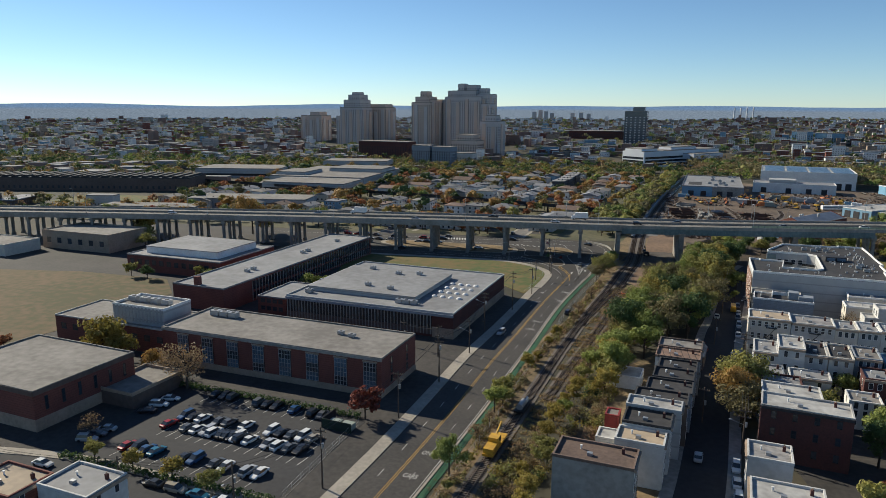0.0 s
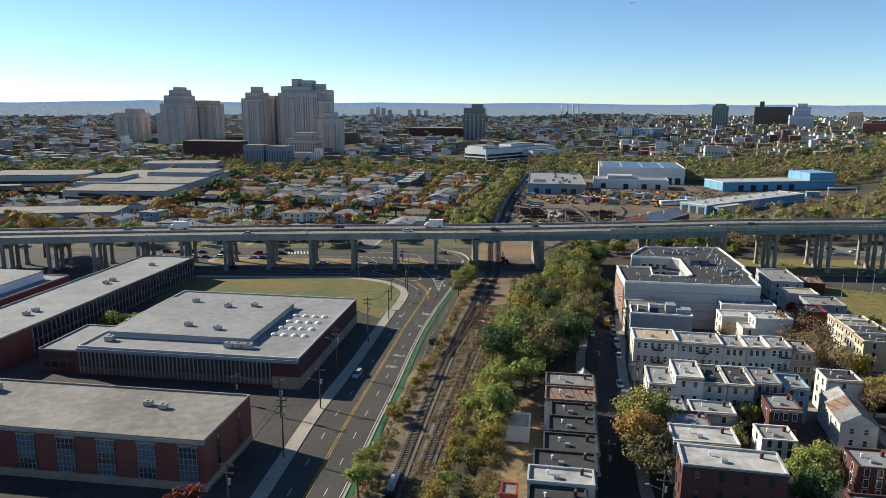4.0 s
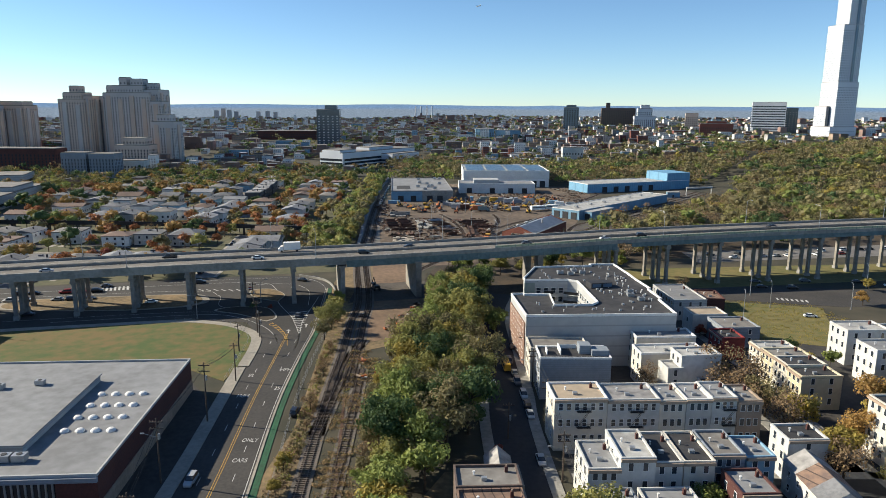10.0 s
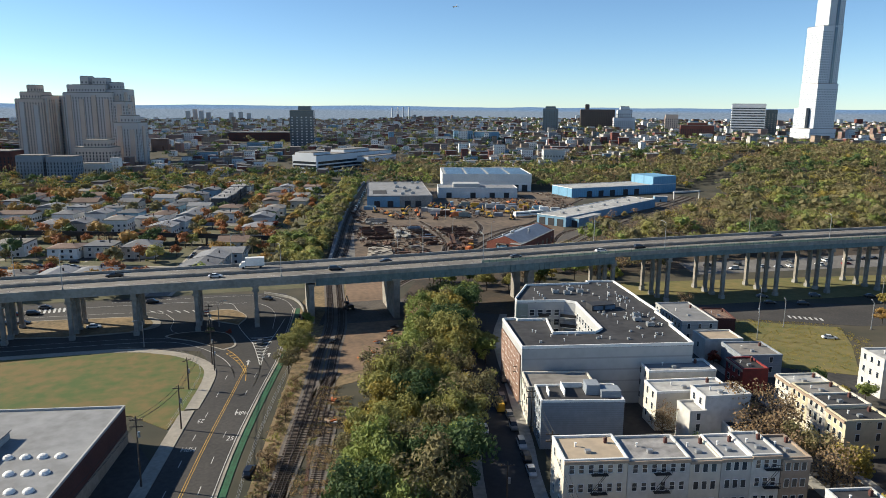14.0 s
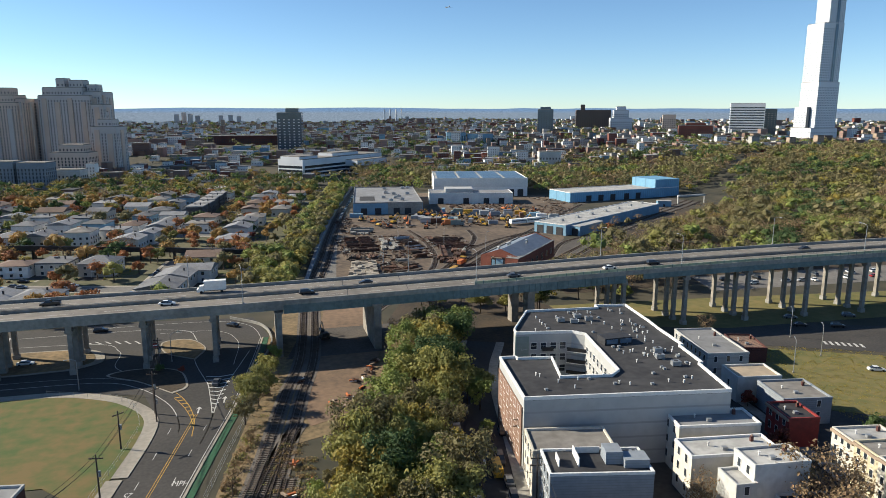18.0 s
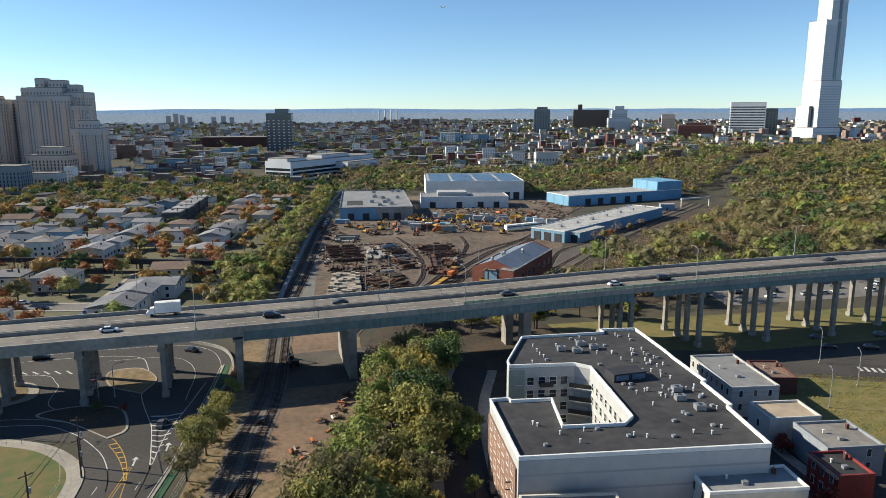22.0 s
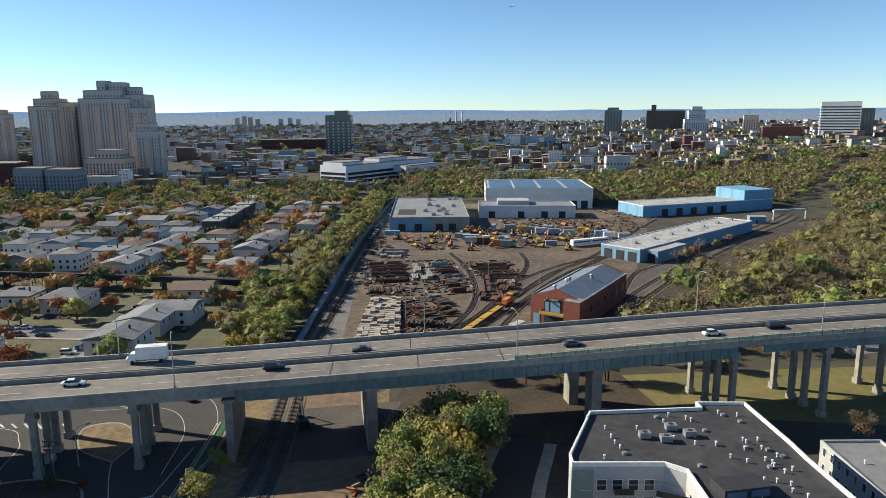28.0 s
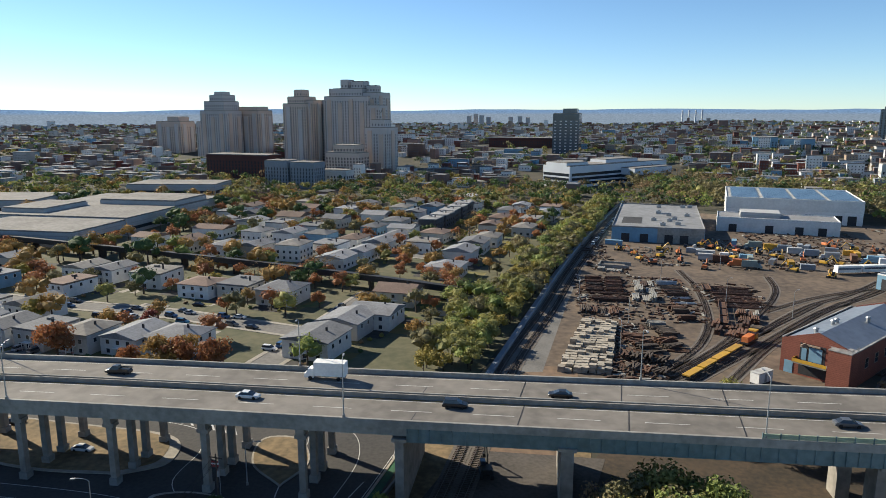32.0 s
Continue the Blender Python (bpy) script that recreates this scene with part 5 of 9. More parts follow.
# --- rail yard buildings ---
rb = thing("engine_house", "red brick engine house with blue-grey metal roof", "workshop", loc=(125.4, 442.3), rz=48)
L_, D_ = 47.7, 18.7  # long axis along local x, the gable front at -x
HX, HY = L_ / 2, D_ / 2
part("wall", Mesh().prism(rect(L_, D_), -0.3, 9.7, top=False), brick_works, rb)
cp = Mesh().box(-HX, -HY - 0.06, 9.7, HX, -HY + 0.4, 10.0).box(-HX, HY - 0.4, 9.7, HX, HY + 0.06, 10.0).box(HX - 0.4, -HY, 9.7, HX + 0.06, HY, 10.0)
part("coping", cp, roof_silver, rb)
for sgn in (-1, 1):
    m_ = Mesh()
    m_.face([(-HX + 0.05, sgn * (HY - 0.35), 9.45), (HX - 0.3, sgn * (HY - 0.35), 9.45), (HX - 0.3, 0, 12.7), (-HX + 0.05, 0, 12.7)][::-sgn])
    part("roof_slope", m_, metal_roof, rb)
    # flat strip inside each eave, black on +y and pale on -y
    part("gutter_walk", Mesh().box(-HX + 0.4, sgn * (HY - 0.9) - 0.5, 9.3, HX - 0.4, sgn * (HY - 0.9) + 0.5, 9.62), roof_black if sgn > 0 else roof_cool, rb)
seam = Mesh()
for k in range(28):
    x = -HX + 0.8 + k * 1.7
    for sgn in (-1, 1):
        seam.face([(x - 0.05, sgn * (HY - 0.4), 9.56), (x + 0.05, sgn * (HY - 0.4), 9.56), (x + 0.05, 0, 12.78), (x - 0.05, 0, 12.78)][::-sgn])
part("roof_seam", seam, metal_roof, rb)
for x, wid in ((-HX, 0.35), (HX - 0.36, 0.35)):
    m_ = Mesh()
    for xx in (x, x + wid):
        m_.face([(xx, -HY, 9.6), (xx, HY, 9.6), (xx, 0, 13.0)])
    m_.face([(x, -HY, 9.7), (x + wid, -HY, 9.7), (x + wid, 0, 13.05), (x, 0, 13.05)])
    m_.face([(x + wid, HY, 9.7), (x, HY, 9.7), (x, 0, 13.05), (x + wid, 0, 13.05)])
    part("gable", m_, brick_works, rb)
wing = part("front_wing", Mesh().box(-HX - 2.6, -HY, -0.3, -HX + 0.1, -HY + 5.6, 9.9), brick_works, rb)
part("roof", Mesh().box(-HX - 2.7, -HY - 0.1, 9.9, -HX + 2.4, -HY + 5.7, 10.15), roof_silver, wing)
rl = Mesh()
for k in range(7):
    rl.box(-HX - 2.6 + 0.82 * k, -HY, 10.1, -HX - 2.53 + 0.82 * k, -HY + 0.07, 11.1)
rl.box(-HX - 2.6, -HY, 11.0, -HX + 2.4, -HY + 0.07, 11.1).box(-HX - 2.6, -HY, 11.0, -HX - 2.53, -HY + 5.6, 11.1)
part("railing", rl, galv, wing)
bay = part("hoist_bay", Mesh().box(-HX - 0.04, -2.2, 4.6, -HX + 0.3, 4.4, 9.4), trim_dark, rb)
part("large_door", Mesh().box(-HX - 0.12, -1.4, 4.7, -HX + 0.1, 2.0, 8.6), siding_blue, bay)
part("side_door", Mesh().box(-HX - 0.12, 2.6, 4.7, -HX + 0.1, 3.9, 8.0), siding_blue, bay)
part("hoist_beam", Mesh().box(-HX - 2.6, 3.0, 9.0, -HX + 0.2, 3.4, 9.5).box(-HX - 0.5, -0.9, 8.9, -HX - 0.15, 3.2, 9.3), stone_band, bay)
part("landing", Mesh().box(-HX - 2.6, -3.6, 4.1, -HX, 5.2, 4.55), concrete, rb, "concrete loading platform")
part("platform_railing", Mesh().box(-HX - 2.65, -3.6, 4.5, -HX - 2.55, 5.2, 5.4).box(-HX - 2.65, 5.1, 4.5, -HX, 5.2, 5.4), machine_yellow, rb)
# lower opening as a flat panel, its inner shade given by dark colour
part("undercroft_shade", Mesh().box(-HX - 0.06, -3.2, 0.6, -HX + 0.2, 4.4, 3.6), trim_dark, rb)
part("door", Mesh().box(-HX - 0.12, 5.9, 0, -HX + 0.1, 8.2, 3.6), siding_blue, rb)
for x in (-20, -9, -6.5, 2):
    part("roof_vent", Mesh().tube((x, 2.2 if x < 0 else -3.0, 11.4), (x, 2.2 if x < 0 else -3.0, 13.0), 0.55, 0.55).tube((x, 2.2 if x < 0 else -3.0, 13.0), (x, 2.2 if x < 0 else -3.0, 13.4), 0.85, 0.5), galv, rb)
windows_on(rb, (-HX + 4, -HY), (HX, -HY), 6, (5.4,), 2.2, 2.6, stone_band)

gbg = building("works_building", "blue-grey industrial building with flat roof", "industrial building", (107, 675), 49, 102, -9, 8.6, siding_blue, roof_cool, 0.5, roof_cool, z0=0)
for u in (-17, -7, 6, 14):
    part("roller_door", Mesh().box(u - 2.2, -51.15, 0, u + 2.2, -50.9, 4.6), trim_dark, gbg)
part("wall_panel", Mesh().box(0, -51.1, 0.2, 24.3, -50.95, 8.2), concrete, gbg)
part("roof_well", Mesh().box(-20, -36, 8.12, -9, -12, 8.22), roof_black, gbg)
for k in range(12):
    ac_unit((*frame2((107, 675), -9)(random.Random(k).uniform(-6, 21), random.Random(k + 50).uniform(-44, 44)), 8.15), -9, 1.3)
wh = building("warehouse", "long white warehouse roofed with solar panels", "warehouse", (204, 742), 80, 70, -13, 15.5, trim_white, roof_white, 0.4, trim_white, z0=0)
for i in range(4):
    for j in range(9):
        part("solar_panel", Mesh().box(-37 + i * 19.5, -32 + j * 7.2, 15.2, -20 + i * 19.5, -25.4 + j * 7.2, 15.5), solar, wh)
for u in (-30, -18, 10, 26, 34):
    part("roller_door", Mesh().box(u - 2.5, -35.2, 0, u + 2.5, -34.9, 6), trim_dark, wh)
part("fascia", Mesh().box(-40.2, -35.3, 8.0, 40.2, -35.0, 15.4), house_white, wh)
wa = building("warehouse_annex", "pale grey annex in front of the warehouse", "warehouse", (176, 676), 66, 26, -13, 8.6, house_white, roof_cool, 0.4, trim_white, z0=0)
part("upper_block", Mesh().box(-20, -6, 8.2, 2, 10, 11.2), siding_pale, wa)
for u in (-24, -4, 12, 24):
    part("roller_door", Mesh().box(u - 2.2, -13.15, 0, u + 2.2, -12.9, 4.6), trim_dark, wa)
sh = building("train_shed", "long blue train shed with white roof", "train shed", (229.5, 556), 22, 126, -57, 6.6, siding_blue, roof_white, 0.25, trim_white, z0=0)
for u in (-9, 0, 9):
    part("roller_door", Mesh().box(u * 0.75 - 2.2, -63.2, 0, u * 0.75 + 2.2, -62.9, 4.8), trim_dark, sh)
part("lean_to", Mesh().box(10.9, -58, -0.3, 17.5, -30, 5.6), siding_blue, sh)
part("lean_to_roof", Mesh().box(10.9, -58.2, 5.6, 17.7, -29.8, 5.85), roof_white, sh)
part("lean_to_door", Mesh().box(12.2, -58.15, 0, 16.2, -57.9, 4.2), trim_dark, sh)
for v in range(-50, 60, 18):
    part("roof_vent", Mesh().box(-1, v - 1, 6.5, 1, v + 1, 7.6), galv, sh)
bbl = building("blue_depot", "bright blue depot with white roof", "depot", (304, 672), 112, 30, 9, 8.0, bright_blue, roof_white, 0.3, trim_white, z0=0)
part("tall_block", Mesh().box(30, -14.9, 7.6, 55.9, 14.9, 15), bright_blue, bbl)
for u in (-38, -26, -14, 0, 12):
    part("roller_door", Mesh().box(u - 2.5, -15.2, 0, u + 2.5, -14.9, 5), trim_dark, bbl)
wt = thing("site_office", "small white site trailer", "trailer", loc=(94.5, 420), rz=40)
part("body", Mesh().box(-3, -1.3, 0.6, 3, 1.3, 3.4), trim_white, wt)
part("roof", Mesh().box(-3.1, -1.4, 3.4, 3.1, 1.4, 3.55), roof_white, wt)
part("skirt", Mesh().box(-2.9, -1.2, 0, 2.9, 1.2, 0.6), trim_dark, wt)
part("door", Mesh().box(-0.5, -1.36, 0.8, 0.4, -1.29, 2.9), galv, wt)
sg = thing("signal_gantry", "white steel signal gantry across the tracks", "gantry", loc=(328, 617, 0), rz=6)
for u in (0, 26):
    part("post", Mesh().box(u - 0.3, -0.3, 0, u + 0.3, 0.3, 6.6), stucco_white, sg)
part("beam", Mesh().box(-0.5, -0.6, 6.0, 26.5, 0.6, 7.2), stucco_white, sg)
part("catwalk_rail", Mesh().box(-0.5, -0.65, 7.9, 26.5, -0.55, 8.05).box(8, -0.65, 7.2, 8.15, -0.55, 7.9).box(17, -0.65, 7.2, 17.15, -0.55, 7.9), galv, sg)
hu = thing("relay_hut", "pale blue relay hut beside the tracks", "hut", loc=(311, 610, 0), rz=-20)
part("wall", Mesh().box(-5, -3, -0.2, 5, 3, 4.4), siding_blue, hu)
part("roof", Mesh().box(-5.3, -3.3, 4.4, 5.3, 3.3, 4.7), roof_white, hu)
part("door", Mesh().box(-1, -3.08, 0, 0.2, -2.95, 2.3), trim_dark, hu)
# wall along the yard
yw = resample(smooth_line([(21.5, 410), (33.6, 483), (44.6, 550), (66.2, 660), (101, 809)]), 60)
thing("yard_wall", "pale concrete retaining wall along the yard", "wall", kind="structure", data=band(Mesh(), yw, -0.5, 0.9, 1.5, thick=1.6).data("yard_wall", stucco_grey))
thing("service_path", "grey concrete strip beside the wall", "path", kind="structure", data=band(Mesh(), yw, 0.9, 2.6, 0.12, thick=0.2).data("service_path", concrete_pale))

# ---- far landmarks ----
def bands(ob, w, d, z0, z1, step, wh, material, inset=0.12, name="glazing", piers=0.0):
    """Rows of small windows too fine to tell apart: strips proud of the wall, cut by piers."""
    ms = Mesh()
    n = max(1, int((z1 - z0) / step))
    for k in range(n):
        z = z0 + k * step
        for (ax, ay), (bx, by) in zip(rect(w, d), rect(w, d)[1:] + rect(w, d)[:1]):
            a, b = Vector((ax, ay, 0)), Vector((bx, by, 0))
            dv = (b - a).normalized()
            nn = Vector((dv.y, -dv.x, 0)) * inset
            m_ = max(1, int((b - a).length / piers)) if piers else 1
            for i in range(m_):
                p, q = a.lerp(b, (i + 0.32) / m_ if piers else 0.02), a.lerp(b, (i + 0.68) / m_ if piers else 0.98)
                ms.face([p + nn + Vector((0, 0, z)), q + nn + Vector((0, 0, z)), q + nn + Vector((0, 0, z + wh)), p + nn + Vector((0, 0, z + wh))])
    return tagged(part(name, ms, material, ob), kind="stuff")


def tower(name, label, c, blocks, rz, wall, z0, step=3.4, wh=2.3, piers=3.4, gl=None, category="tower", roof=None):
    """Stacked blocks (du, dv, w, d, from, to), each with its windows."""
    if len(label.split()) < 5:
        label += " in the far city"
    ob = thing(name, label, category, "far towers", loc=(*c, z0), rz=rz)
    for du, dv, w, d, a, b in blocks:
        a = a or -9
        bl = part("wall", Mesh().box(du - w / 2, dv - d / 2, a, du + w / 2, dv + d / 2, b), wall, ob)
        part("roof", Mesh().box(du - w / 2 + 0.5, dv - d / 2 + 0.5, b, du + w / 2 - 0.5, dv + d / 2 - 0.5, b + 0.8), roof or roof_grey, bl)
        if b - a > 40 and name == "apartment_tower":
            bays = Mesh()
            for (ax, ay), (bx, by) in zip(rect(w, d), rect(w, d)[1:] + rect(w, d)[:1]):
                n_ = max(1, int(math.hypot(bx - ax, by - ay) / 13))
                for i in range(n_):
                    cx, cy = du + ax + (bx - ax) * (i + 0.5) / n_, dv + ay + (by - ay) * (i + 0.5) / n_
                    hx, hy = (2.6, 1.3) if ay == by else (1.3, 2.6)
                    bays.box(cx - hx, cy - hy, a, cx + hx, cy + hy, b - 3 - 4 * (i % 2))
            tagged(part("facade_bay", bays, tower_tan if wall is tower_grey else tower_grey, bl), kind="stuff")
        if b - a > 7:
            o = bands(bl, w, d, max(a, 0) + 2.0, b - 2.5, step, wh, gl or (tower_glass if name == "apartment_tower" else glass), piers=piers)
            o.matrix_local = pose(du, dv, 0)
    return ob


tower("apartment_tower", "stepped grey brick apartment tower", (-186, 1050), [(0, 0, 60, 34, 0, 84), (0, 2, 40, 30, 84, 93), (-34, 6, 22, 26, 0, 80), (26, 4, 26, 30, 0, 88), (-8, 0, 10, 14, 93, 103), (10, 0, 16, 14, 93, 101), (28, 0, 12, 12, 88, 96), (-26, 2, 12, 12, 84, 93), (38, -8, 14, 20, 0, 74)], -18, tower_grey, 4)
tower("apartment_tower", "stepped tan brick apartment tower", (-251, 1055), [(0, 0, 34, 30, 0, 76), (0, 0, 24, 24, 76, 84), (0, 0, 12, 14, 84, 92), (-12, 2, 14, 20, 0, 66), (16, 2, 14, 22, 0, 80)], -18, tower_tan, 4)
tower("apartment_tower", "slim grey brick tower with a spire", (-140, 992), [(0, 0, 28, 24, 0, 52), (0, 0, 16, 16, 52, 60), (0, 0, 2, 2, 60, 68)], -18, tower_grey, 2)
tower("apartment_tower", "stepped pale grey apartment tower", (-384, 1118), [(0, 0, 44, 30, 0, 66), (2, 0, 34, 28, 66, 78), (4, 0, 22, 24, 78, 86), (4, 0, 14, 14, 86, 90), (-22, 0, 20, 26, 0, 52)], -18, tower_grey, 6)
tower("apartment_tower", "broad tan apartment tower", (-349, 1140), [(0, 0, 42, 28, 0, 66), (0, 0, 34, 22, 66, 71)], -18, tower_tan, 6)
tower("apartment_tower", "far tan apartment slab", (-472, 1160), [(0, 0, 46, 26, 0, 52), (6, 0, 20, 20, 52, 58)], -18, tower_tan, 6)
tower("apartment_block", "brown brick mid-rise block", (-284, 955), [(0, 0, 78, 26, 0, 24)], -14, brick_dark, 2, piers=4)
tower("apartment_block", "grey ribbed mid-rise block", (-199, 880), [(-15, 0, 26, 20, 0, 24), (14, 0, 26, 20, 0, 23)], -14, stucco_grey, 1, piers=3)
tower("apartment_block", "stepped tan mid-rise block", (-172, 968), [(0, 0, 40, 24, 0, 26), (2, 0, 26, 20, 26, 34)], -14, tower_tan, 2)
tower("apartment_block", "white low apartment block", (-162, 900), [(0, 0, 26, 16, 0, 13)], -14, stucco_white, 2)
tower("office_tower", "dark blue glass tower with white panels", (67, 1180), [(0, 0, 34, 28, 0, 52), (4, 0, 18, 20, 52, 58)], -10, glass_blue, 16, gl=tower_white, piers=6, wh=1.2, step=4)
tower("exhibition_hall", "long low hall with white roof", (6, 1256), [(0, 0, 92, 30, 0, 12)], -6, brick_dark, 22)
tower("office_tower", "dark office tower", (514, 1298), [(0, 0, 27, 24, 0, 42), (0, 0, 18, 18, 42, 46)], -22, glass_blue, 31, piers=4)
tower("office_tower", "broad brown office slab", (657, 1395), [(0, 0, 66, 22, 0, 40), (-20, 0, 8, 8, 40, 50)], -22, brown_wall, 32)
tower("office_tower", "white office tower", (654, 1284), [(0, 0, 38, 22, 0, 34), (0, 0, 26, 20, 34, 48), (0, 0, 16, 14, 48, 54)], -22, tower_white, 24)
tower("office_tower", "white slab office tower with dark bands", (859, 1207), [(0, 0, 56, 24, 0, 50)], -35, tower_white, 34, piers=0, step=4.4, wh=2.0)
tower("office_tower", "dark glass slab", (902, 1205), [(0, 0, 26, 22, 0, 40)], -35, glass_blue, 34, gl=tower_grey, piers=5, wh=0.6)
tower("office_tower", "tan office tower", (725, 1241), [(0, 0, 22, 20, 0, 38)], -30, tower_tan, 26)
tower("apartment_block", "red brick block", (704, 1134), [(0, 0, 52, 22, 0, 24), (0, 0, 30, 18, 24, 28)], -30, brick_red, 24)
tower("apartment_block", "pale blue apartment block", (344, 1201), [(-22, 0, 30, 20, 0, 20), (16, 0, 40, 20, 0, 18)], -14, siding_blue, 18)
tower("skyscraper", "slender white stepped skyscraper with dark vertical recess", (899, 1090), [(0, 0, 39, 38, 0, 82), (-21, 7, 10, 28, 0, 43), (0, 1, 37, 36, 82, 172), (4, -2, 28, 29, 172, 330), (-2, 2, 50, 45, 0, 10)], -2, sky_panel, 34, step=3.9, wh=1.9, piers=3.0, gl=sky_glass)
for z0, z1, v in ((83, 171, -17.6), (173, 322, -17.1)):
    part("recess", Mesh().box(3, v, z0, 8, v + 0.9, z1), glass_blue, bpy.data.objects["skyscraper"], "dark glazed recess")
part("recess", Mesh().box(-26.2, -7.6, 10, -19.6, -6.8, 43), glass_blue, bpy.data.objects["skyscraper"], "dark glazed recess")
tower("office_block", "long white office block with dark glass bands", (101, 960), [(0, 0, 150, 34, 0, 19.5), (-60, 0, 30, 26, 19.5, 22.5), (10, 0, 50, 20, 19.5, 23), (30, -24, 60, 20, 0, 15)], 45.8, tower_white, 1, step=4.2, wh=2.6, piers=0)
tower("apartment_block", "small white block among trees", (358, 930), [(0, 0, 26, 16, 0, 11)], -14, stucco_white, 12)
tower("school_complex", "grey flat-roofed school complex with dark window bands", (-252, 652), [(0, 18, 96, 112, 0, 9), (8, -60, 78, 46, 0, 8), (18, 36, 56, 40, 9, 12.5), (-30, -10, 30, 40, 9, 12)], -3, siding_pale, 0, piers=0, step=3.8, wh=1.9)
tower("shopping_centre", "wide pale flat-roofed centre", (-274, 800), [(0, 0, 76, 40, 0, 9)], 5, siding_pale, 2, piers=0)
tower("shopping_centre", "wide grey flat-roofed centre", (-370, 700), [(0, 0, 90, 50, 0, 9)], 8, siding_pale, 0, piers=0)
tower("factory", "long dark factory with sawtooth roof lights", (-430, 560), [(-20, 0, 200, 40, 0, 11)], 10, brown_wall, 0, piers=5, step=5, wh=2.4, roof=roof_black)
ft = bpy.data.objects["factory"]
for k in range(22):
    part("roof_light", Mesh().prism([(-116 + 9 * k, -19), (-112 + 9 * k, -19), (-112 + 9 * k, 19), (-116 + 9 * k, 19)], 11.5, 13.2), roof_black, ft)
tower("factory", "low grey works beyond the viaduct", (-250, 480), [(0, 0, 90, 30, 0, 7)], 6, stucco_grey, 0, piers=5)
tower("factory", "low pale works beyond the viaduct", (-300, 430), [(0, 0, 70, 20, 0, 6)], 6, siding_pale, 0, piers=5)
sheet("ball_field", [(-420, 470), (-330, 480), (-320, 520), (-420, 515)], 0.1, grass, "bright green ball field", "field")

# ---- elevated rail line across the houses ----
ELEV = smooth_line([(-420, 612, 6), (-300, 580, 6), (-166, 543, 6), (-92, 522, 6), (-32, 503.5, 5.5), (15, 489, 4.5)], 8)
ev = thing("rail_embankment_bridge", "low dark steel elevated rail line", "railway bridge", kind="structure", data=band(Mesh(), ELEV, 3, -3, 0, thick=1.4).data("elevated_line", iron))
for a in ELEV[::2]:
    part("support", Mesh().box(a.x - 0.5, a.y - 2.5, 0, a.x + 0.5, a.y + 2.5, a.z - 1.3), iron, ev)
part("parapet", band(Mesh(), ELEV, 3.1, 2.9, 1.0, thick=1.0), iron, ev)

# ---- houses beyond the viaduct ----
rnd = random.Random(11)


def suburb_house(c, w, d, rz, h, wall, roof, label, style="gable"):
    """Boxy house; style gable, hip or flat."""
    z, near = gz(*c), c[1] < 520
    ob = thing("house", label, "house", "houses beyond the viaduct", loc=(*c, z), rz=rz)
    part("wall", Mesh().prism(rect(w, d), -0.5, h, top=False), wall, ob)
    o = 0.55 if style != "flat" else 0.12
    a, b = w / 2 + o, d / 2 + o
    k = min(a, b) * rnd.uniform(0.2, 0.3)
    rm = Mesh()
    if style == "flat":
        rm.box(-a, -b, h - 0.3, a, b, h + 0.35)
        rm.box(-a * 0.4, b * 0.3, h + 0.35, -a * 0.15, b * 0.5, h + 1.1)
    else:
        i = 0.85 if style == "hip" else 0.0
        e = [(-a, -b, h), (a, -b, h), (a, b, h), (-a, b, h)]
        if w > d:
            t0, t1 = (-a + b * i, 0, h + k), (a - b * i, 0, h + k)
            rm.face([e[0], e[1], t1, t0]), rm.face([e[2], e[3], t0, t1]), rm.face([e[1], e[2], t1]), rm.face([e[3], e[0], t0])
        else:
            t0, t1 = (0, -b + a * i, h + k), (0, b - a * i, h + k)
            rm.face([e[1], e[2], t1, t0]), rm.face([e[3], e[0], t0, t1]), rm.face([e[0], e[1], t0]), rm.face([e[2], e[3], t1])
        rm.box(-a, -b, h - 0.25, a, b, h)
    part("roof", rm, roof, ob)
    zs = (1.3, 4.1) if h > 5.2 else (1.5,)
    if near:
        windows_on(ob, (-w / 2, -d / 2), (w / 2, -d / 2), 3, zs, 1.2, 1.3, solid=True)
        windows_on(ob, (w / 2, -d / 2), (w / 2, d / 2), 3, zs[-1:], 1.1, 1.3, solid=True)
        part("door", Mesh().box(-0.5, -d / 2 - 0.06, 0, 0.5, -d / 2 + 0.05, 2.1), rnd.choice((trim_white, trim_dark, red_paint)), ob)
        part("porch", Mesh().box(-1.6, -d / 2 - 1.3, 2.5, 1.6, -d / 2, 2.7).box(-1.5, -d / 2 - 1.2, 0, -1.35, -d / 2 - 1.05, 2.5).box(1.35, -d / 2 - 1.2, 0, 1.5, -d / 2 - 1.05, 2.5), trim_white, ob)
    else:
        bands(ob, w, d, 1.3, h - 0.6, 2.8, 1.3, glass, 0.06, "glazing", 3.2)
    part("roof_vent", Mesh().box(w * 0.2, -0.25, h, w * 0.2 + 0.5, 0.25, h + k + 0.5), trim_dark, ob)
    return ob


# (middle, front, width) along each street
NEAR_ROWS = [(-159, 499, 12), (-146, 499, 12), (-123, 493, 15), (-96, 481, 14), (-80, 482, 14), (-61, 475, 15), (-86, 417, 13), (-72, 418, 15), (-101, 417, 12), (-30, 421, 15), (-26, 441, 14), (-19, 452, 15), (-17, 480, 15), (-116, 418, 12), (-131, 420, 12), (-146, 424, 13)]
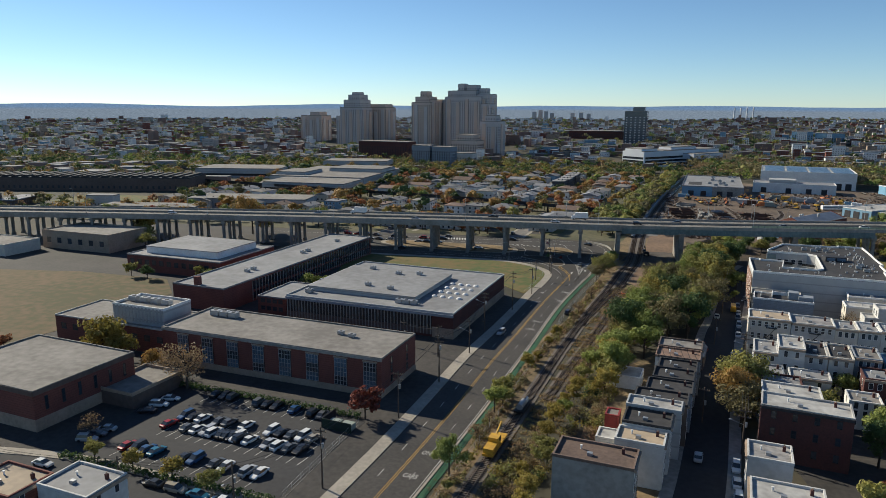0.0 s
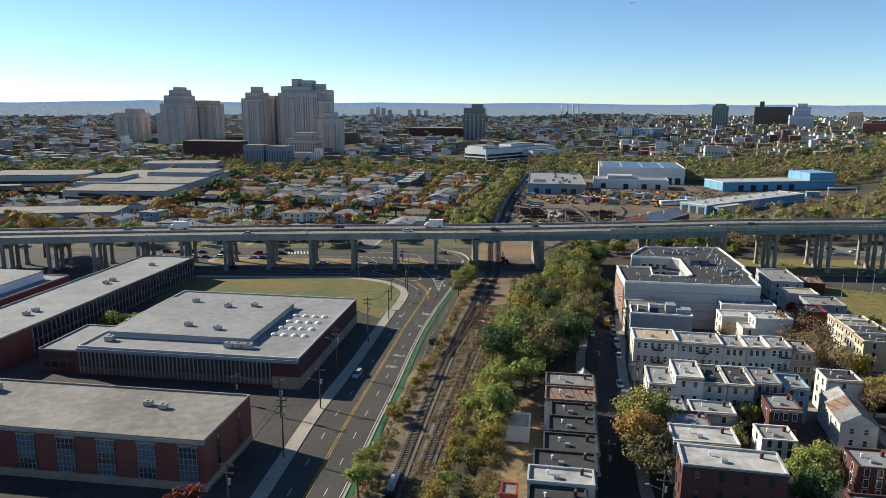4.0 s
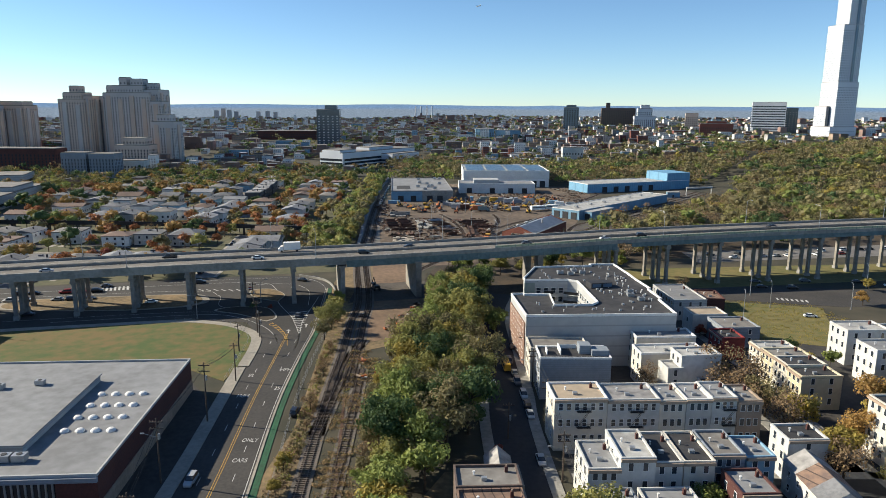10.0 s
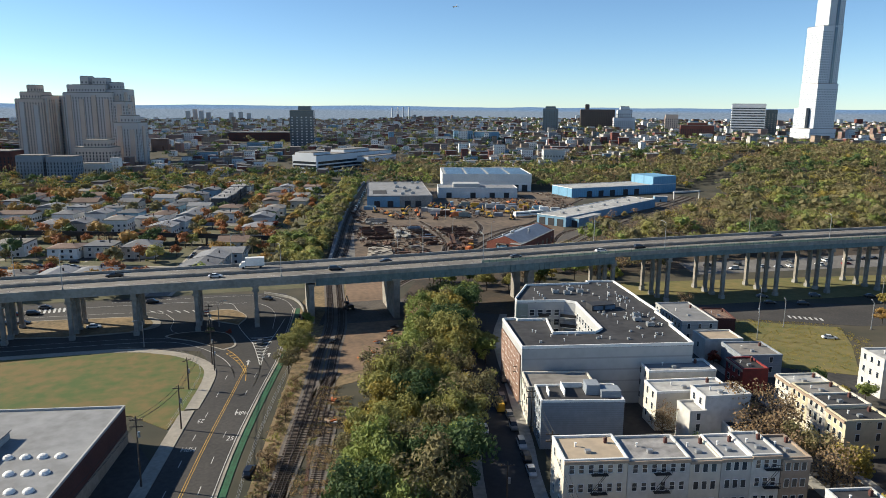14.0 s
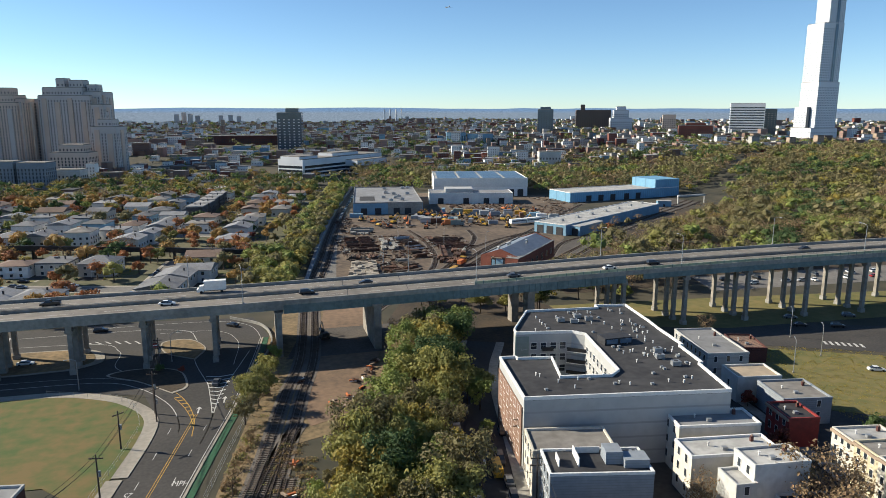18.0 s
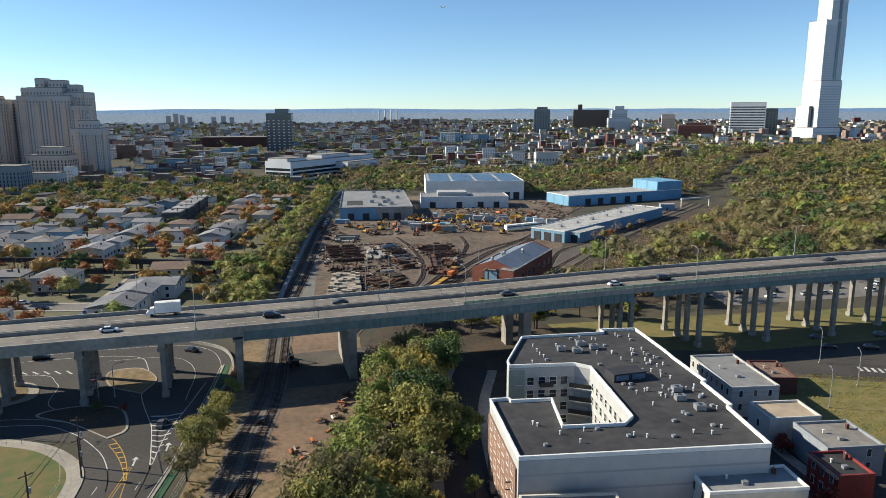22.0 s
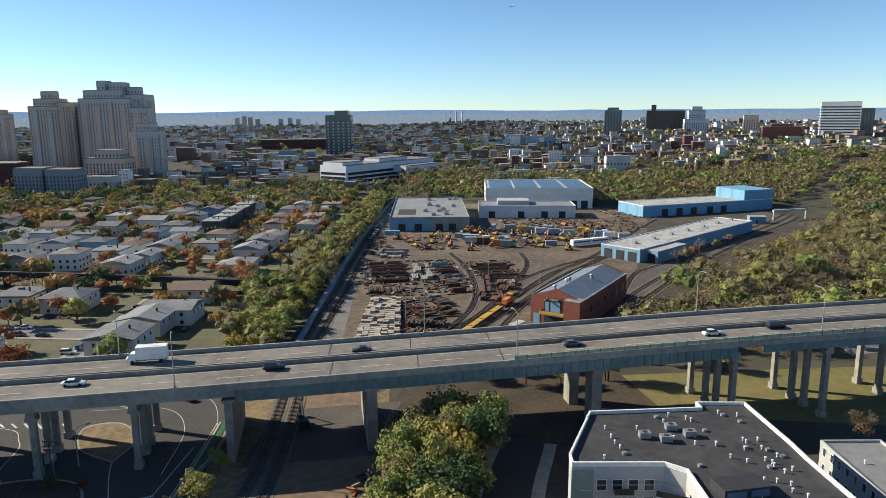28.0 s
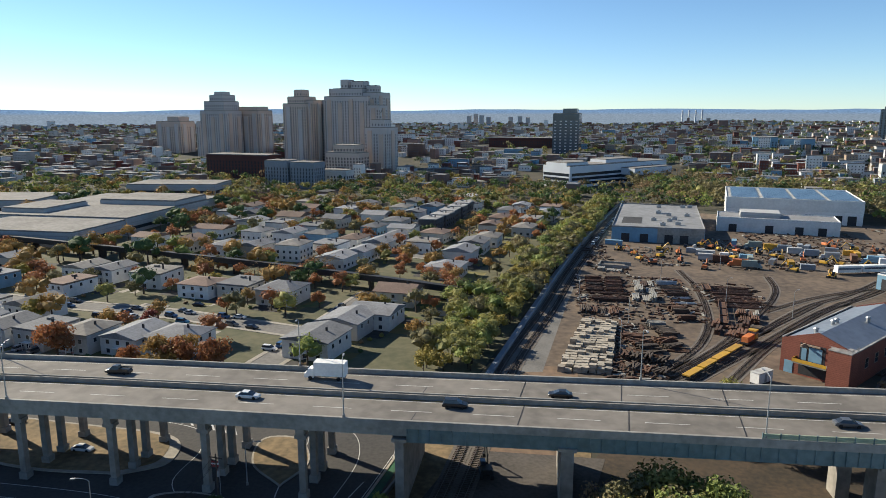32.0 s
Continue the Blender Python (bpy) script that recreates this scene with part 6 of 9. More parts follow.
FAR_ROWS = [(-147, 564, 15), (-152, 606, 20), (-120, 557, 14), (-106, 557, 12), (-84, 551, 13), (-70, 566, 15), (-58, 536, 14), (-50, 551, 10), (-46, 574, 13), (-42, 597, 12), (-5, 524, 15), (-2, 555, 14), (2, 580, 13), (8, 600, 12)]
DEEP_ROWS = [(-30, 640, 11), (-26, 659, 11), (-24, 678, 11), (-21, 698, 11), (-19, 717, 11), (-140, 632, 15), (-122, 655, 17), (-126, 699, 17), (-129, 750, 15), (-70, 667, 16), (-43, 620, 15), (-61, 704, 13), (-60, 740, 13), (-98, 620, 14), (-92, 650, 14), (-96, 690, 14), (-92, 722, 14), (6, 640, 12), (10, 670, 12), (14, 700, 13)]
OCC = []
for rows in (NEAR_ROWS, FAR_ROWS, DEEP_ROWS):
    for x, yf, w in rows:
        d = rnd.uniform(13, 16.5)
        y = yf + d / 2 - 1
        dark = rows is DEEP_ROWS and -32 < x < -18
        white = (x, yf) in ((-84, 551), (-96, 481), (-72, 418))
        brown = (x, yf) in ((-17, 480), (-152, 606), (-96, 481))
        OCC.append((x, y))
        wl = charcoal if dark else house_white if white else rnd.choice((siding_house, house_white, house_white, stucco_cream, house_white, siding_house))
        rf = roof_silver if dark else shingle_brown if brown else rnd.choice((shingle, shingle, shingle, roof_grey, shingle_brown))
        lab = "charcoal flat-roofed townhouse with pale parapet" if dark else "white house with hipped grey roof" if white else "two-storey house with brown shingle roof" if brown else "two-storey pale house with shallow grey roof"
        suburb_house((x, y), w, d, -10 + rnd.uniform(-3, 3), 8.2 if dark or (x, yf) == (-84, 551) else rnd.choice((5.6, 6.0, 6.4)), wl, rf, lab, "flat" if dark else "hip" if white else rnd.choice(("gable", "gable", "gable", "hip", "flat")))
for row in range(11):
    for colm in range(17):
        u, v = -330 + colm * 20 + 4 * (row % 2), 430 + row * 31
        x = u + (v - 425) * 0.2 + 10 + rnd.uniform(-2, 2)
        y = v - u * 0.19 - 12 + rnd.uniform(-4, 4)
        wallx = 22 + (y - 420) * 0.19
        ely = 543 - (x + 166) * 0.3
        if not (-330 < x < wallx - 28) or y < 412 or y > 750 or abs(y - ely) < 17 or any(math.hypot(x - a, y - b) < 17.5 for a, b in OCC) or (x > -105 and y < 540):
            continue
        if x < -175 and 560 < y < 770 or rnd.random() < (0.3 if y < 540 else 0.12):
            continue
        OCC.append((x, y))
        suburb_house((x, y), rnd.uniform(11, 14.5), rnd.uniform(13, 17), -12 + rnd.uniform(-4, 4), rnd.choice((5.6, 5.8, 6.2)), rnd.choice((siding_house, house_white, house_white, stucco_cream, siding_blue, house_white)),
                     rnd.choice((shingle, shingle, roof_grey, shingle_brown, shingle)), "two-storey suburban house with shallow roof", rnd.choice(("gable", "gable", "hip", "flat")))
SROADS = [smooth_line([(-330, 494), (-200, 475), (-133, 465), (-97, 460), (-70, 453), (-37, 444)]), smooth_line([(-122, 395), (-112, 440), (-106, 470)]), smooth_line([(-45, 398), (-38, 440), (-30, 500)]),
          smooth_line([(-130, 560), (-110, 650), (-95, 740)]), smooth_line([(-60, 545), (-44, 650), (-32, 740)]), smooth_line([(-330, 640), (-200, 610), (-60, 580), (0, 565)])]
for ln in SROADS:
    thing("residential_street", "grey asphalt residential street", "street", kind="structure", data=band(Mesh(), ln, -4.5, 4.5, 0.05 + 0.006 * SROADS.index(ln), thick=0.2).data("residential_street", street_m))
sheet("suburb_ground", [(-335, 398), (16, 398), (24, 440), (42, 540), (60, 640), (78, 752), (-335, 752)], 0.01, garden_m, "worn yards and verges among the houses", "ground")
gr = random.Random(29)
plots = {"front_lawn": (Mesh(), grass, "small lawns beside the suburban houses"), "dry_yard": (Mesh(), grass_dry, "bare dry yards between the suburban houses"), "driveway": (Mesh(), concrete_pale, "concrete driveways and paths of the houses"), "paved_yard": (Mesh(), lot_m, "dark paved yards behind the houses")}
keys = sorted(plots)
for x, y in OCC:
    for k in range(6 if y < 600 else 4):
        key = gr.choice(keys)
        a = gr.uniform(0, 6.28)
        px, py = x + math.cos(a) * gr.uniform(9, 14), y + math.sin(a) * gr.uniform(9, 14)
        w, d = (gr.uniform(1.2, 2.2), gr.uniform(4, 7)) if key == "driveway" else (gr.uniform(2.5, 6), gr.uniform(3, 7))
        plots[key][0].box(-w, -d, -0.2, w, d, 0.015 + 0.008 * keys.index(key) + 0.0004 * (len(plots[key][0].f) % 20), m=pose(px, py, gz(px, py), 0, 0, -10))
for key in keys:
    ms, mt_, lab = plots[key]
    thing(key, lab, "yards", kind="stuff", data=ms.data(key, mt_))
for ln in SROADS:
    for side in (-1, 1):
        thing("sidewalk", "pale concrete sidewalk of a residential street", "sidewalk", kind="structure", data=band(Mesh(), ln, 5.0 * side - 0.8, 5.0 * side + 0.8, 0.14 + 0.004 * SROADS.index(ln), thick=0.3).data("sidewalk", concrete_pale))
sheet("back_lawn", [(0, 470), (14, 470), (16, 486), (2, 488)], 0.06, grass, "bright green back lawn with a board fence", "lawn")
thing("board_fence", "pale board fence round the lawn", "fence", data=Mesh().box(-1, 469.6, 0, 15, 469.8, 2).box(1, 488.2, 0, 17, 488.4, 2.2).data("board_fence", siding_pale))

# ---- the wide city plain ----
rnd = random.Random(23)
CLEAR = [(-186, 1050, 70), (-251, 1055, 40), (-384, 1118, 60), (-284, 955, 45), (-199, 880, 40), (67, 1180, 40), (6, 1256, 60), (101, 960, 82), (-252, 652, 95), (-370, 700, 70), (-274, 800, 55), (704, 1134, 40), (884, 1094, 60), (859, 1207, 50)]


def free(x, y, r=0):
    if y < 760 and x > -340 and x < 420:
        return False
    if x > 150 and y < 760 + 0.25 * (x - 150):
        return False
    return all(math.hypot(x - a, y - b) > c + r for a, b, c in CLEAR)


walls = (far_pale, far_brick, far_pale, far_brick, siding_house, stucco_grey, brown_wall, far_brick)
roofs = (far_roof, far_roof, roof_black, far_roof, shingle, roof_grey)
count = 0
while count < 150:
    y = rnd.uniform(770, 1500)
    x = rnd.uniform(-0.95 * y, 1.05 * y)
    if not free(x, y, 12) or noise.noise((x / 160, y / 160, 3)) < -0.28:
        continue
    w, d, h = rnd.choice((rnd.uniform(8, 14), rnd.uniform(8, 16), rnd.uniform(12, 28))), rnd.uniform(8, 15), rnd.choice((6, 7, 8, 9, 10, 11, 13))
    if rnd.random() < 0.04:
        h += 9
    ob = thing("city_building", "plain flat-roofed city building", "building", "city buildings", loc=(x, y, gz(x, y)), rz=-14 + rnd.choice((0, 0, 90)) + rnd.uniform(-4, 4))
    part("wall", Mesh().prism(rect(w, d), -3, h, top=False), rnd.choice(walls), ob)
    part("roof", Mesh().prism(rect(w + 0.4, d + 0.4), h - 0.4, h + 0.2), rnd.choice(roofs), ob)
    bands(ob, w, d, 1.5, h - 1.4, 3.2, 1.5, tower_glass, 0.1, "glazing", 2.6)
    count += 1
while count < 200:
    x, y = rnd.uniform(-780, -335), rnd.uniform(430, 770)
    if not free(x, y, 8) or x < -1.05 * y or (-540 < x < -320 and 455 < y < 600):
        continue
    w, d, h = rnd.uniform(10, 34), rnd.uniform(9, 18), rnd.choice((5, 6, 7, 8, 9))
    ob = thing("city_building", "low flat-roofed building near the factory", "building", "city buildings", loc=(x, y, gz(x, y)), rz=8 + rnd.choice((0, 0, 90)))
    part("wall", Mesh().prism(rect(w, d), -3, h, top=False), rnd.choice(walls), ob)
    part("roof", Mesh().prism(rect(w + 0.4, d + 0.4), h - 0.4, h + 0.2), rnd.choice(roofs), ob)
    bands(ob, w, d, 1.5, h - 1.4, 3.2, 1.5, tower_glass, 0.1, "glazing", 2.6)
    count += 1
for mt_w, mt_r, seed in ((far_pale, far_roof, 1), (far_brick, far_roof, 2), (house_white, far_roof, 3), (brick_red, shingle, 4), (stone_band, roof_black, 5), (far_brick, roof_grey, 6), (siding_blue, far_roof, 7), (house_white, shingle, 8)):
    rr, ms, rf, win = random.Random(100 + seed), Mesh(), Mesh(), Mesh()
    for k in range(1150 if seed != 7 else 300):
        y = 900 + 1700 * rr.random() ** 1.25
        x = rr.uniform(-1.1 * y, 1.12 * y)
        if not free(x, y, 14) or math.hypot(x, y) > 2650:
            continue
        w, d, h = rr.uniform(6, 13) if rr.random() < 0.8 else rr.uniform(12, 26), rr.uniform(7, 13), rr.choice((5, 6, 7, 8, 9, 11)) + (rr.uniform(4, 12) if rr.random() < 0.03 else 0)
        m_ = pose(x, y, gz(x, y), 0, 0, -14 + rr.uniform(-5, 5))
        ms.box(-w / 2, -d / 2, -3, w / 2, d / 2, h, m=m_)
        rf.box(-w / 2 - 0.2, -d / 2 - 0.2, h, w / 2 + 0.2, d / 2 + 0.2, h + 0.5, m=m_)
        if y < 1600:
            for z in range(2, int(h) - 1, 3):
                for q in range(max(1, int(w / 2.6))):
                    u = -w / 2 + (q + 0.5) * w / max(1, int(w / 2.6))
                    win.face([m_ @ Vector(p) for p in ((u - 0.5, -d / 2 - 0.12, z), (u + 0.5, -d / 2 - 0.12, z), (u + 0.5, -d / 2 - 0.12, z + 1.4), (u - 0.5, -d / 2 - 0.12, z + 1.4))])
    ct = thing("distant_buildings", "countless low buildings of the far city", "buildings", kind="stuff", data=ms.data("distant_buildings", mt_w))
    part("roof", rf, mt_r, ct)
    part("glazing", win, tower_glass, ct)
# the plain and blue ridge far behind everything, haze painted as glowing colour
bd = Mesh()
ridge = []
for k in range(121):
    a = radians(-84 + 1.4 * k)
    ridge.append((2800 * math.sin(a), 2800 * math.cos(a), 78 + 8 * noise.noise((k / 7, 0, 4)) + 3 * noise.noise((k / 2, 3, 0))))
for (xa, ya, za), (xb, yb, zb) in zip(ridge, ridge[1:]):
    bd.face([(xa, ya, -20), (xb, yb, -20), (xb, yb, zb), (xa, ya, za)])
# emission in place of haze: greyer low down, bluer above, streaked by noise
haze = bpy.data.materials.new("painted_blue_haze")
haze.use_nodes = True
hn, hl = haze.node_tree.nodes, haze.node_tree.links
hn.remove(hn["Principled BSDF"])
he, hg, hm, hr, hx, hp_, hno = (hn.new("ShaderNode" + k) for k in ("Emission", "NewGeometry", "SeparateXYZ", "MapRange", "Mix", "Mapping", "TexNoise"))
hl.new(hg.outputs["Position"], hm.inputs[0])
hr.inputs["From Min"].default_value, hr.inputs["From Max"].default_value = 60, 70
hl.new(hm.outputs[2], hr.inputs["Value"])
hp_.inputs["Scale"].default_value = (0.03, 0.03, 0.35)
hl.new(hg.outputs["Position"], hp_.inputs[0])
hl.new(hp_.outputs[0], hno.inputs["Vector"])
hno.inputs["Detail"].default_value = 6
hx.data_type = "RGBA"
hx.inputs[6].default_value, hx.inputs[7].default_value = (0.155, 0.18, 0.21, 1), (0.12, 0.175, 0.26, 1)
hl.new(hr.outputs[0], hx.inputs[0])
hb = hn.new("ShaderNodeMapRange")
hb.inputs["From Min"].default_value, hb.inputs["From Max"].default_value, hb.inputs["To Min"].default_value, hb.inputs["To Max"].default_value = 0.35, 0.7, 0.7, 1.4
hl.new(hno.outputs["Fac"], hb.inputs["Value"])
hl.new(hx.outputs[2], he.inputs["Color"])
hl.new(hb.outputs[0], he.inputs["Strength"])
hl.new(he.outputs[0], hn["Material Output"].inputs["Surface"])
thing("backdrop", "plain and wooded ridge on the horizon in painted blue haze", "hills", kind="structure", data=bd.data("backdrop", haze))
# slim stacks and far towers on the horizon
for k, (x, y, h) in enumerate(((470, 2560, 44), (490, 2560, 44), (510, 2560, 44), (530, 2560, 44), (-600, 2400, 30), (-200, 2500, 34), (-180, 2520, 40), (-160, 2500, 36), (-140, 2530, 30), (-70, 2560, 30), (-40, 2560, 32), (-14, 2560, 28))):
    ob = thing("far_tower", "hazy tower on the horizon", "tower", "towers on the horizon", loc=(x, y, gz(x, y) - 2))
    if k < 4:
        part("stack", Mesh().tube((0, 0, 0), (0, 0, h), 3, 2.4, 8), tower_white, ob)
    else:
        part("wall", Mesh().box(-7, -6, 0, 7, 6, h), tower_grey, ob)

# ---- trees ----
def leafy(ms, c, r, n, size, rr, squash=0.8, wild=0.5, fill=0.4):
    for _ in range(n):
        d = Vector((rr.gauss(0, 1), rr.gauss(0, 1), rr.gauss(0, 1))).normalized() * (rr.random() ** fill)
        p = Vector(c) + Vector((d.x * r, d.y * r, d.z * r * squash))
        nrm = (d + Vector((rr.uniform(-wild, wild), rr.uniform(-wild, wild), rr.uniform(-0.2, 0.2 + 0.8 * wild)))).normalized()
        u = nrm.orthogonal().normalized()
        a = rr.uniform(0, 6.28)
        v = nrm.cross(u)
        u, v = u * math.cos(a) + v * math.sin(a), v * math.cos(a) - u * math.sin(a)
        s = size * rr.uniform(0.6, 1.35)
        b = nrm * s * 0.18
        k = len(ms.v)
        ms.v += [tuple(p - u * s * 0.6), tuple(p - v * s * 0.42 + b), tuple(p + u * s * 0.6), tuple(p + v * s * 0.42 + b)]
        ms.f.append((k, k + 1, k + 2, k + 3))
        ms.m.append(0)


G = (1 + 5 ** 0.5) / 2
ICO = [Vector(v).normalized() for v in ((-1, G, 0), (1, G, 0), (-1, -G, 0), (1, -G, 0), (0, -1, G), (0, 1, G), (0, -1, -G), (0, 1, -G), (G, 0, -1), (G, 0, 1), (-G, 0, -1), (-G, 0, 1))]
ICO_F = [(i, j, k) for i in range(12) for j in range(i + 1, 12) for k in range(j + 1, 12) if max((ICO[i] - ICO[j]).length, (ICO[j] - ICO[k]).length, (ICO[i] - ICO[k]).length) < 1.06]
ICO_F = [f if (ICO[f[1]] - ICO[f[0]]).cross(ICO[f[2]] - ICO[f[0]]).dot(ICO[f[0]]) > 0 else (f[0], f[2], f[1]) for f in ICO_F]


def clump(ms, c, r, rr):
    """A ragged tuft of foliage."""
    k, tilt = len(ms.v), rr.uniform(0, 6.28)
    ca, sa = math.cos(tilt), math.sin(tilt)
    for v in ICO:
        q = r * rr.uniform(0.62, 1.25)
        ms.v.append((c[0] + (v.x * ca - v.y * sa) * q, c[1] + (v.x * sa + v.y * ca) * q, c[2] + v.z * q * 0.8))
    ms.f += [(k + a, k + b, k + d) for a, b, d in ICO_F]
    ms.m += [0] * len(ICO_F)




def tree_data(kind, h, spread, leaves, size, seed, bare=False):
    """Tapered trunk, limbs and a crown of leaf clumps at the limbs' ends."""
    rr = random.Random(seed)
    tr, cr = Mesh(), Mesh()
    tr.tube((0, 0, -0.5), (0, 0, h * 0.32), h * 0.03, h * 0.022, 7, caps=False)
    tr.tube((0, 0, h * 0.32), (rr.uniform(-0.3, 0.3), rr.uniform(-0.3, 0.3), h * 0.78), h * 0.022, h * 0.008, 6, caps=False)
    tips = [(0, 0, h * 0.84)]
    nl = 9 if not bare else 13
    for k in range(nl):
        a, z = k * 2.4 + rr.uniform(-0.4, 0.4), h * rr.uniform(0.25, 0.62)
        rad = spread * rr.uniform(0.45, 0.95)
        e = Vector((math.cos(a) * rad, math.sin(a) * rad, z + h * rr.uniform(0.08, 0.3)))
        tr.tube((0, 0, z), e, h * 0.013, h * 0.004, 5, caps=False)
        tips.append(tuple(e))
        for j in range(5 if bare else 2):
            q = Vector((0, 0, z)).lerp(e, rr.uniform(0.4, 0.9))
            t = q + Vector((rr.uniform(-1, 1), rr.uniform(-1, 1), rr.uniform(0.2, 1.1))) * spread * 0.33
            tr.tube(q, t, h * 0.006, h * 0.002, 4, caps=False)
            tips.append(tuple(t))
    per = max(1, leaves // len(tips))
    for t in tips:
        leafy(cr, t, spread * rr.uniform(0.26, 0.46), int(per * rr.uniform(0.6, 1.4)), size, rr)
    return tr.data("trunk", bark), cr.data("crown", LEAF[kind])


TREES = {}
for k, (key, kind, h, sp, lv, sz) in enumerate((
        ("g1", "green", 10, 4.6, 2990, 0.46), ("g2", "green", 8, 3.6, 1500, 0.55), ("o1", "olive", 10, 4.9, 2990, 0.46), ("o2", "olive", 7.5, 3.5, 1300, 0.55), ("d1", "dark", 11, 4.8, 2990, 0.46), ("d2", "dark", 8, 3.7, 1300, 0.58), ("w1", "drab", 10.5, 5.0, 2730, 0.46), ("w2", "drab", 8, 3.8, 1300, 0.55),
        ("y1", "yellow", 8, 3.5, 1500, 0.55), ("y2", "yellow", 6, 2.7, 1000, 0.5), ("a1", "gold", 10, 4.8, 2340, 0.46), ("a2", "gold", 7, 3.1, 1200, 0.52), ("r1", "rust", 7, 3.2, 1200, 0.52), ("r2", "red", 5.5, 2.6, 1000, 0.5),
        ("b1", "brown", 9, 4.0, 1000, 0.36), ("b2", "brown", 7, 3.2, 420, 0.42))):
    TREES[key] = (tree_data(kind, h, sp, lv, sz, 40 + k, kind == "brown"), kind, h)


def leaf_cloud(ms, c, r, hgt, n, size, g):
    """n leaf sprays over an uneven dome made of a few overlapping lobes."""
    k = 7
    ang = np.arange(k) * 2.4 + g.uniform(0, 6.28)
    rad = r * np.where(np.arange(k) == 0, 0.0, g.uniform(0.38, 0.72, k))
    lob = np.stack([rad * np.cos(ang), rad * np.sin(ang), hgt * np.where(np.arange(k) == 0, 0.62, g.uniform(0.3, 0.6, k))], 1)
    lr = r * g.uniform(0.36, 0.58, k)
    i = g.integers(0, k, n)
    d = g.normal(size=(n, 3))
    d[:, 2] = np.where(d[:, 2] < -0.4, -d[:, 2], d[:, 2])
    d /= np.linalg.norm(d, axis=1)[:, None]
    p = lob[i] + d * (lr[i] * g.uniform(0.72, 1.08, n))[:, None] * np.array([1, 1, 0.85]) + np.array(c)
    nn = d + g.normal(size=(n, 3)) * 0.33
    nn /= np.linalg.norm(nn, axis=1)[:, None]
    u = np.cross(nn, g.normal(size=(n, 3)))
    u /= np.linalg.norm(u, axis=1)[:, None]
    v = np.cross(nn, u)
    s_ = (size * g.uniform(0.55, 1.3, n))[:, None]
    q = np.stack([p - u * s_ * 0.6, p - v * s_ * 0.42 + nn * s_ * 0.15, p + u * s_ * 0.6, p + v * s_ * 0.42 + nn * s_ * 0.15], 1).reshape(-1, 3)
    k0 = len(ms.v)
    ms.v += q.tolist()
    ms.f += [(k0 + 4 * j, k0 + 4 * j + 1, k0 + 4 * j + 2, k0 + 4 * j + 3) for j in range(n)]
    ms.m += [0] * n
    return lob, lr


FAR_CROWNS, FAR_TRUNKS = {k: Mesh() for k in LEAF}, Mesh()


def tree(key, x, y, s=1.0, group="trees", z=None):
    """A tree; those far beyond the viaduct join one mass a colour."""
    (tr, cr), kind, h = TREES[key]
    rr = random.Random(int(x * 71 + y * 131))
    if y > 412:
        zz = gz(x, y)
        FAR_TRUNKS.tube((x, y, zz - 0.5), (x, y, zz + h * s * 0.5), h * s * 0.03, h * s * 0.012, 5, caps=False)
        g = np.random.default_rng(int(abs(x) * 71 + y * 131))
        r_, near = h * s * 0.4, y < 560
        lob, lr = leaf_cloud(FAR_CROWNS[kind], (x, y, zz + h * s * 0.1), r_, h * s * 0.82, (330 if near else 200) // (2 if kind == "brown" else 1), 0.52 if near else 0.72, g)
        if kind != "brown":
            for (lx, ly, lz), l_ in zip(lob, lr):
                clump(FAR_CROWNS[kind], (x + lx, y + ly, zz + h * s * 0.1 + lz), l_ * 0.74, rr)
        return None
    ob = thing("tree", LEAF_LABEL[kind] + (" leafy tree with an uneven crown" if kind != "brown" else " nearly bare tree with fine twigs"), "tree", group, loc=(x, y, gz(x, y) if z is None else z), rz=rr.uniform(0, 360))
    ob.scale = (s * rr.uniform(0.9, 1.12), s * rr.uniform(0.9, 1.12), s * rr.uniform(0.9, 1.15))
    part("trunk", tr, None, ob)
    part("crown", cr, None, ob)
    return ob


def lerp_line(pts, y):
    for (x0, y0), (x1, y1) in zip(pts, pts[1:]):
        if y0 <= y <= y1:
            return x0 + (x1 - x0) * (y - y0) / (y1 - y0)
    return pts[-1][0]


# belt between the railway and the street
rnd = random.Random(3)
BL = [(-17, 110), (-12, 150), (-5, 182), (3, 222), (13, 262), (22, 288), (30, 305), (44, 325), (47, 345)]
BR = [(-14, 110), (-7, 150), (2, 178), (16, 205), (33, 228), (42, 262), (50, 290), (56, 318), (66, 345)]
y = 112.0
while y < 343:
    x0, x1 = lerp_line(BL, y), lerp_line(BR, y)
    x = x0 + rnd.uniform(0.5, 2)
    while x < x1:
        edge = (x - x0) < 6
        if y < 205 and x > x0 + 9:
            break
        key = rnd.choice(("y1", "w2", "o2", "g2", "w2", "b2")) if edge else rnd.choice(("g1", "o1", "g2", "o1", "g1", "y1", "o1", "w1", "d1", "g1", "o1", "y1"))
        if y < 190:
            key = rnd.choice(("y2", "y1", "o2", "o2", "y1", "g2"))
        s = (rnd.uniform(0.55, 0.8) if edge else rnd.uniform(0.85, 1.4)) * (0.95 if y < 190 else 1.0)
        tree(key, x + rnd.uniform(-1, 1), y + rnd.uniform(-2, 2), s, "trees beside the railway")
        x += rnd.uniform(5.0, 8.0)
    y += rnd.uniform(5.2, 6.8)
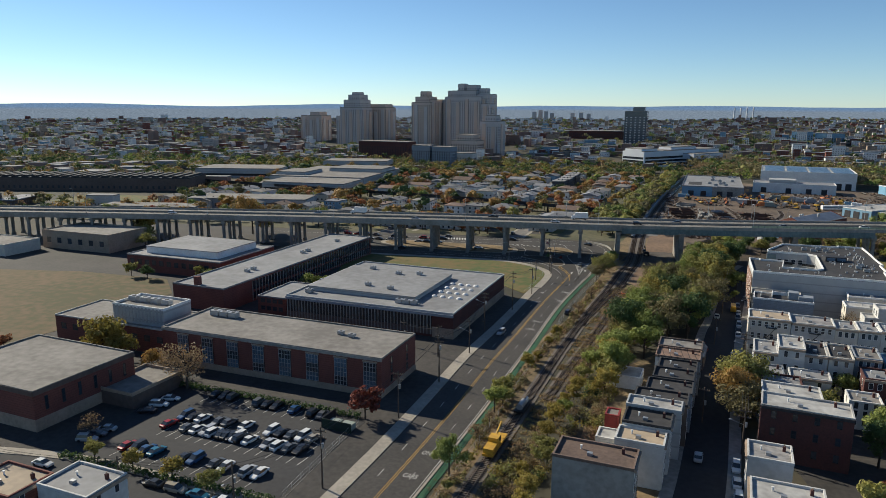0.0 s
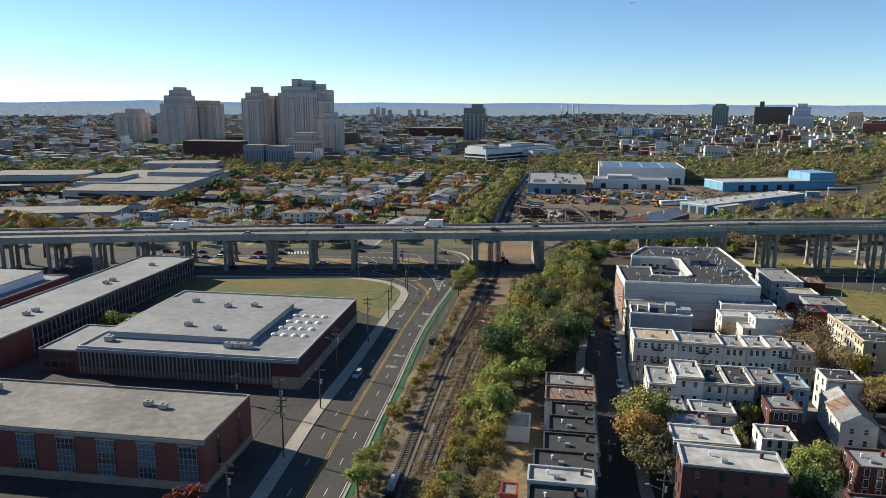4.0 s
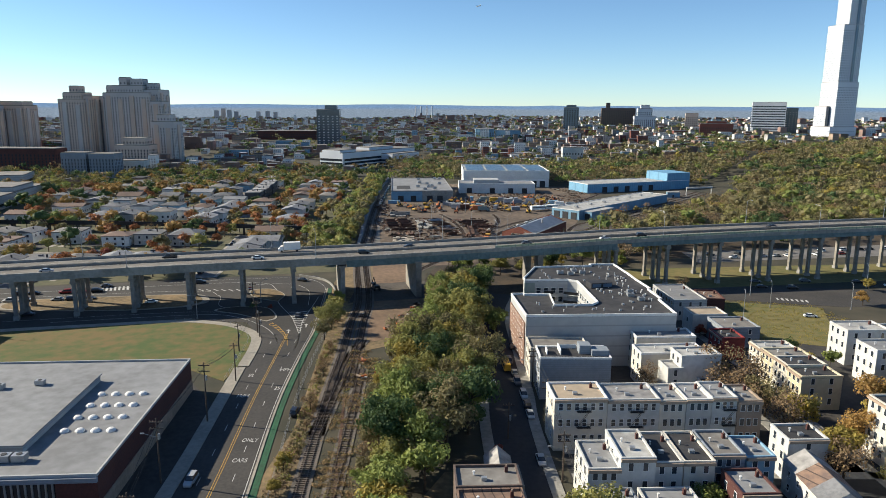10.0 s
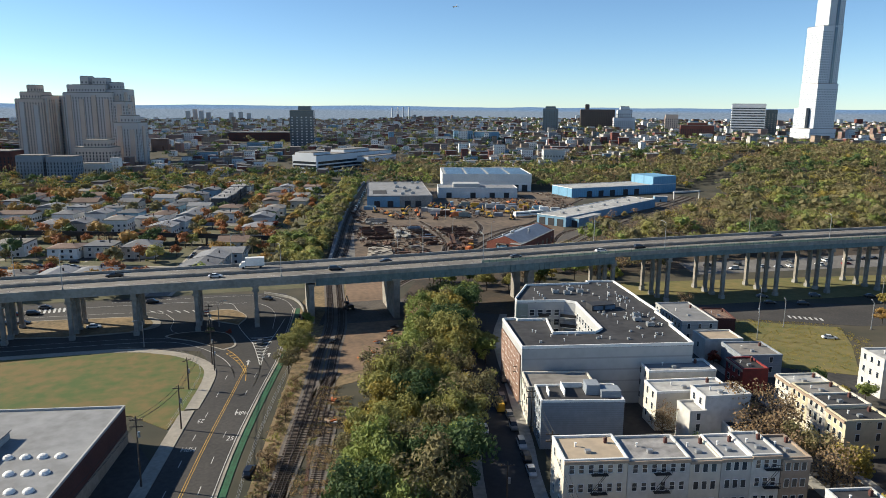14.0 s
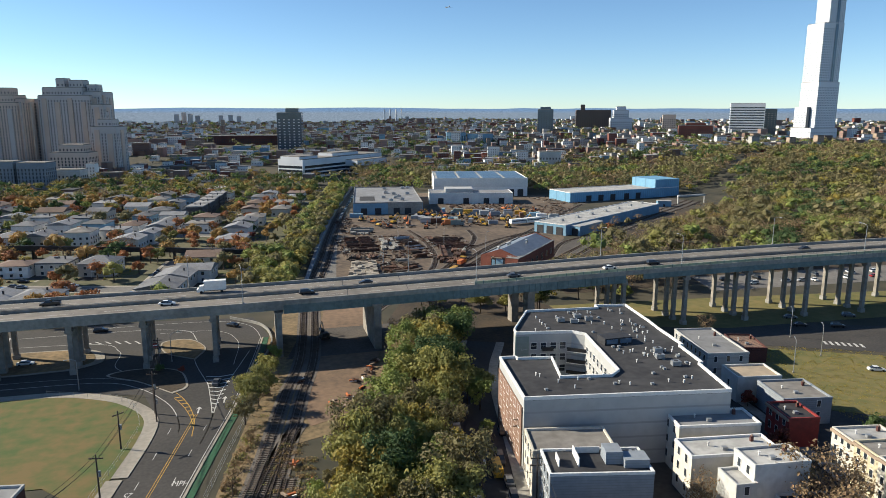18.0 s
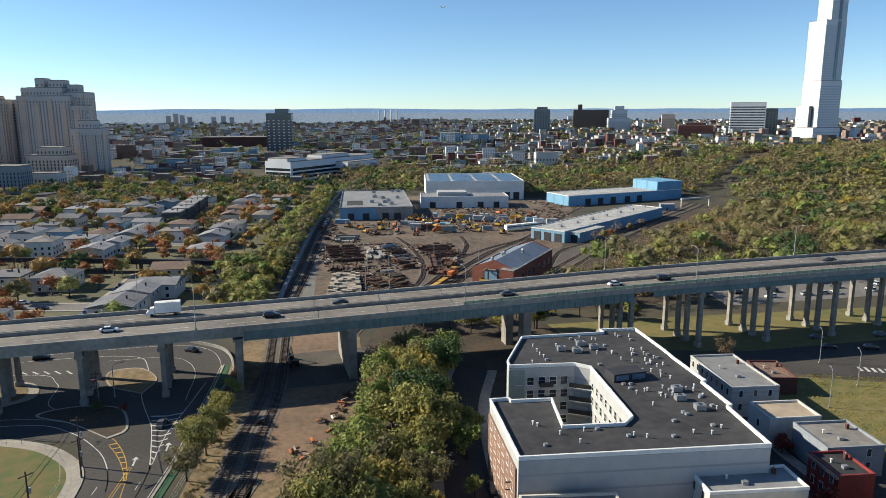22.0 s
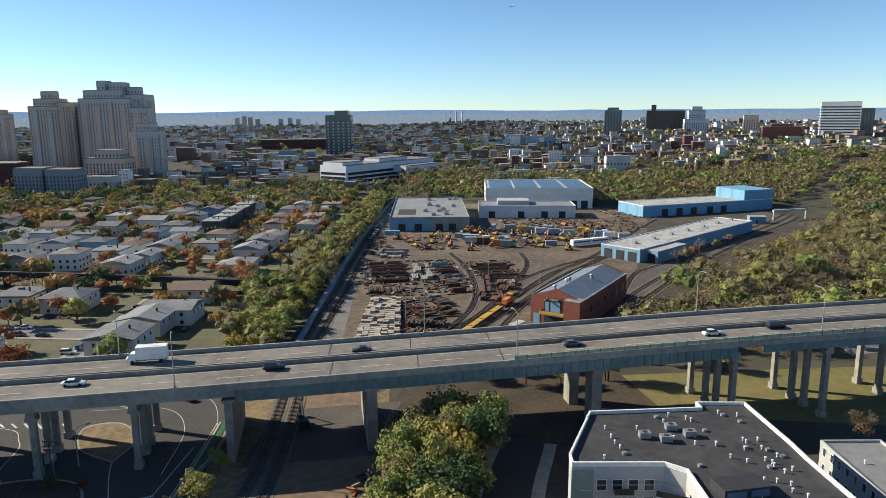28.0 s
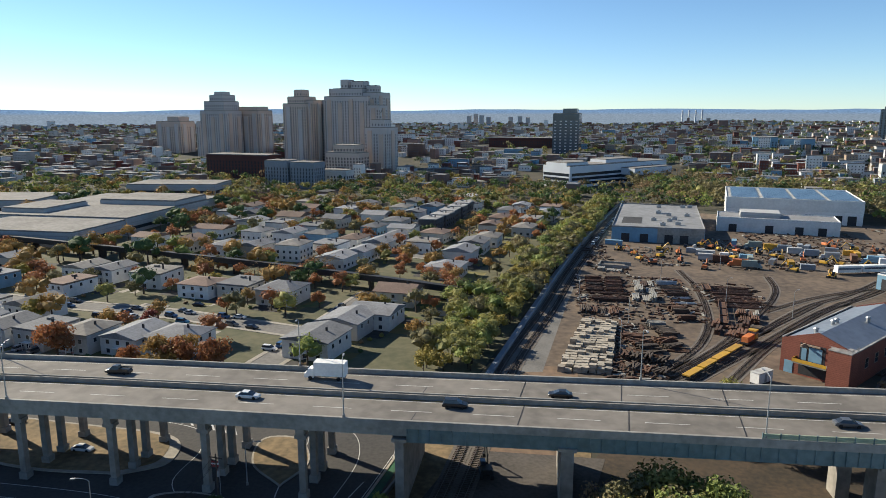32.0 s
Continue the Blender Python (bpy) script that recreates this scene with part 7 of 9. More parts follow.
# low bushes between road and track
for y in np.arange(118, 330, 5.5):
    x = lerp_line([(-30, 110), (-23, 172), (-17, 205), (-8, 240), (-2, 275), (4, 305), (9, 335)], y) + rnd.uniform(-0.8, 1.4)
    if rnd.random() < 0.34:
        tree(rnd.choice(("o2", "b2", "b2", "y2", "g2")), x, float(y) + rnd.uniform(-2.5, 2.5), rnd.uniform(0.3, 0.75), "bushes beside the road")
for x, y, k, s in ((-29.5, 128, "g1", 0.75), (-24.5, 160, "g2", 0.9), (-23.5, 168, "o2", 0.8), (5.0, 320, "o1", 0.9), (2.6, 311, "o1", 0.85), (1.2, 303, "w1", 0.75), (4.4, 313, "b1", 0.8), (7.5, 331, "o2", 0.9), (9.5, 343, "g2", 0.7)):
    tree(k, x, y, s, "trees beside the railway")
# thickets on both banks of the railway
tk_ = {k: Mesh() for k in ("olive", "drab", "yellow", "brown", "dark", "green")}
rr = random.Random(64)
for k in range(620):
    y = rr.uniform(92, 232)
    xr = lerp_line([(-30, 90), (-14.5, 140), (-7.5, 170), (-3, 200), (3, 232)], y)
    lo, hi = (xr - 3.2, xr + 7) if y < 150 else (xr + 3.5, xr + 12)
    x = rr.uniform(lo, hi)
    v = noise.noise((x / 9, y / 9, 4)) + rr.uniform(-0.3, 0.3)
    if v < -0.35:
        continue
    key = "brown" if v < -0.15 else "drab" if v < 0.05 else "olive" if v < 0.22 else "yellow" if v < 0.4 else "green" if v < 0.55 else "dark"
    r_ = rr.uniform(0.7, 1.9)
    leafy(tk_[key], (x, y, r_ * 0.55), r_, int(46 * r_), 0.33, rr, 0.85)
for k in range(420):
    y = rr.uniform(96, 300)
    x = lerp_line([(-35, 90), (-29.5, 118), (-22.5, 172), (-16.5, 205), (-8, 240), (-2, 275), (3, 300)], y) + rr.uniform(-1.3, 1.9)
    r_ = rr.uniform(0.5, 1.5) if noise.noise((0, y / 14, 3)) > -0.05 else rr.uniform(0.3, 0.7)
    leafy(tk_[rr.choice(("brown", "drab", "brown", "drab", "olive"))], (x, y, r_ * 0.5), r_, int(30 * r_), 0.38, rr, 0.8)
for key, ms in tk_.items():
    thing("thicket", LEAF_LABEL[key] + " bushes along the railway bank", "bushes", kind="stuff", data=ms.data("thicket", LEAF[key]))
# near trees by name
for x, y, k, s in ((-54.4, 149.5, "r2", 1.5), (-106.4, 157, "b1", 1.4), (-116, 164, "b1", 0.9), (-123, 166, "a2", 0.9), (-136, 170, "y1", 1.35), (-143, 172, "y1", 1.6), (-197, 374, "a1", 2.0), (-190, 378, "y1", 1.8), (-258, 364, "y1", 1.8), (-250, 345, "y1", 1.6), (-240, 334, "o1", 1.0), (-232, 322, "o1", 0.9), (-160, 262, "g2", 0.8), (-168, 268, "o2", 0.8), (-150, 230, "d2", 0.7), (-190, 262, "d2", 0.8), (-200, 265, "o2", 0.8), (-178, 172, "r1", 0.7), (-113, 128, "b2", 0.8), (-105, 119, "o2", 0.6), (-94, 116.5, "y2", 0.8), (-84, 115, "y1", 0.65), (-74, 113, "o2", 0.6),
                   (-116, 262, "g2", 0.9), (-111, 260, "g1", 0.7), (-106, 262, "g2", 0.8), (34.5, 172, "a1", 1.25), (36.5, 181, "o1", 1.3), (33.5, 164, "w1", 1.0), (63, 187.5, "g1", 0.75), (56, 177, "o2", 0.9), (62, 158, "g1", 0.9), (68, 165, "o1", 0.9), (58, 150, "d1", 0.9), (64, 133, "b1", 1.0), (55, 135, "r2", 1.0), (50, 128, "o2", 1),
                   (97, 222, "b1", 1.2), (102, 230, "b1", 1.3), (99, 212, "b1", 1.2), (108, 236, "b1", 1.1), (106, 214, "y1", 1.1), (112, 203, "a1", 1.05), (103, 200, "y1", 1.1), (96, 191, "b1", 1.1), (103, 183, "o1", 0.9), (105, 246, "y1", 0.8), (120, 206, "y1", 1.2), (128, 200, "y1", 1.2), (100, 160, "y1", 1.1), (106, 170, "b1", 1.1), (112, 258, "r2", 1.0), (122, 280, "r2", 0.9),
                   (81, 242, "b1", 0.8), (84, 234, "d2", 0.6), (70, 234, "g2", 0.5), (76, 236, "g2", 0.5), (138, 258, "d2", 0.7), (134, 246, "y2", 1.0), (142, 246, "g2", 0.7), (113, 318, "r2", 0.9), (116, 325, "b2", 0.9), (75, 282, "b2", 0.7), (79, 290, "o2", 0.6), (57, 296, "g2", 0.9), (61, 305, "o2", 0.9), (54, 282, "g2", 0.5),
                   (31.5, 214, "r2", 0.8), (146, 330, "b1", 0.8), (205, 300, "a2", 0.9), (225, 318, "y2", 0.9), (160, 225, "o1", 1.0), (135, 215, "a1", 1.0), (146, 225, "y1", 1.0), (-16, 250 + 92, "r2", 0.4), (-22, 343, "d2", 0.4)):
    tree(k, x, y, s)
for x, y, k, s in ((43, 321, "b1", 1.25), (46, 328, "g1", 1.25), (50, 322, "o1", 1.3), (49, 336, "o1", 1.35), (54, 330, "y1", 1.6), (57, 338, "w1", 1.35), (61, 332, "d1", 1.25), (52, 344, "w1", 1.3), (59, 345, "o1", 1.4), (64, 341, "g1", 1.25), (46, 342, "b1", 1.1), (42, 313, "g1", 1.2), (47, 311, "o1", 1.3), (51, 313, "d1", 1.15),
                   (124, 196, "y1", 1.6), (131, 205, "y1", 1.7), (126, 212, "a1", 1.3), (137, 196, "y1", 1.6), (119, 188, "y1", 1.5), (128, 184, "g1", 1.2), (100, 238, "b1", 1.4), (95, 230, "b1", 1.3), (102, 222, "w1", 0.9), (76, 290, "b1", 0.75), (79, 283, "o2", 0.65), (77.5, 296, "a2", 0.6), (74, 281, "b2", 0.7), (66, 293, "o2", 0.6), (60, 312, "o2", 0.8), (55, 300, "g2", 0.8)):
    tree(k, x, y, s)
rnd = random.Random(51)
for k in range(34):
    x, y = rnd.uniform(98, 150), rnd.uniform(374, 424)
    if y > 432 - (150 - x) * 0.6 or y > 428 or x < 100 + (y - 374) * 0.5:
        continue
    tree(rnd.choice(("d1", "o1", "g1", "o2", "b1", "y2")), x, y, rnd.uniform(0.6, 0.95), "trees beyond the viaduct")
for k in range(30):
    tree(rnd.choice(("d1", "g1", "o1", "b1")), rnd.uniform(47, 64) if k % 2 else rnd.uniform(62, 108), rnd.uniform(336, 346) if k % 2 else rnd.uniform(373, 398), rnd.uniform(0.6, 0.85), "trees beneath the viaduct")
# autumn trees among the houses
rnd = random.Random(8)
cnt = 0
while cnt < 600:
    y = 404 + 366 * rnd.random() ** 0.9
    x = rnd.uniform(-330, 20 + (y - 420) * 0.19)
    wallx = 22 + (y - 420) * 0.19
    close = wallx - x < 24
    if x > wallx - 3 or any(math.hypot(x - a, y - b) < 9.5 for a, b in OCC) or noise.noise((x / 28, y / 28, 9)) < -0.3 or (-306 < x < -196 and 560 < y < 745):
        continue
    if any(min((Vector((x, y, 0)) - q).length for q in ln[::2]) < 6 for ln in SROADS):
        continue
    v = noise.noise((x / 35, y / 35, 5)) + rnd.uniform(-0.4, 0.4)
    key = rnd.choice(("o1", "o2", "w1", "g1", "y1", "o1")) if close else rnd.choice(("d2", "g2", "o2", "d1")) if v < -0.3 else rnd.choice(("w2", "o2", "y1", "b1", "r1")) if v < -0.12 else rnd.choice(("r1", "a2", "r1", "a1", "r1", "w2")) if v < 0.42 else rnd.choice(("r2", "r1", "y1", "a2"))
    tree(key, x, y, rnd.uniform(0.9, 1.35) if close else rnd.uniform(0.95, 1.7), "trees among the houses")
    cnt += 1
for x, y, k, s in ((198, 505, "b1", 1.1), (206, 512, "w1", 0.9), (214, 519, "r1", 1.0), (222, 526, "b1", 1.2), (238, 537, "w2", 0.8), (252, 549, "b1", 0.8), (141, 424, "o2", 0.9), (147, 430, "y1", 0.8), (137, 418, "w2", 0.9)):
    tree(k, x, y, s, "trees beside the train shed")
sh = {k: Mesh() for k in ("dark", "olive", "brown")}
for k in range(1100):
    a, b = rnd.choice(OCC)
    an = rnd.uniform(0, 6.28)
    x, y = a + math.cos(an) * rnd.uniform(9.5, 15), b + math.sin(an) * rnd.uniform(9.5, 15)
    if any(min((Vector((x, y, 0)) - q).length for q in ln[::2]) < 5.8 for ln in SROADS) or any(abs(x - c) < 8.6 and abs(y - d) < 9.6 for c, d in OCC):
        continue
    r_ = rnd.uniform(0.4, 1.1)
    ms = sh[rnd.choice(("dark", "olive", "brown"))]
    clump(ms, (x, y, r_ * 0.55), r_, rnd)
    leafy(ms, (x, y, r_ * 0.6), r_ * 1.15, 10, 0.45, rnd)
for key, ms in sh.items():
    thing("garden_shrub", LEAF_LABEL[key] + " shrubs round the suburban houses", "shrubs", kind="stuff", data=ms.data("garden_shrub", LEAF[key]))
y = 418.0
while y < 800:
    x = 22 + (y - 420) * 0.19 + (3 if y > 640 else 0)
    for dx in (-4.5, -10.5, -16):
        tree(rnd.choice(("o1", "y1", "g1", "y1", "w1", "o1")), x + dx + rnd.uniform(-1.5, 1.5), y + rnd.uniform(-2, 2), rnd.uniform(0.9, 1.3), "trees along the yard wall")
    y += 6.4


for kind, ms in FAR_CROWNS.items():
    if ms.v:
        thing("garden_trees", LEAF_LABEL[kind] + " trees between the far houses", "trees", kind="stuff", data=ms.data("garden_trees", LEAF[kind]))
thing("garden_tree_trunks", "brown trunks of the far garden trees", "trees", kind="stuff", data=FAR_TRUNKS.data("garden_tree_trunks", bark))


# woods on the rise and far trees: one mass each
def woods(name, label, pts, kinds, seed, n, size, r):
    for kind in sorted(set(kinds)):
        rr, ms = random.Random(seed + len(kind) * 7 + ord(kind[0])), Mesh()
        g = np.random.default_rng(seed * 31 + ord(kind[0]) + len(kind))
        for x, y, k in pts:
            if k == kind:
                z = gz(x, y)
                q = r * rr.uniform(0.5, 1.4)
                hh = q * rr.uniform(1.4, 2.1)
                lob, lr = leaf_cloud(ms, (x, y, z + hh * 0.15), q, hh, int(n * (0.55 if kind == "brown" else 1.0)), size, g)
                if kind != "brown":
                    for (lx, ly, lz), l_ in list(zip(lob, lr))[: 4 if n > 120 else 2 if n > 60 else 1]:
                        clump(ms, (x + lx, y + ly, z + hh * 0.15 + lz), l_ * 0.62, rr)
        if ms.v:
            thing(name, label.format(LEAF_LABEL[kind]), "woods", kind="stuff", data=ms.data(name, LEAF[kind]))


WOOD_EDGE = [(128, 386), (130, 405), (146, 428), (172, 452), (208, 478), (247, 508), (290, 545), (335, 582), (440, 690), (480, 720)]
rnd = random.Random(77)
pts = []
for j in range(70):
    for i in range(84):
        x, y = 122 + i * 8.5 + rnd.uniform(-4, 4), 386 + j * 8.5 + rnd.uniform(-4, 4)
        along = 154 + (y - 459) * 1.13
        edge = lerp_line(WOOD_EDGE, y) if y < 720 else along + 10
        if (y < 705 and x < edge + rnd.uniform(-2, 5) and not (y > 640 and 370 < x < along - 7)) or y < 388 or (x < 338 and x > 183 and y < 406) or (y > 440 and abs(x - along) < 10) or x > 1.0 * y + 110 or (x < 240 and 705 < y < 790):
            continue
        if (y > 760 and noise.noise((x / 70, y / 70, 1)) < -0.3) or (y < 440 and x > 190 and noise.noise((x / 25, y / 25, 1)) < 0.0):
            continue
        v = 1.5 * noise.noise((x / 38, y / 38, 0)) + rnd.uniform(-0.28, 0.28)
        pts.append((x, y, "dark" if v < -0.55 else "green" if v < -0.36 else "brown" if v < -0.22 else "drab" if v < 0.2 else "olive" if v < 0.34 else "drab" if v < 0.52 else "yellow" if v < 0.57 else "brown"))
WOOD = ("drab", "olive", "brown", "green", "yellow", "dark")
woods("hillside_woods", "dense {} trees covering the rise", [p for p in pts if p[1] < 570], WOOD, 5, 380, 0.62, 6.3)
woods("upper_woods", "farther {} trees covering the rise", [p for p in pts if p[1] >= 570], WOOD, 9, 72, 1.4, 6.0)
rnd = random.Random(79)
pts = []
while len(pts) < 480:
    x, y = rnd.uniform(-420, 90), rnd.uniform(738, 930)
    if not (x > 20 and x > 60 + (y - 738) * 0.1) and all(math.hypot(x - a, y - b) > c - 14 for a, b, c in CLEAR):
        pts.append((x, y, rnd.choice(("olive", "yellow", "drab", "gold", "dark", "drab", "olive", "dark"))))
woods("park_trees", "{} trees behind the houses", pts, ("olive", "yellow", "drab", "gold", "dark"), 12, 110, 1.0, 4.8)
rnd = random.Random(81)
pts = []
while len(pts) < 520:
    x, y = rnd.uniform(-820, -200), rnd.uniform(405, 780)
    if x > -1.05 * y and (x < -320 or y < 560) and not (-540 < x < -315 and 465 < y < 590) and not (-345 < x < -200 and y > 415) and all(math.hypot(x - a, y - b) > c - 14 for a, b, c in CLEAR):
        pts.append((x, y, rnd.choice(("olive", "drab", "dark", "brown", "dark", "gold"))))
woods("west_trees", "{} trees among the low works", pts, ("olive", "drab", "dark", "brown", "gold"), 14, 100, 1.0, 4.4)
rnd = random.Random(78)
pts = []
while len(pts) < 6800:
    y = 760 + 1900 * rnd.random() ** 1.3
    x = rnd.uniform(-1.05 * y, 1.1 * y)
    if not free(x, y, -6) or math.hypot(x, y) > 2650 or noise.noise((x / 200, y / 200, 7)) < rnd.uniform(-0.5, 0.25) or (-60 < x < 190 and 880 < y < 1000):
        continue
    pts.append((x, y, rnd.choice(("olive", "dark", "drab", "brown", "dark", "green", "drab", "dark"))))
woods("distant_trees", "{} trees scattered through the far city", pts, ("olive", "dark", "brown", "green", "drab"), 6, 26, 2.0, 5.2)

# ---- vehicles ----
PAINT = {k: mat(k + "_car_paint", c, tuple(v * 0.9 for v in c), 0.3, 3, 0.5, 0.0, spec=0.6) for k, c in
         (("white", (0.72, 0.72, 0.71)), ("black", (0.02, 0.02, 0.023)), ("silver", (0.42, 0.43, 0.45)), ("grey", (0.12, 0.125, 0.135)), ("blue", (0.03, 0.09, 0.22)), ("red", (0.35, 0.02, 0.02)), ("tan", (0.35, 0.31, 0.25)), ("teal", (0.03, 0.17, 0.28)))}
head_m = mat("headlamp_lens", (0.7, 0.7, 0.68), None, 0.2, 3, 0.5, 0)
tail_m = mat("tail_lamp_lens", (0.35, 0.02, 0.02), None, 0.3, 3, 0.5, 0)
wheel_me = Mesh().tube((0, -0.11, 0.33), (0, 0.11, 0.33), 0.33, 0.33, 12).data("wheel", rubber)




def shell(sections):
    """A body from cross sections (x, [(half width, z) from sill to crown])."""
    ms = Mesh()
    for (xa, pa), (xb, pb) in zip(sections, sections[1:]):
        for i in range(len(pa) - 1):
            for s in (1, -1):
                q = [(xa, s * pa[i][0], pa[i][1]), (xb, s * pb[i][0], pb[i][1]), (xb, s * pb[i + 1][0], pb[i + 1][1]), (xa, s * pa[i + 1][0], pa[i + 1][1])]
                ms.face(q if s < 0 else q[::-1])
        ms.face([(xa, -pa[-1][0], pa[-1][1]), (xb, -pb[-1][0], pb[-1][1]), (xb, pb[-1][0], pb[-1][1]), (xa, pa[-1][0], pa[-1][1])])
    for x, p in (sections[0], sections[-1]):
        ms.face([(x, -w, z) for w, z in p] + [(x, w, z) for w, z in reversed(p)])
    return ms


CARS = {}


def car(style, paint, x, y, rz, z=0.0, group="parked cars"):
    if (style, paint) not in CARS:
        suv, pick = style == "suv", style == "pickup"
        L, Hb, Hr = (2.3, 0.92, 1.42) if style == "sedan" else (2.35, 1.05, 1.72) if suv else (2.8, 1.1, 1.8)
        p = lambda w, z0, z1: [(w * 0.94, 0.28), (w, 0.55), (w * 0.97, z0), (w * 0.82, z1)]
        body = shell([(-L, p(0.78, 0.7, 0.82)), (-L + 0.25, p(0.88, Hb - 0.06, Hb)), (0, p(0.92, Hb - 0.06, Hb)), (L - 1.0, p(0.91, Hb - 0.1, Hb - 0.03)), (L - 0.2, p(0.84, Hb - 0.28, Hb - 0.2)), (L, p(0.74, 0.55, 0.62))])
        if pick:
            gl, rf = (-0.4, -0.2, 0.95, 1.65), (-0.15, 0.95)
        elif suv:
            gl, rf = (-L + 0.15, -L + 0.5, 0.35, 1.25), (-L + 0.45, 0.4)
        else:
            gl, rf = (-L + 0.55, -L + 1.25, 0.25, 1.3), (-L + 1.2, 0.3)
        g = shell([(gl[0], [(0.80, Hb - 0.05), (0.74, Hb)]), (gl[1], [(0.82, Hb - 0.05), (0.64, Hr - 0.05)]), (gl[2], [(0.82, Hb - 0.05), (0.64, Hr - 0.05)]), (gl[3], [(0.8, Hb - 0.05), (0.72, Hb)])])
        body.box(rf[0], -0.66, Hr - 0.06, rf[1], 0.66, Hr)
        if pick:
            body.box(-L + 0.05, -0.9, Hb, -0.4, -0.8, Hb + 0.22).box(-L + 0.05, 0.8, Hb, -0.4, 0.9, Hb + 0.22)
        fr = Mesh().box(L - 0.2, -0.72, 0.6, L + 0.01, -0.42, 0.74).box(L - 0.2, 0.42, 0.6, L + 0.01, 0.72, 0.74)
        tl = Mesh().box(-L - 0.02, -0.8, 0.72, -L + 0.12, -0.5, 0.9).box(-L - 0.02, 0.5, 0.72, -L + 0.12, 0.8, 0.9)
        CARS[style, paint] = (body.data("body", PAINT[paint]), g.data("glasshouse", glass), fr.data("headlight", head_m), tl.data("tail_light", tail_m), L)
    b, g, fr, tl, L = CARS[style, paint]
    kinds = {"sedan": "sedan", "suv": "sport utility car", "pickup": "pickup truck"}[style]
    ob = thing("car" if style != "pickup" else "pickup_truck", f"{paint} {kinds} standing on the asphalt", "car", group, loc=(x, y, z + 0.06), rz=rz)
    part("body", b, None, ob)
    part("glasshouse", g, None, ob)
    if y < 118:
        part("headlight", fr, None, ob)
    if y > 372 and z < 1:
        if ("chassis", L) not in CARS:
            ms = Mesh().box(-L * 0.8, -0.6, 0.25, L * 0.8, 0.6, 0.4)
            for sx in (-0.62, 0.62):
                for sy in (-0.82, 0.82):
                    ms.tube((sx * L, sy - 0.11, 0.33), (sx * L, sy + 0.11, 0.33), 0.33, 0.33, 8)
            CARS["chassis", L] = ms.data("chassis", rubber)
        part("chassis", CARS["chassis", L], None, ob)
        return ob
    for sx in (-0.62, 0.62):
        for sy in (-0.82, 0.82):
            part("wheel", wheel_me, None, ob, m=pose(sx * L, sy, 0))
    return ob


def carrow(x, y, dx, dy, text, rz, styles="ssu"):
    """A row of parked cars; a letter a car, a dot for an empty place."""
    key = {"w": "white", "b": "black", "s": "silver", "g": "grey", "u": "blue", "r": "red", "t": "tan", "e": "teal"}
    for i, ch in enumerate(text):
        if ch in key:
            car({"s": "sedan", "u": "suv"}[styles[(i * 7 + int(x)) % len(styles)]], key[ch], x + dx * i, y + dy * i, rz + (180 if (i * 5 + int(y)) % 3 == 0 else 0))


carrow(-96.4, 154.6, 2.62, -0.5, "bbb..gbb.u.bg", 80)
carrow(-107.9, 141.6, 0.7, 3.9, "bww", 10)
carrow(-97.0, 141.2, 2.4, -0.25, "ubw.gg.w", 72)
carrow(-98.5, 136.4, 2.75, -0.42, "r.gws.bw", 72)
carrow(-85.8, 134.5, 2.45, -0.42, "wbbbw", 72)
carrow(-73.2, 138.0, 2.7, -0.35, "wbgwt", 72)
carrow(-71.2, 132.0, 2.7, -0.35, "swgb", 72)
carrow(-101.0, 124.8, 2.55, -0.35, "rbue..bu.g", 75)
carrow(-75.4, 120.8, 2.7, -0.35, "w.sw", 75)
carrow(-112, 125.5, 0.4, 2.7, "sgs", 10)
carrow(-86, 111.6, 5.4, -0.9, "btew", -8)
car("sedan", "white", -113.5, 114.0, -8)
car("sedan", "grey", -102, 112.4, -8)
# along the street
for x, y, st, p in ((43.2, 256, "sedan", "white"), (48.8, 246.5, "suv", "silver"), (47.6, 240.8, "suv", "black"), (46.4, 235, "sedan", "silver"), (52.9, 270.5, "suv", "black"), (51.6, 262, "sedan", "grey"), (50.2, 255.5, "suv", "grey"), (40.9, 213.5, "sedan", "silver"), (36.2, 193, "suv", "white"), (26.4, 197, "suv", "grey"), (24.4, 184, "sedan", "teal"), (21.5, 146, "sedan", "silver"), (28.6, 143, "suv", "white"), (27.6, 136.5, "sedan", "white"), (26.6, 130, "suv", "white"), (25, 122, "sedan", "grey"), (23.8, 115, "sedan", "white"), (49.2, 291, "suv", "white"), (58.0, 283, "sedan", "black")):
    car(st, p, x, y, 79 if (int(x) % 2) else 259)
bus = thing("school_van", "yellow school van parked at the kerb", "van", loc=(50.6, 266.5, 0.06), rz=80)
part("body", shell([(-3, [(0.95, 0.4), (1.0, 1.4), (0.85, 2.4)]), (2.0, [(0.95, 0.4), (1.0, 1.4), (0.85, 2.4)]), (2.4, [(0.95, 0.4), (0.98, 1.2), (0.8, 1.5)]), (3.0, [(0.85, 0.4), (0.85, 1.0), (0.7, 1.15)])]), machine_yellow, bus)
part("side_window", Mesh().box(-2.7, -1.0, 1.5, 1.9, 1.0, 2.1), glass, bus)
for sx in (-1.9, 1.9):
    for sy in (-0.85, 0.85):
        part("wheel", wheel_me, None, bus, m=pose(sx, sy, 0))
# avenue and junction
for x, y, st, p, rz in ((-30.4, 221, "suv", "silver", 256), (-9.4, 249, "suv", "black", 74), (-6.2, 331, "sedan", "grey", 80), (-60, 360.4, "sedan", "white", 0), (-45, 388, "suv", "black", 5), (-3.0, 383, "sedan", "black", 140), (-82, 389.5, "sedan", "grey", 4), (-100, 352, "sedan", "black", 180)):
    car(st, p, x, y, rz, 0.0, "cars on the avenue")
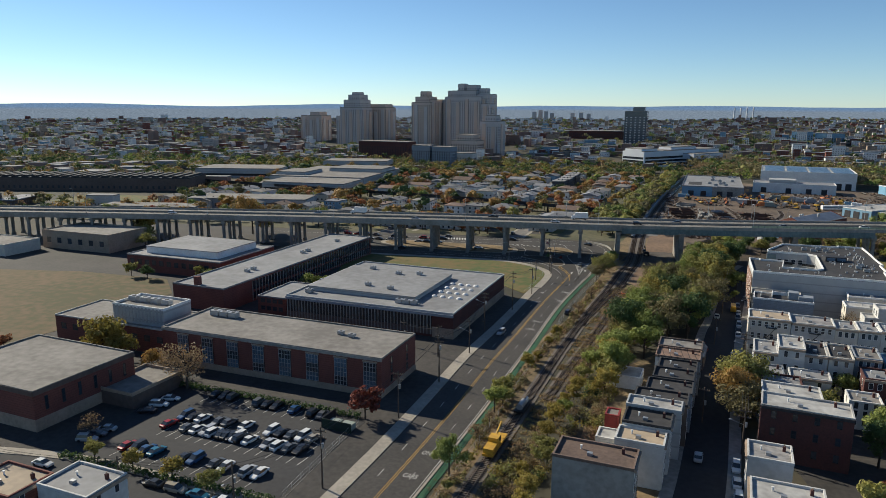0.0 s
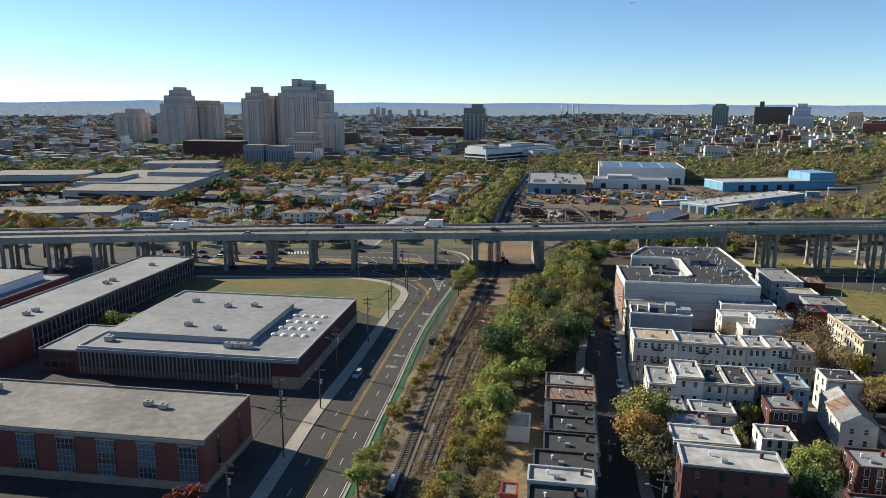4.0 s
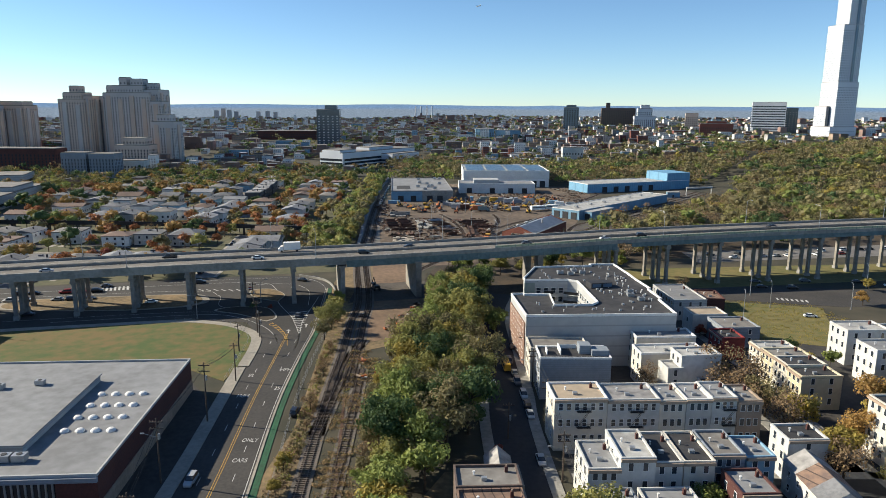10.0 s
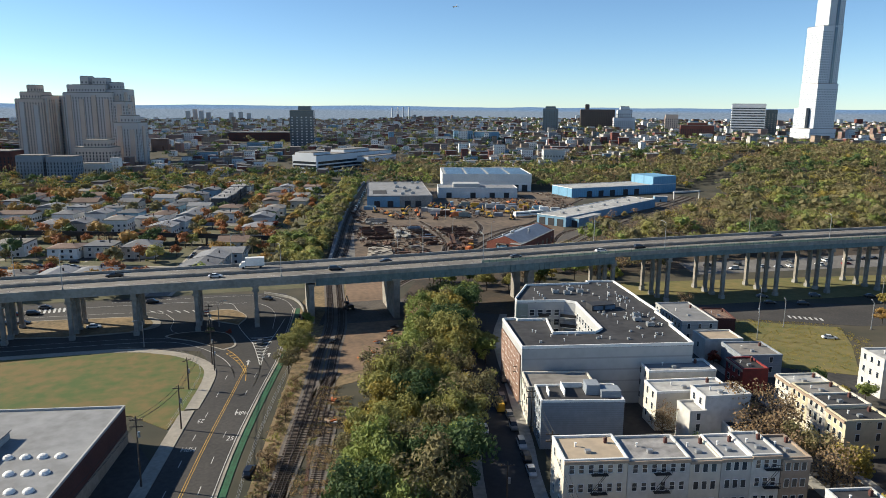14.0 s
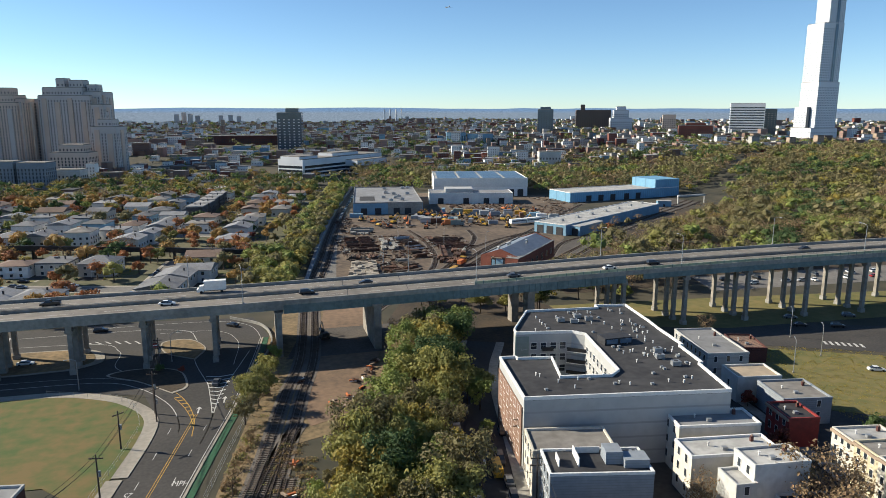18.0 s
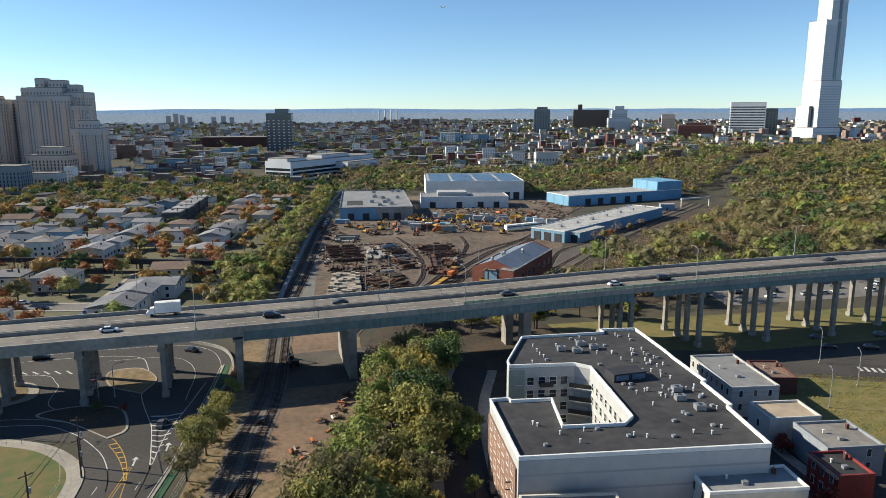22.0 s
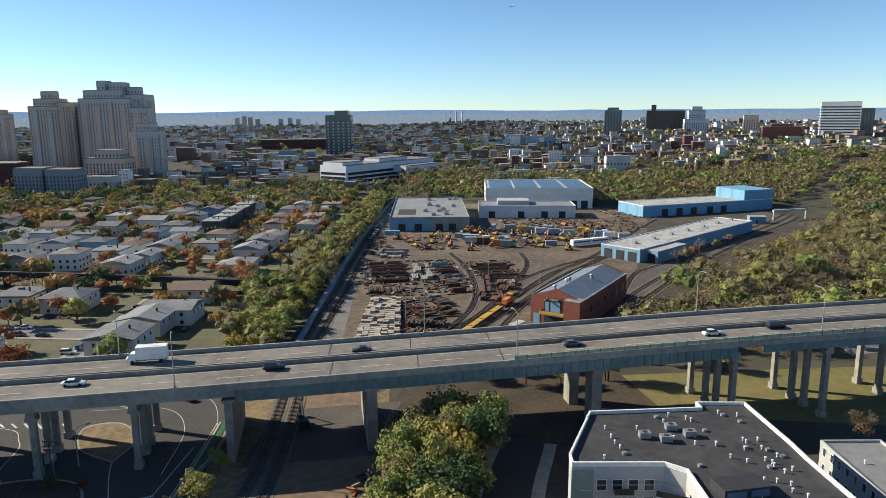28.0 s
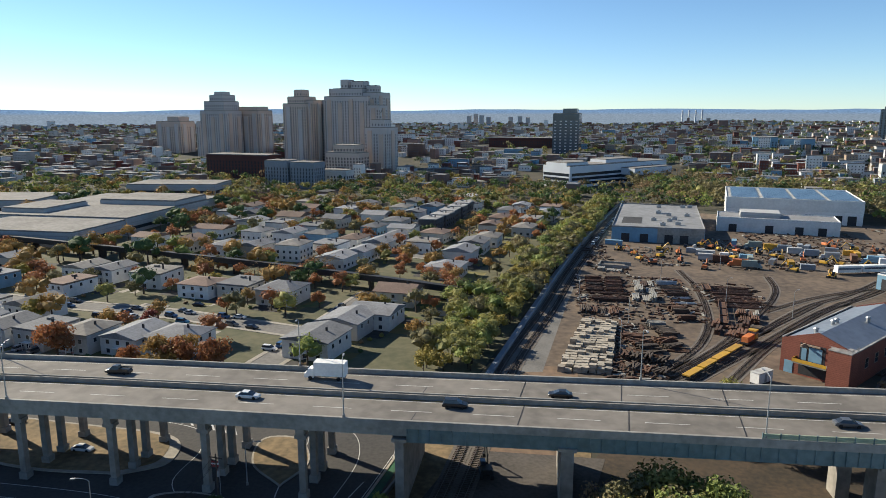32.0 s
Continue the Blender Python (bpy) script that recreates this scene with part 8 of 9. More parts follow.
# beyond the viaduct, and by the vacant lot
for x, y, st, p in ((-88, 460.2, "sedan", "silver"), (-90, 470.5, "sedan", "black"), (-68, 457.4, "sedan", "white"), (-85, 449.4, "suv", "teal"), (-45, 427, "suv", "white"), (-110, 463, "sedan", "grey"), (-118, 452, "suv", "black"), (-99, 451, "sedan", "red")):
    car(st, p, x, y, -6)
for x, y, st, p in ((184.6, 331.5, "sedan", "black"), (196, 327, "suv", "black"), (209.6, 336, "suv", "grey"), (231, 330, "sedan", "black"), (222, 300, "sedan", "white"), (174, 291, "sedan", "white"), (240, 322, "sedan", "white"), (250, 318, "suv", "silver"), (188, 340, "sedan", "grey")):
    car(st, p, x, y, -24)
rp = random.Random(17)
for k in range(16):
    car(rp.choice(("sedan", "suv")), rp.choice(("white", "silver", "black", "red", "grey")), 200 + 8 * k + rp.uniform(-2, 2), 386 - 0.4 * k + rp.choice((0, 8)), rp.choice((-4, 176, 85)))
for k in range(44):
    for side in (-1, 1):
        if rp.random() < 0.62:
            ln = SROADS[(0, 1, 2, 0)[k % 4]]
            i_ = rp.randrange(2, len(ln) - 2)
            q, t_ = ln[i_], ln[i_ + 1] - ln[i_]
            nrm = Vector((-t_.y, t_.x, 0)).normalized()
            if q.x > -170:
                car(rp.choice(("sedan", "suv")), rp.choice(("white", "silver", "black", "grey", "blue")), q.x + nrm.x * 3.2 * side, q.y + nrm.y * 3.2 * side, math.degrees(math.atan2(t_.y, t_.x)))
for k in range(22):
    u, row = k % 11, k // 11
    if rp.random() < 0.8:
        car(rp.choice(("sedan", "suv")), rp.choice(("white", "silver", "black", "grey", "black", "red")), -142 + 5.8 * u + rp.uniform(-0.4, 0.4), 386.5 - 11 * row - 0.5 * u + rp.uniform(-0.5, 0.5), rp.choice((0, 0, 180)) + 2)
# on the viaduct
for x, d, st, p, rz in ((-53, 17.2, "pickup", "black", 180), (20.5, 8.6, "suv", "black", 0), (40, 15.6, "sedan", "black", 180), (88, 8.2, "sedan", "grey", 0), (122, 7.6, "sedan", "white", 0), (139, 9.2, "suv", "black", 0), (-20, 8.0, "sedan", "white", 0), (-92, 4.2, "sedan", "silver", 0), (-150, 15.8, "suv", "silver", 180), (205, 15.6, "sedan", "black", 180), (-230, 8, "suv", "white", 0), (260, 5, "sedan", "black", 0)):
    q = at_via(x)
    car(st, p, x, q.y + d, rz, q.z - 0.03, "cars on the viaduct")


def truck(x, y, z, rz, label, box_mat=None):
    ob = thing("box_truck", label, "truck", "trucks", loc=(x, y, z), rz=rz)
    part("cargo_box", Mesh().box(-4.4, -1.25, 1.0, 2.2, 1.25, 3.9), box_mat or trim_white, ob)
    part("cab", shell([(2.3, [(1.1, 0.5), (1.1, 1.6), (1.0, 2.5)]), (3.4, [(1.1, 0.5), (1.1, 1.5), (0.95, 2.4)]), (4.0, [(1.05, 0.5), (1.05, 1.2), (0.95, 1.5)]), (4.4, [(0.95, 0.5), (0.95, 1.0), (0.85, 1.3)])]), box_mat or trim_white, ob)
    part("windscreen", Mesh().box(3.3, -0.9, 1.6, 3.75, 0.9, 2.25), glass, ob)
    part("chassis", Mesh().box(-4.3, -0.5, 0.6, 4.0, 0.5, 1.0), trim_dark, ob)
    for sx in (-3.0, 3.0):
        for sy in (-1.0, 1.0):
            part("wheel", wheel_me, None, ob, m=pose(sx, sy, 0.05) @ Matrix.Scale(1.3, 4))


q = at_via(-8)
truck(-8, q.y + 19.6, q.z, 180, "white box truck on the viaduct")
q = at_via(-128)
truck(-128, q.y + 19.6, q.z, 180, "white box truck on the viaduct")


# ---- poles and wires ----
def utility_pole(x, y, h, rz=0.0, lamp=False, arms=2):
    ob = thing("utility_pole", "tall dark wooden utility pole with crossarms", "utility pole", "utility poles", loc=(x, y, 0), rz=rz)
    part("pole", Mesh().tube((0, 0, -0.3), (0, 0, h), 0.2, 0.13, 8), wood_pole, ob)
    for k in range(arms):
        c = part("crossarm", Mesh().box(-1.3, -0.07, h - 0.9 - 1.4 * k, 1.3, 0.07, h - 0.7 - 1.4 * k), wood_pole, ob)
        ms = Mesh()
        for u in (-1.15, -0.6, 0.6, 1.15):
            ms.tube((u, 0, h - 0.72 - 1.4 * k), (u, 0, h - 0.45 - 1.4 * k), 0.05, 0.04, 5)
        part("insulator", ms, stone_band, c)
    part("transformer", Mesh().tube((0.35, 0, h - 4.4), (0.35, 0, h - 3.3), 0.28, 0.28, 10), galv, ob)
    if lamp:
        part("lamp_arm", Mesh().tube((0, 0, h - 4), (-2.6, 0, h - 3.2), 0.05, 0.05, 5).box(-3.2, -0.15, h - 3.25, -2.5, 0.15, h - 3.05), galv, ob)


def strand(pts, r):
    """One continuous thin wire along the points."""
    ms = Mesh()
    for q in pts:
        ms.v += [(q.x + r, q.y, q.z - r), (q.x, q.y, q.z + r), (q.x - r, q.y, q.z - r)]
    for i in range(len(pts) - 1):
        for j in range(3):
            a, b = 3 * i + j, 3 * i + (j + 1) % 3
            ms.f.append((a, b, b + 3, a + 3))
            ms.m.append(0)
    return ms


def wire_run(pts, n=3, label="thin black overhead wires"):
    ob = thing("overhead_line", label, "wires", loc=pts[0])
    for k in range(n):
        line, off = [], Vector((0.6 * (k - 1), 0, -0.05 - 0.5 * (k % 2)))
        for a, b in zip(pts, pts[1:]):
            for j in range(7):
                t = j / 6
                line.append(Vector(a).lerp(Vector(b), t) + off - Vector((0, 0, 2.4 * t * (1 - t))) - Vector(pts[0]))
        part("wire", strand(line, 0.03), iron, ob)


AVE = [(-53.0, 118, 13), (-46.8, 152, 12), (-41.8, 175.5, 14), (-37.6, 200, 11), (-36.2, 222, 14), (-29.8, 249, 15), (-24.6, 273.5, 11), (-19.9, 315, 11), (-22, 345, 10)]
for i, (x, y, h) in enumerate(AVE):
    utility_pole(x, y, h, -10, i in (0, 3, 4), 2 if h > 11 else 1)
wire_run([(x, y, h - 0.6) for x, y, h in AVE])
for x, y, h in ((-59.4, 203.8, 8), (-46.4, 195.3, 10), (-24.9, 297.6, 9), (-19.0, 310, 9)):
    utility_pole(x, y, h, 40, False, 1)
wire_run([(-46.4, 195.3, 9.5), (-59.4, 203.8, 7.5)], 2)
ST = [(31.0, 150, 11), (36.6, 178, 11), (42.2, 205, 11), (48.9, 231, 11), (53.2, 252, 11), (56.8, 270, 10)]
for i, (x, y, h) in enumerate(ST):
    utility_pole(x, y, h, -12, i % 2 == 0, 2)
wire_run([(x, y, h - 0.6) for x, y, h in ST])
for x, y in ((37.4, 225.1), (25.0, 165), (46, 262)):
    utility_pole(x, y, 9, -12, False, 1)
LW = [(-114, 103.5, 10), (-88, 104.5, 10), (-66, 107, 10), (-53.0, 118, 12)]
for x, y, h in LW[:-1]:
    utility_pole(x, y, h, 80, True, 1)
wire_run([(x, y, h - 0.6) for x, y, h in LW], 2)
for x, y in ((168, 305), (196, 296), (172, 322), (150, 296), (228, 322), (255, 306)):
    street_lamp((x, y, 0), 60, 9.0, 2.0)
for x, y in ((60, 439), (50.7, 497), (117, 560), (123, 483), (66, 470), (86, 530), (150, 575), (180, 540), (105, 500)):
    street_lamp((x, y, 0), random.Random(int(x)).uniform(0, 360), 9.5, 1.2, "yard_lamp", "slim yard lamp post")
street_lamp((-41, 336, 0), 200, 8, 2.2)
street_lamp((-19.5, 352, 0), 20, 8, 2.2)
fp = thing("flagpole", "flagpole with a small red and white flag", "flagpole", loc=(-22, 346, 0.2))
part("pole", Mesh().tube((0, 0, 0), (0, 0, 8), 0.07, 0.05), galv, fp)
part("flag", Mesh().box(-1.5, -0.02, 6.6, 0, 0.02, 7.1).box(-1.5, -0.02, 7.4, 0, 0.02, 7.8), red_paint, fp)
part("flag_stripe", Mesh().box(-1.5, -0.02, 7.1, 0, 0.02, 7.4), trim_white, fp)

# ---- fences ----
def chain_fence(line, h, label):
    ob = thing("chain_link_fence", label, "fence", loc=(0, 0, 0))
    post = Mesh().tube((0, 0, 0), (0, 0, h), 0.04, 0.04, 5).data("post", galv)
    acc = 0.0
    for a, b in zip(line, line[1:]):
        acc += (b - a).length
        if acc > 3.0:
            part("post", post, None, ob, m=pose(b.x, b.y, b.z))
            acc = 0.0
    ms = Mesh()
    for k in range(3):
        z = h * (k + 0.15) / 2.3
        for a, b in zip(line, line[1:]):
            ms.tube((a.x, a.y, z), (b.x, b.y, z), 0.02, 0.02, 3, caps=False)
    part("wire", ms, galv, ob)


chain_fence(offsets(RIGHT[22:], 4.6), 1.8, "sagging chain-link fence along the railway")
chain_fence(smooth_line([(-59, 112.5), (-57, 130), (-55, 146)], 3), 1.8, "chain-link fence at the parking lot edge")
chain_fence(smooth_line([(-27.6, 273), (-23.2, 300), (-23, 311), (-29, 325), (-48, 333.6)], 3), 1.6, "chain-link fence round the lawn")
hd = Mesh()
rr = random.Random(4)
for k in range(26):
    leafy(hd, (-109 + k * 2.1, 158.6 - k * 0.35, 0.8), 1.2, 60, 0.5, rr, 0.7)
for k in range(24):
    leafy(hd, (-112 + k * 2.2, 118.2 - k * 0.3, 0.7), 1.2, 60, 0.5, rr, 0.6)
thing("hedge", "clipped dark green hedge round the parking lot", "hedge", kind="stuff", data=hd.data("hedge", LEAF["dark"]))
mk = Mesh()
for x0, y0, n_ in ((-98, 139, 15), (-98, 133.6, 15), (-98, 152.5, 13), (-102, 122.8, 14)):
    for k in range(n_):
        x, y = x0 + 2.65 * k, y0 - 0.42 * k
        m_ = pose(x, y, 0.082, 0, 0, -15)
        mk.face([m_ @ Vector(v) for v in ((-0.06, -2.4, 0), (0.06, -2.4, 0), (0.06, 2.4, 0), (-0.06, 2.4, 0))])
thing("stall_lines", "faded white parking stall lines", "road marking", kind="structure", data=mk.data("stall_lines", paint_white))
db = thing("dumpster_pen", "dark green screened dumpster enclosure", "enclosure", loc=(-58.5, 145, 0.07), rz=-12)
part("panel", Mesh().box(-4, -3, 0, 4, -2.85, 2.4), mat("dark_screen", (0.03, 0.05, 0.035), None, 0.9), db)
part("panel", Mesh().box(-4, -3, 0, -3.85, 3, 2.4), trim_dark, db)
part("dumpster", Mesh().box(-2.8, -2.2, 0.1, 0, 0.2, 1.5), stucco_sage, db)
part("dumpster", Mesh().box(0.6, -2.2, 0.1, 3.4, 0.2, 1.5), stucco_sage, db)

# ---- rail yard clutter ----
blk = Mesh().box(-0.95, -0.85, 0, 0.95, 0.85, 0.8).data("stone_block", stone_block)
st = thing("block_stack", "stacked pale concrete blocks in rows", "block stack", "", loc=(0, 0, 0))
rr = random.Random(9)
nb = 0
for r in range(22):
    t = r / 21
    xa, xb, y0 = 41 + 9.5 * t, 56 + 5.5 * t, 421.5 + 46 * t
    for c in range(7):
        for lv in range(rr.choice((2, 2, 2, 2, 1, 3))):
            if nb < 300:
                x = xa + (xb - xa) * (c + 0.5) / 7
                part("stone_block", blk, None, st, m=pose(x + rr.uniform(-0.25, 0.25), y0 + rr.uniform(-0.3, 0.3), 0.08 + 0.8 * lv, 0, 0, rr.uniform(-5, 5) - 10))
                nb += 1


def stack_zone(label, x0, x1, y0, y1, rz, length, r, mats, tidy=2.5, square=False, levels=3):
    """Bars laid side by side in layers over a patch of the yard, in bundles."""
    rr_ = random.Random(int(x0 * 13 + y0))
    across = (y1 - y0) if abs(rz) < 45 else (x1 - x0)
    along = (x1 - x0) if abs(rz) < 45 else (y1 - y0)
    ob = thing("material_stack", label, "material stack", "yard stacks", loc=((x0 + x1) / 2, (y0 + y1) / 2, 0.08), rz=rz)
    for row in range(max(1, int(along / (length + 0.8)))):
        u = -along / 2 + (row + 0.5) * along / max(1, int(along / (length + 0.8)))
        v = -across / 2
        while v < across / 2 - 1.2:
            wd = rr_.uniform(1.8, 3.4)
            ms = Mesh()
            for lv in range(rr_.randint(1, levels)):
                k = 0.0
                while k < wd - lv * 0.3:
                    m_ = pose(u + rr_.uniform(-0.5, 0.5), v + k, lv * 2 * r, 0, 0, rr_.uniform(-tidy, tidy))
                    hl_ = length / 2 * rr_.uniform(0.8, 1.0)
                    ms.box(-hl_, -r * 0.85, 0, hl_, r * 0.85, 2 * r * rr_.uniform(0.8, 1.05), m=m_) if square else ms.tube(m_ @ Vector((-hl_, 0, r)), m_ @ Vector((hl_, 0, r)), r, r, 5)
                    k += 2.25 * r
            tagged(part("pile", ms, rr_.choice(mats), ob), kind="stuff")
            v += wd + rr_.choice((0.3, 0.5, 1.6))


stack_zone("long rusty rails stacked on dark timber", 54, 70, 511, 533, -3, 7.2, 0.3, (rust, sleeper_m, rust), 6)
stack_zone("neat bed of rusty rails on the dirt", 54.5, 70, 497, 509, -2, 15, 0.22, (rust, rust, sleeper_m), 1.5)
stack_zone("upright bundles of rusty pipes in a row", 50, 64, 474, 491, 83, 8, 0.28, (rust, rust, sleeper_m), 5)
stack_zone("pale concrete sleepers stacked beside rusty ones", 73, 81, 497, 533, 85, 9, 0.3, (concrete, concrete, rust), 3, True)
stack_zone("mixed grey and rusty steel sections", 84, 93, 497, 533, 4, 8.5, 0.25, (rust, galv, rust, concrete, sleeper_m), 4)
stack_zone("rusty box sections in two heaps", 79, 92, 475, 492, 4, 6, 0.35, (rust, sleeper_m, rust), 5, True)
stack_zone("wide racks of rusty rails by the ladder tracks", 101, 119, 494, 528, -3, 17, 0.22, (rust, rust, rust, sleeper_m), 1.5, levels=2)
stack_zone("rusty gondola sides stacked by the track", 93, 103, 458, 474, 70, 7, 0.45, (rust, rust), 4, True)
stack_zone("grey steel pipes on the dirt", 104, 111, 474, 488, 75, 6, 0.3, (galv, concrete, rust), 4)
stack_zone("tangled heap of dark scrap timber", 57, 73, 420, 438, 70, 6, 0.28, (sleeper_m, sleeper_m, rust), 35, True, 4)
stack_zone("loose heap of dark sleepers and scrap", 63, 80, 440, 454, 20, 7, 0.26, (sleeper_m, rust, sleeper_m), 35, True, 4)
stack_zone("low pile of dark sleepers", 70, 82, 456, 468, 10, 6, 0.28, (sleeper_m, sleeper_m, concrete), 20, True, 3)
stack_zone("stacked pale barriers near the gravel bins", 62, 72, 546, 556, 78, 5, 0.35, (concrete,), 3, True, 2)


def wagon(x, y, rz, material, label, load=True):
    ob = thing("flat_wagon", label, "rail wagon", "rail wagons", loc=(x, y, 0.4), rz=rz)
    part("deck", Mesh().box(-4.1, -1.1, 0.8, 4.1, 1.1, 1.15), material, ob)
    part("sill", Mesh().box(-4.3, -1.4, 0.5, 4.3, -1.2, 0.8).box(-4.3, 1.2, 0.5, 4.3, 1.4, 0.8), trim_dark, ob)
    if load:
        part("stake_side", Mesh().box(-4.3, -1.36, 1.15, 4.3, -1.28, 1.7).box(-4.3, 1.28, 1.15, 4.3, 1.36, 1.7), material, ob)
    for sx in (-3.0, 3.0):
        part("bogie", Mesh().box(sx - 1, -0.9, 0.1, sx + 1, 0.9, 0.55), iron, ob)


for k in range(4):
    wagon(77.5 + 5.4 * k, 422.5 + 7.3 * k, 53, machine_yellow, "yellow flat wagon on the yard track", False)
lc = thing("shunting_engine", "orange shunting locomotive on yard track", "locomotive", loc=(100.5, 453.2, 0.4), rz=53)
part("hood", Mesh().box(-3.5, -1.0, 0.9, 1.6, 1.0, 2.6), machine_orange, lc)
part("cab", Mesh().box(1.6, -1.3, 0.9, 3.6, 1.3, 3.7), machine_yellow, lc)
part("cab_window", Mesh().box(1.55, -1.33, 2.5, 3.65, 1.33, 3.3), glass, lc)
part("frame", Mesh().box(-4, -1.3, 0.4, 4, 1.3, 0.9), iron, lc)
for k in range(3):
    wagon(98 + 2.0 * k, 474 + 9.5 * k, 78, rust, "rusty gondola wagon loaded with scrap")
wagon(102, 520, 85, rust, "rusty open gondola wagon standing")


def excavator(x, y, rz, material, label="yellow track excavator in the yard"):
    ob = thing("excavator", label, "excavator", "yard machines", loc=(x, y, 0.08), rz=rz)
    part("track", Mesh().box(-1.9, -1.4, 0, 1.9, -0.8, 0.9), iron, ob)
    part("track", Mesh().box(-1.9, 0.8, 0, 1.9, 1.4, 0.9), iron, ob)
    part("house", shell([(-2.0, [(1.2, 1.0), (1.2, 1.6), (1.0, 2.1)]), (0.6, [(1.2, 1.0), (1.2, 1.6), (1.1, 2.0)]), (1.4, [(1.1, 1.0), (1.1, 1.4), (1.0, 1.6)])]), material, ob)
    part("cab", Mesh().box(0.1, 0.1, 1.2, 1.5, 1.15, 2.9), glass, ob)
    part("boom", Mesh().tube((1.0, -0.3, 1.6), (3.8, -0.3, 4.4), 0.28, 0.22, 5), material, ob)
    part("stick", Mesh().tube((3.8, -0.3, 4.4), (5.8, -0.3, 1.8), 0.2, 0.16, 5), material, ob)
    part("bucket", Mesh().box(5.4, -0.8, 0.9, 6.2, 0.2, 1.8), iron, ob)


rr = random.Random(31)
for x, y in ((84, 591), (90, 566), (103.8, 595), (103.9, 575), (95, 582), (82, 575), (98, 603), (76, 600), (127, 584), (150, 559), (160, 548)):
    excavator(x + rr.uniform(-2, 2), y + rr.uniform(-2, 2), rr.uniform(0, 360), rr.choice((machine_yellow, machine_yellow, machine_orange)))


def container(x, y, rz, material, label, l=6.1):
    ob = thing("shipping_container", label, "container", "yard containers", loc=(x, y, 0.08), rz=rz)
    part("body", Mesh().box(-l / 2, -1.22, 0.1, l / 2, 1.22, 2.6), material, ob)
    ms = Mesh()
    for k in range(int(l / 0.6)):
        ms.box(-l / 2 + 0.2 + k * 0.6, -1.27, 0.25, -l / 2 + 0.42 + k * 0.6, 1.27, 2.45)
    part("corrugation", ms, material, ob)
    part("door", Mesh().box(l / 2, -1.15, 0.2, l / 2 + 0.05, 1.15, 2.5), galv, ob)


cm_ = (siding_blue, trim_white, machine_orange, rust, stucco_grey, siding_pale, machine_yellow, stucco_sage, galv)
cl_ = ("blue", "white", "orange", "rusty", "grey", "pale grey", "yellow", "sage green", "galvanised")
for k in range(46):
    t = k / 46
    x = 112 + 92 * t + rr.uniform(-3, 3)
    y = 560 + 60 * ((k * 7) % 11) / 11 + 12 * t + rr.uniform(-2, 2)
    if x > 165 and y < 566:
        y += 14
    i = rr.randrange(9)
    if k % 3 == 0:
        excavator(x, y, rr.uniform(0, 360), rr.choice((machine_orange, machine_yellow)), "track machine among yard equipment")
    elif k % 3 == 1:
        container(x, y, rr.choice((-12, 78, -20, 60)), cm_[i], cl_[i] + " steel container in the yard", rr.choice((6.1, 6.1, 9.0)))
    else:
        truck(x, y, 0.08, rr.choice((-12, 168, 75)), cl_[i] + " work truck parked in the yard", cm_[i])
for k in range(9):
    car("sedan" if k % 2 else "suv", rr.choice(("white", "silver", "blue", "black", "red")), 112 + 5 * k, 615 + rr.uniform(-2, 2) - k * 0.6, 80)
container(75, 616, -12, siding_blue, "blue steel container by the works", 9)
for k in range(22):
    car("sedan" if k % 2 else "suv", rr.choice(("white", "silver", "grey", "black", "white")), 64 + 1.35 * k, 615 + 6.2 * k, 79)
pd = thing("concrete_pad", "pale concrete bins for gravel", "storage bins", loc=(70, 560, 0.08), rz=-12)
part("wall", Mesh().box(-7, -4, 0, 7, -3.6, 1.6).box(-7, 3.6, 0, 7, 4, 1.6).box(-7, -3.6, 0, -6.6, 3.6, 1.6), concrete, pd)
part("gravel", Mesh().prism([(-6.6, -3.6), (4, -3.6), (5, 0), (4, 3.6), (-6.6, 3.6)], 0, 0.8), ballast, pd)
tp = thing("work_train", "white and blue rail cars in the yard", "rail car", loc=(176, 560, 0.1), rz=14)
for k in range(2):
    part("car_body", Mesh().box(-11 + 12 * k, -1.5, 0.8, 0.4 + 12 * k, 1.5, 3.8), trim_white, tp)
    part("window_strip", Mesh().box(-10.6 + 12 * k, -1.55, 2.2, 0 + 12 * k, 1.55, 3.0), glass_blue, tp)
sc_ = [Mesh() for _ in range(3)]
rr = random.Random(88)
ZONES = ((128, 236, 596, 640, 420), (150, 215, 640, 664, 160), (232, 262, 640, 690, 120), (58, 70, 560, 612, 90), (54, 72, 417, 470, 340), (50, 72, 470, 536, 260), (74, 95, 472, 540, 260), (98, 122, 490, 532, 120), (58, 76, 536, 570, 60), (84, 105, 560, 610, 110), (112, 200, 560, 600, 260))
for x0, x1, y0, y1, n_ in ZONES:
    for k in range(n_):
        x, y = rr.uniform(x0, x1), rr.uniform(y0, y1)
        m_ = pose(x, y, 0.08, rr.uniform(-8, 8), 0, rr.uniform(0, 180))
        a, b, c = rr.uniform(0.3, 1.8), rr.uniform(0.1, 0.4), rr.uniform(0.15, 0.7)
        sc_[rr.choice((0, 0, 0, 1, 1, 1, 2))].box(-a, -b, 0, a, b, c, m=m_)
for ms, mt_, lab in zip(sc_, (rust, sleeper_m, concrete), ("rusty", "dark timber", "pale concrete")):
    thing("yard_scrap", lab + " scrap strewn over the rail yard", "scrap", kind="stuff", data=ms.data("yard_scrap", mt_))
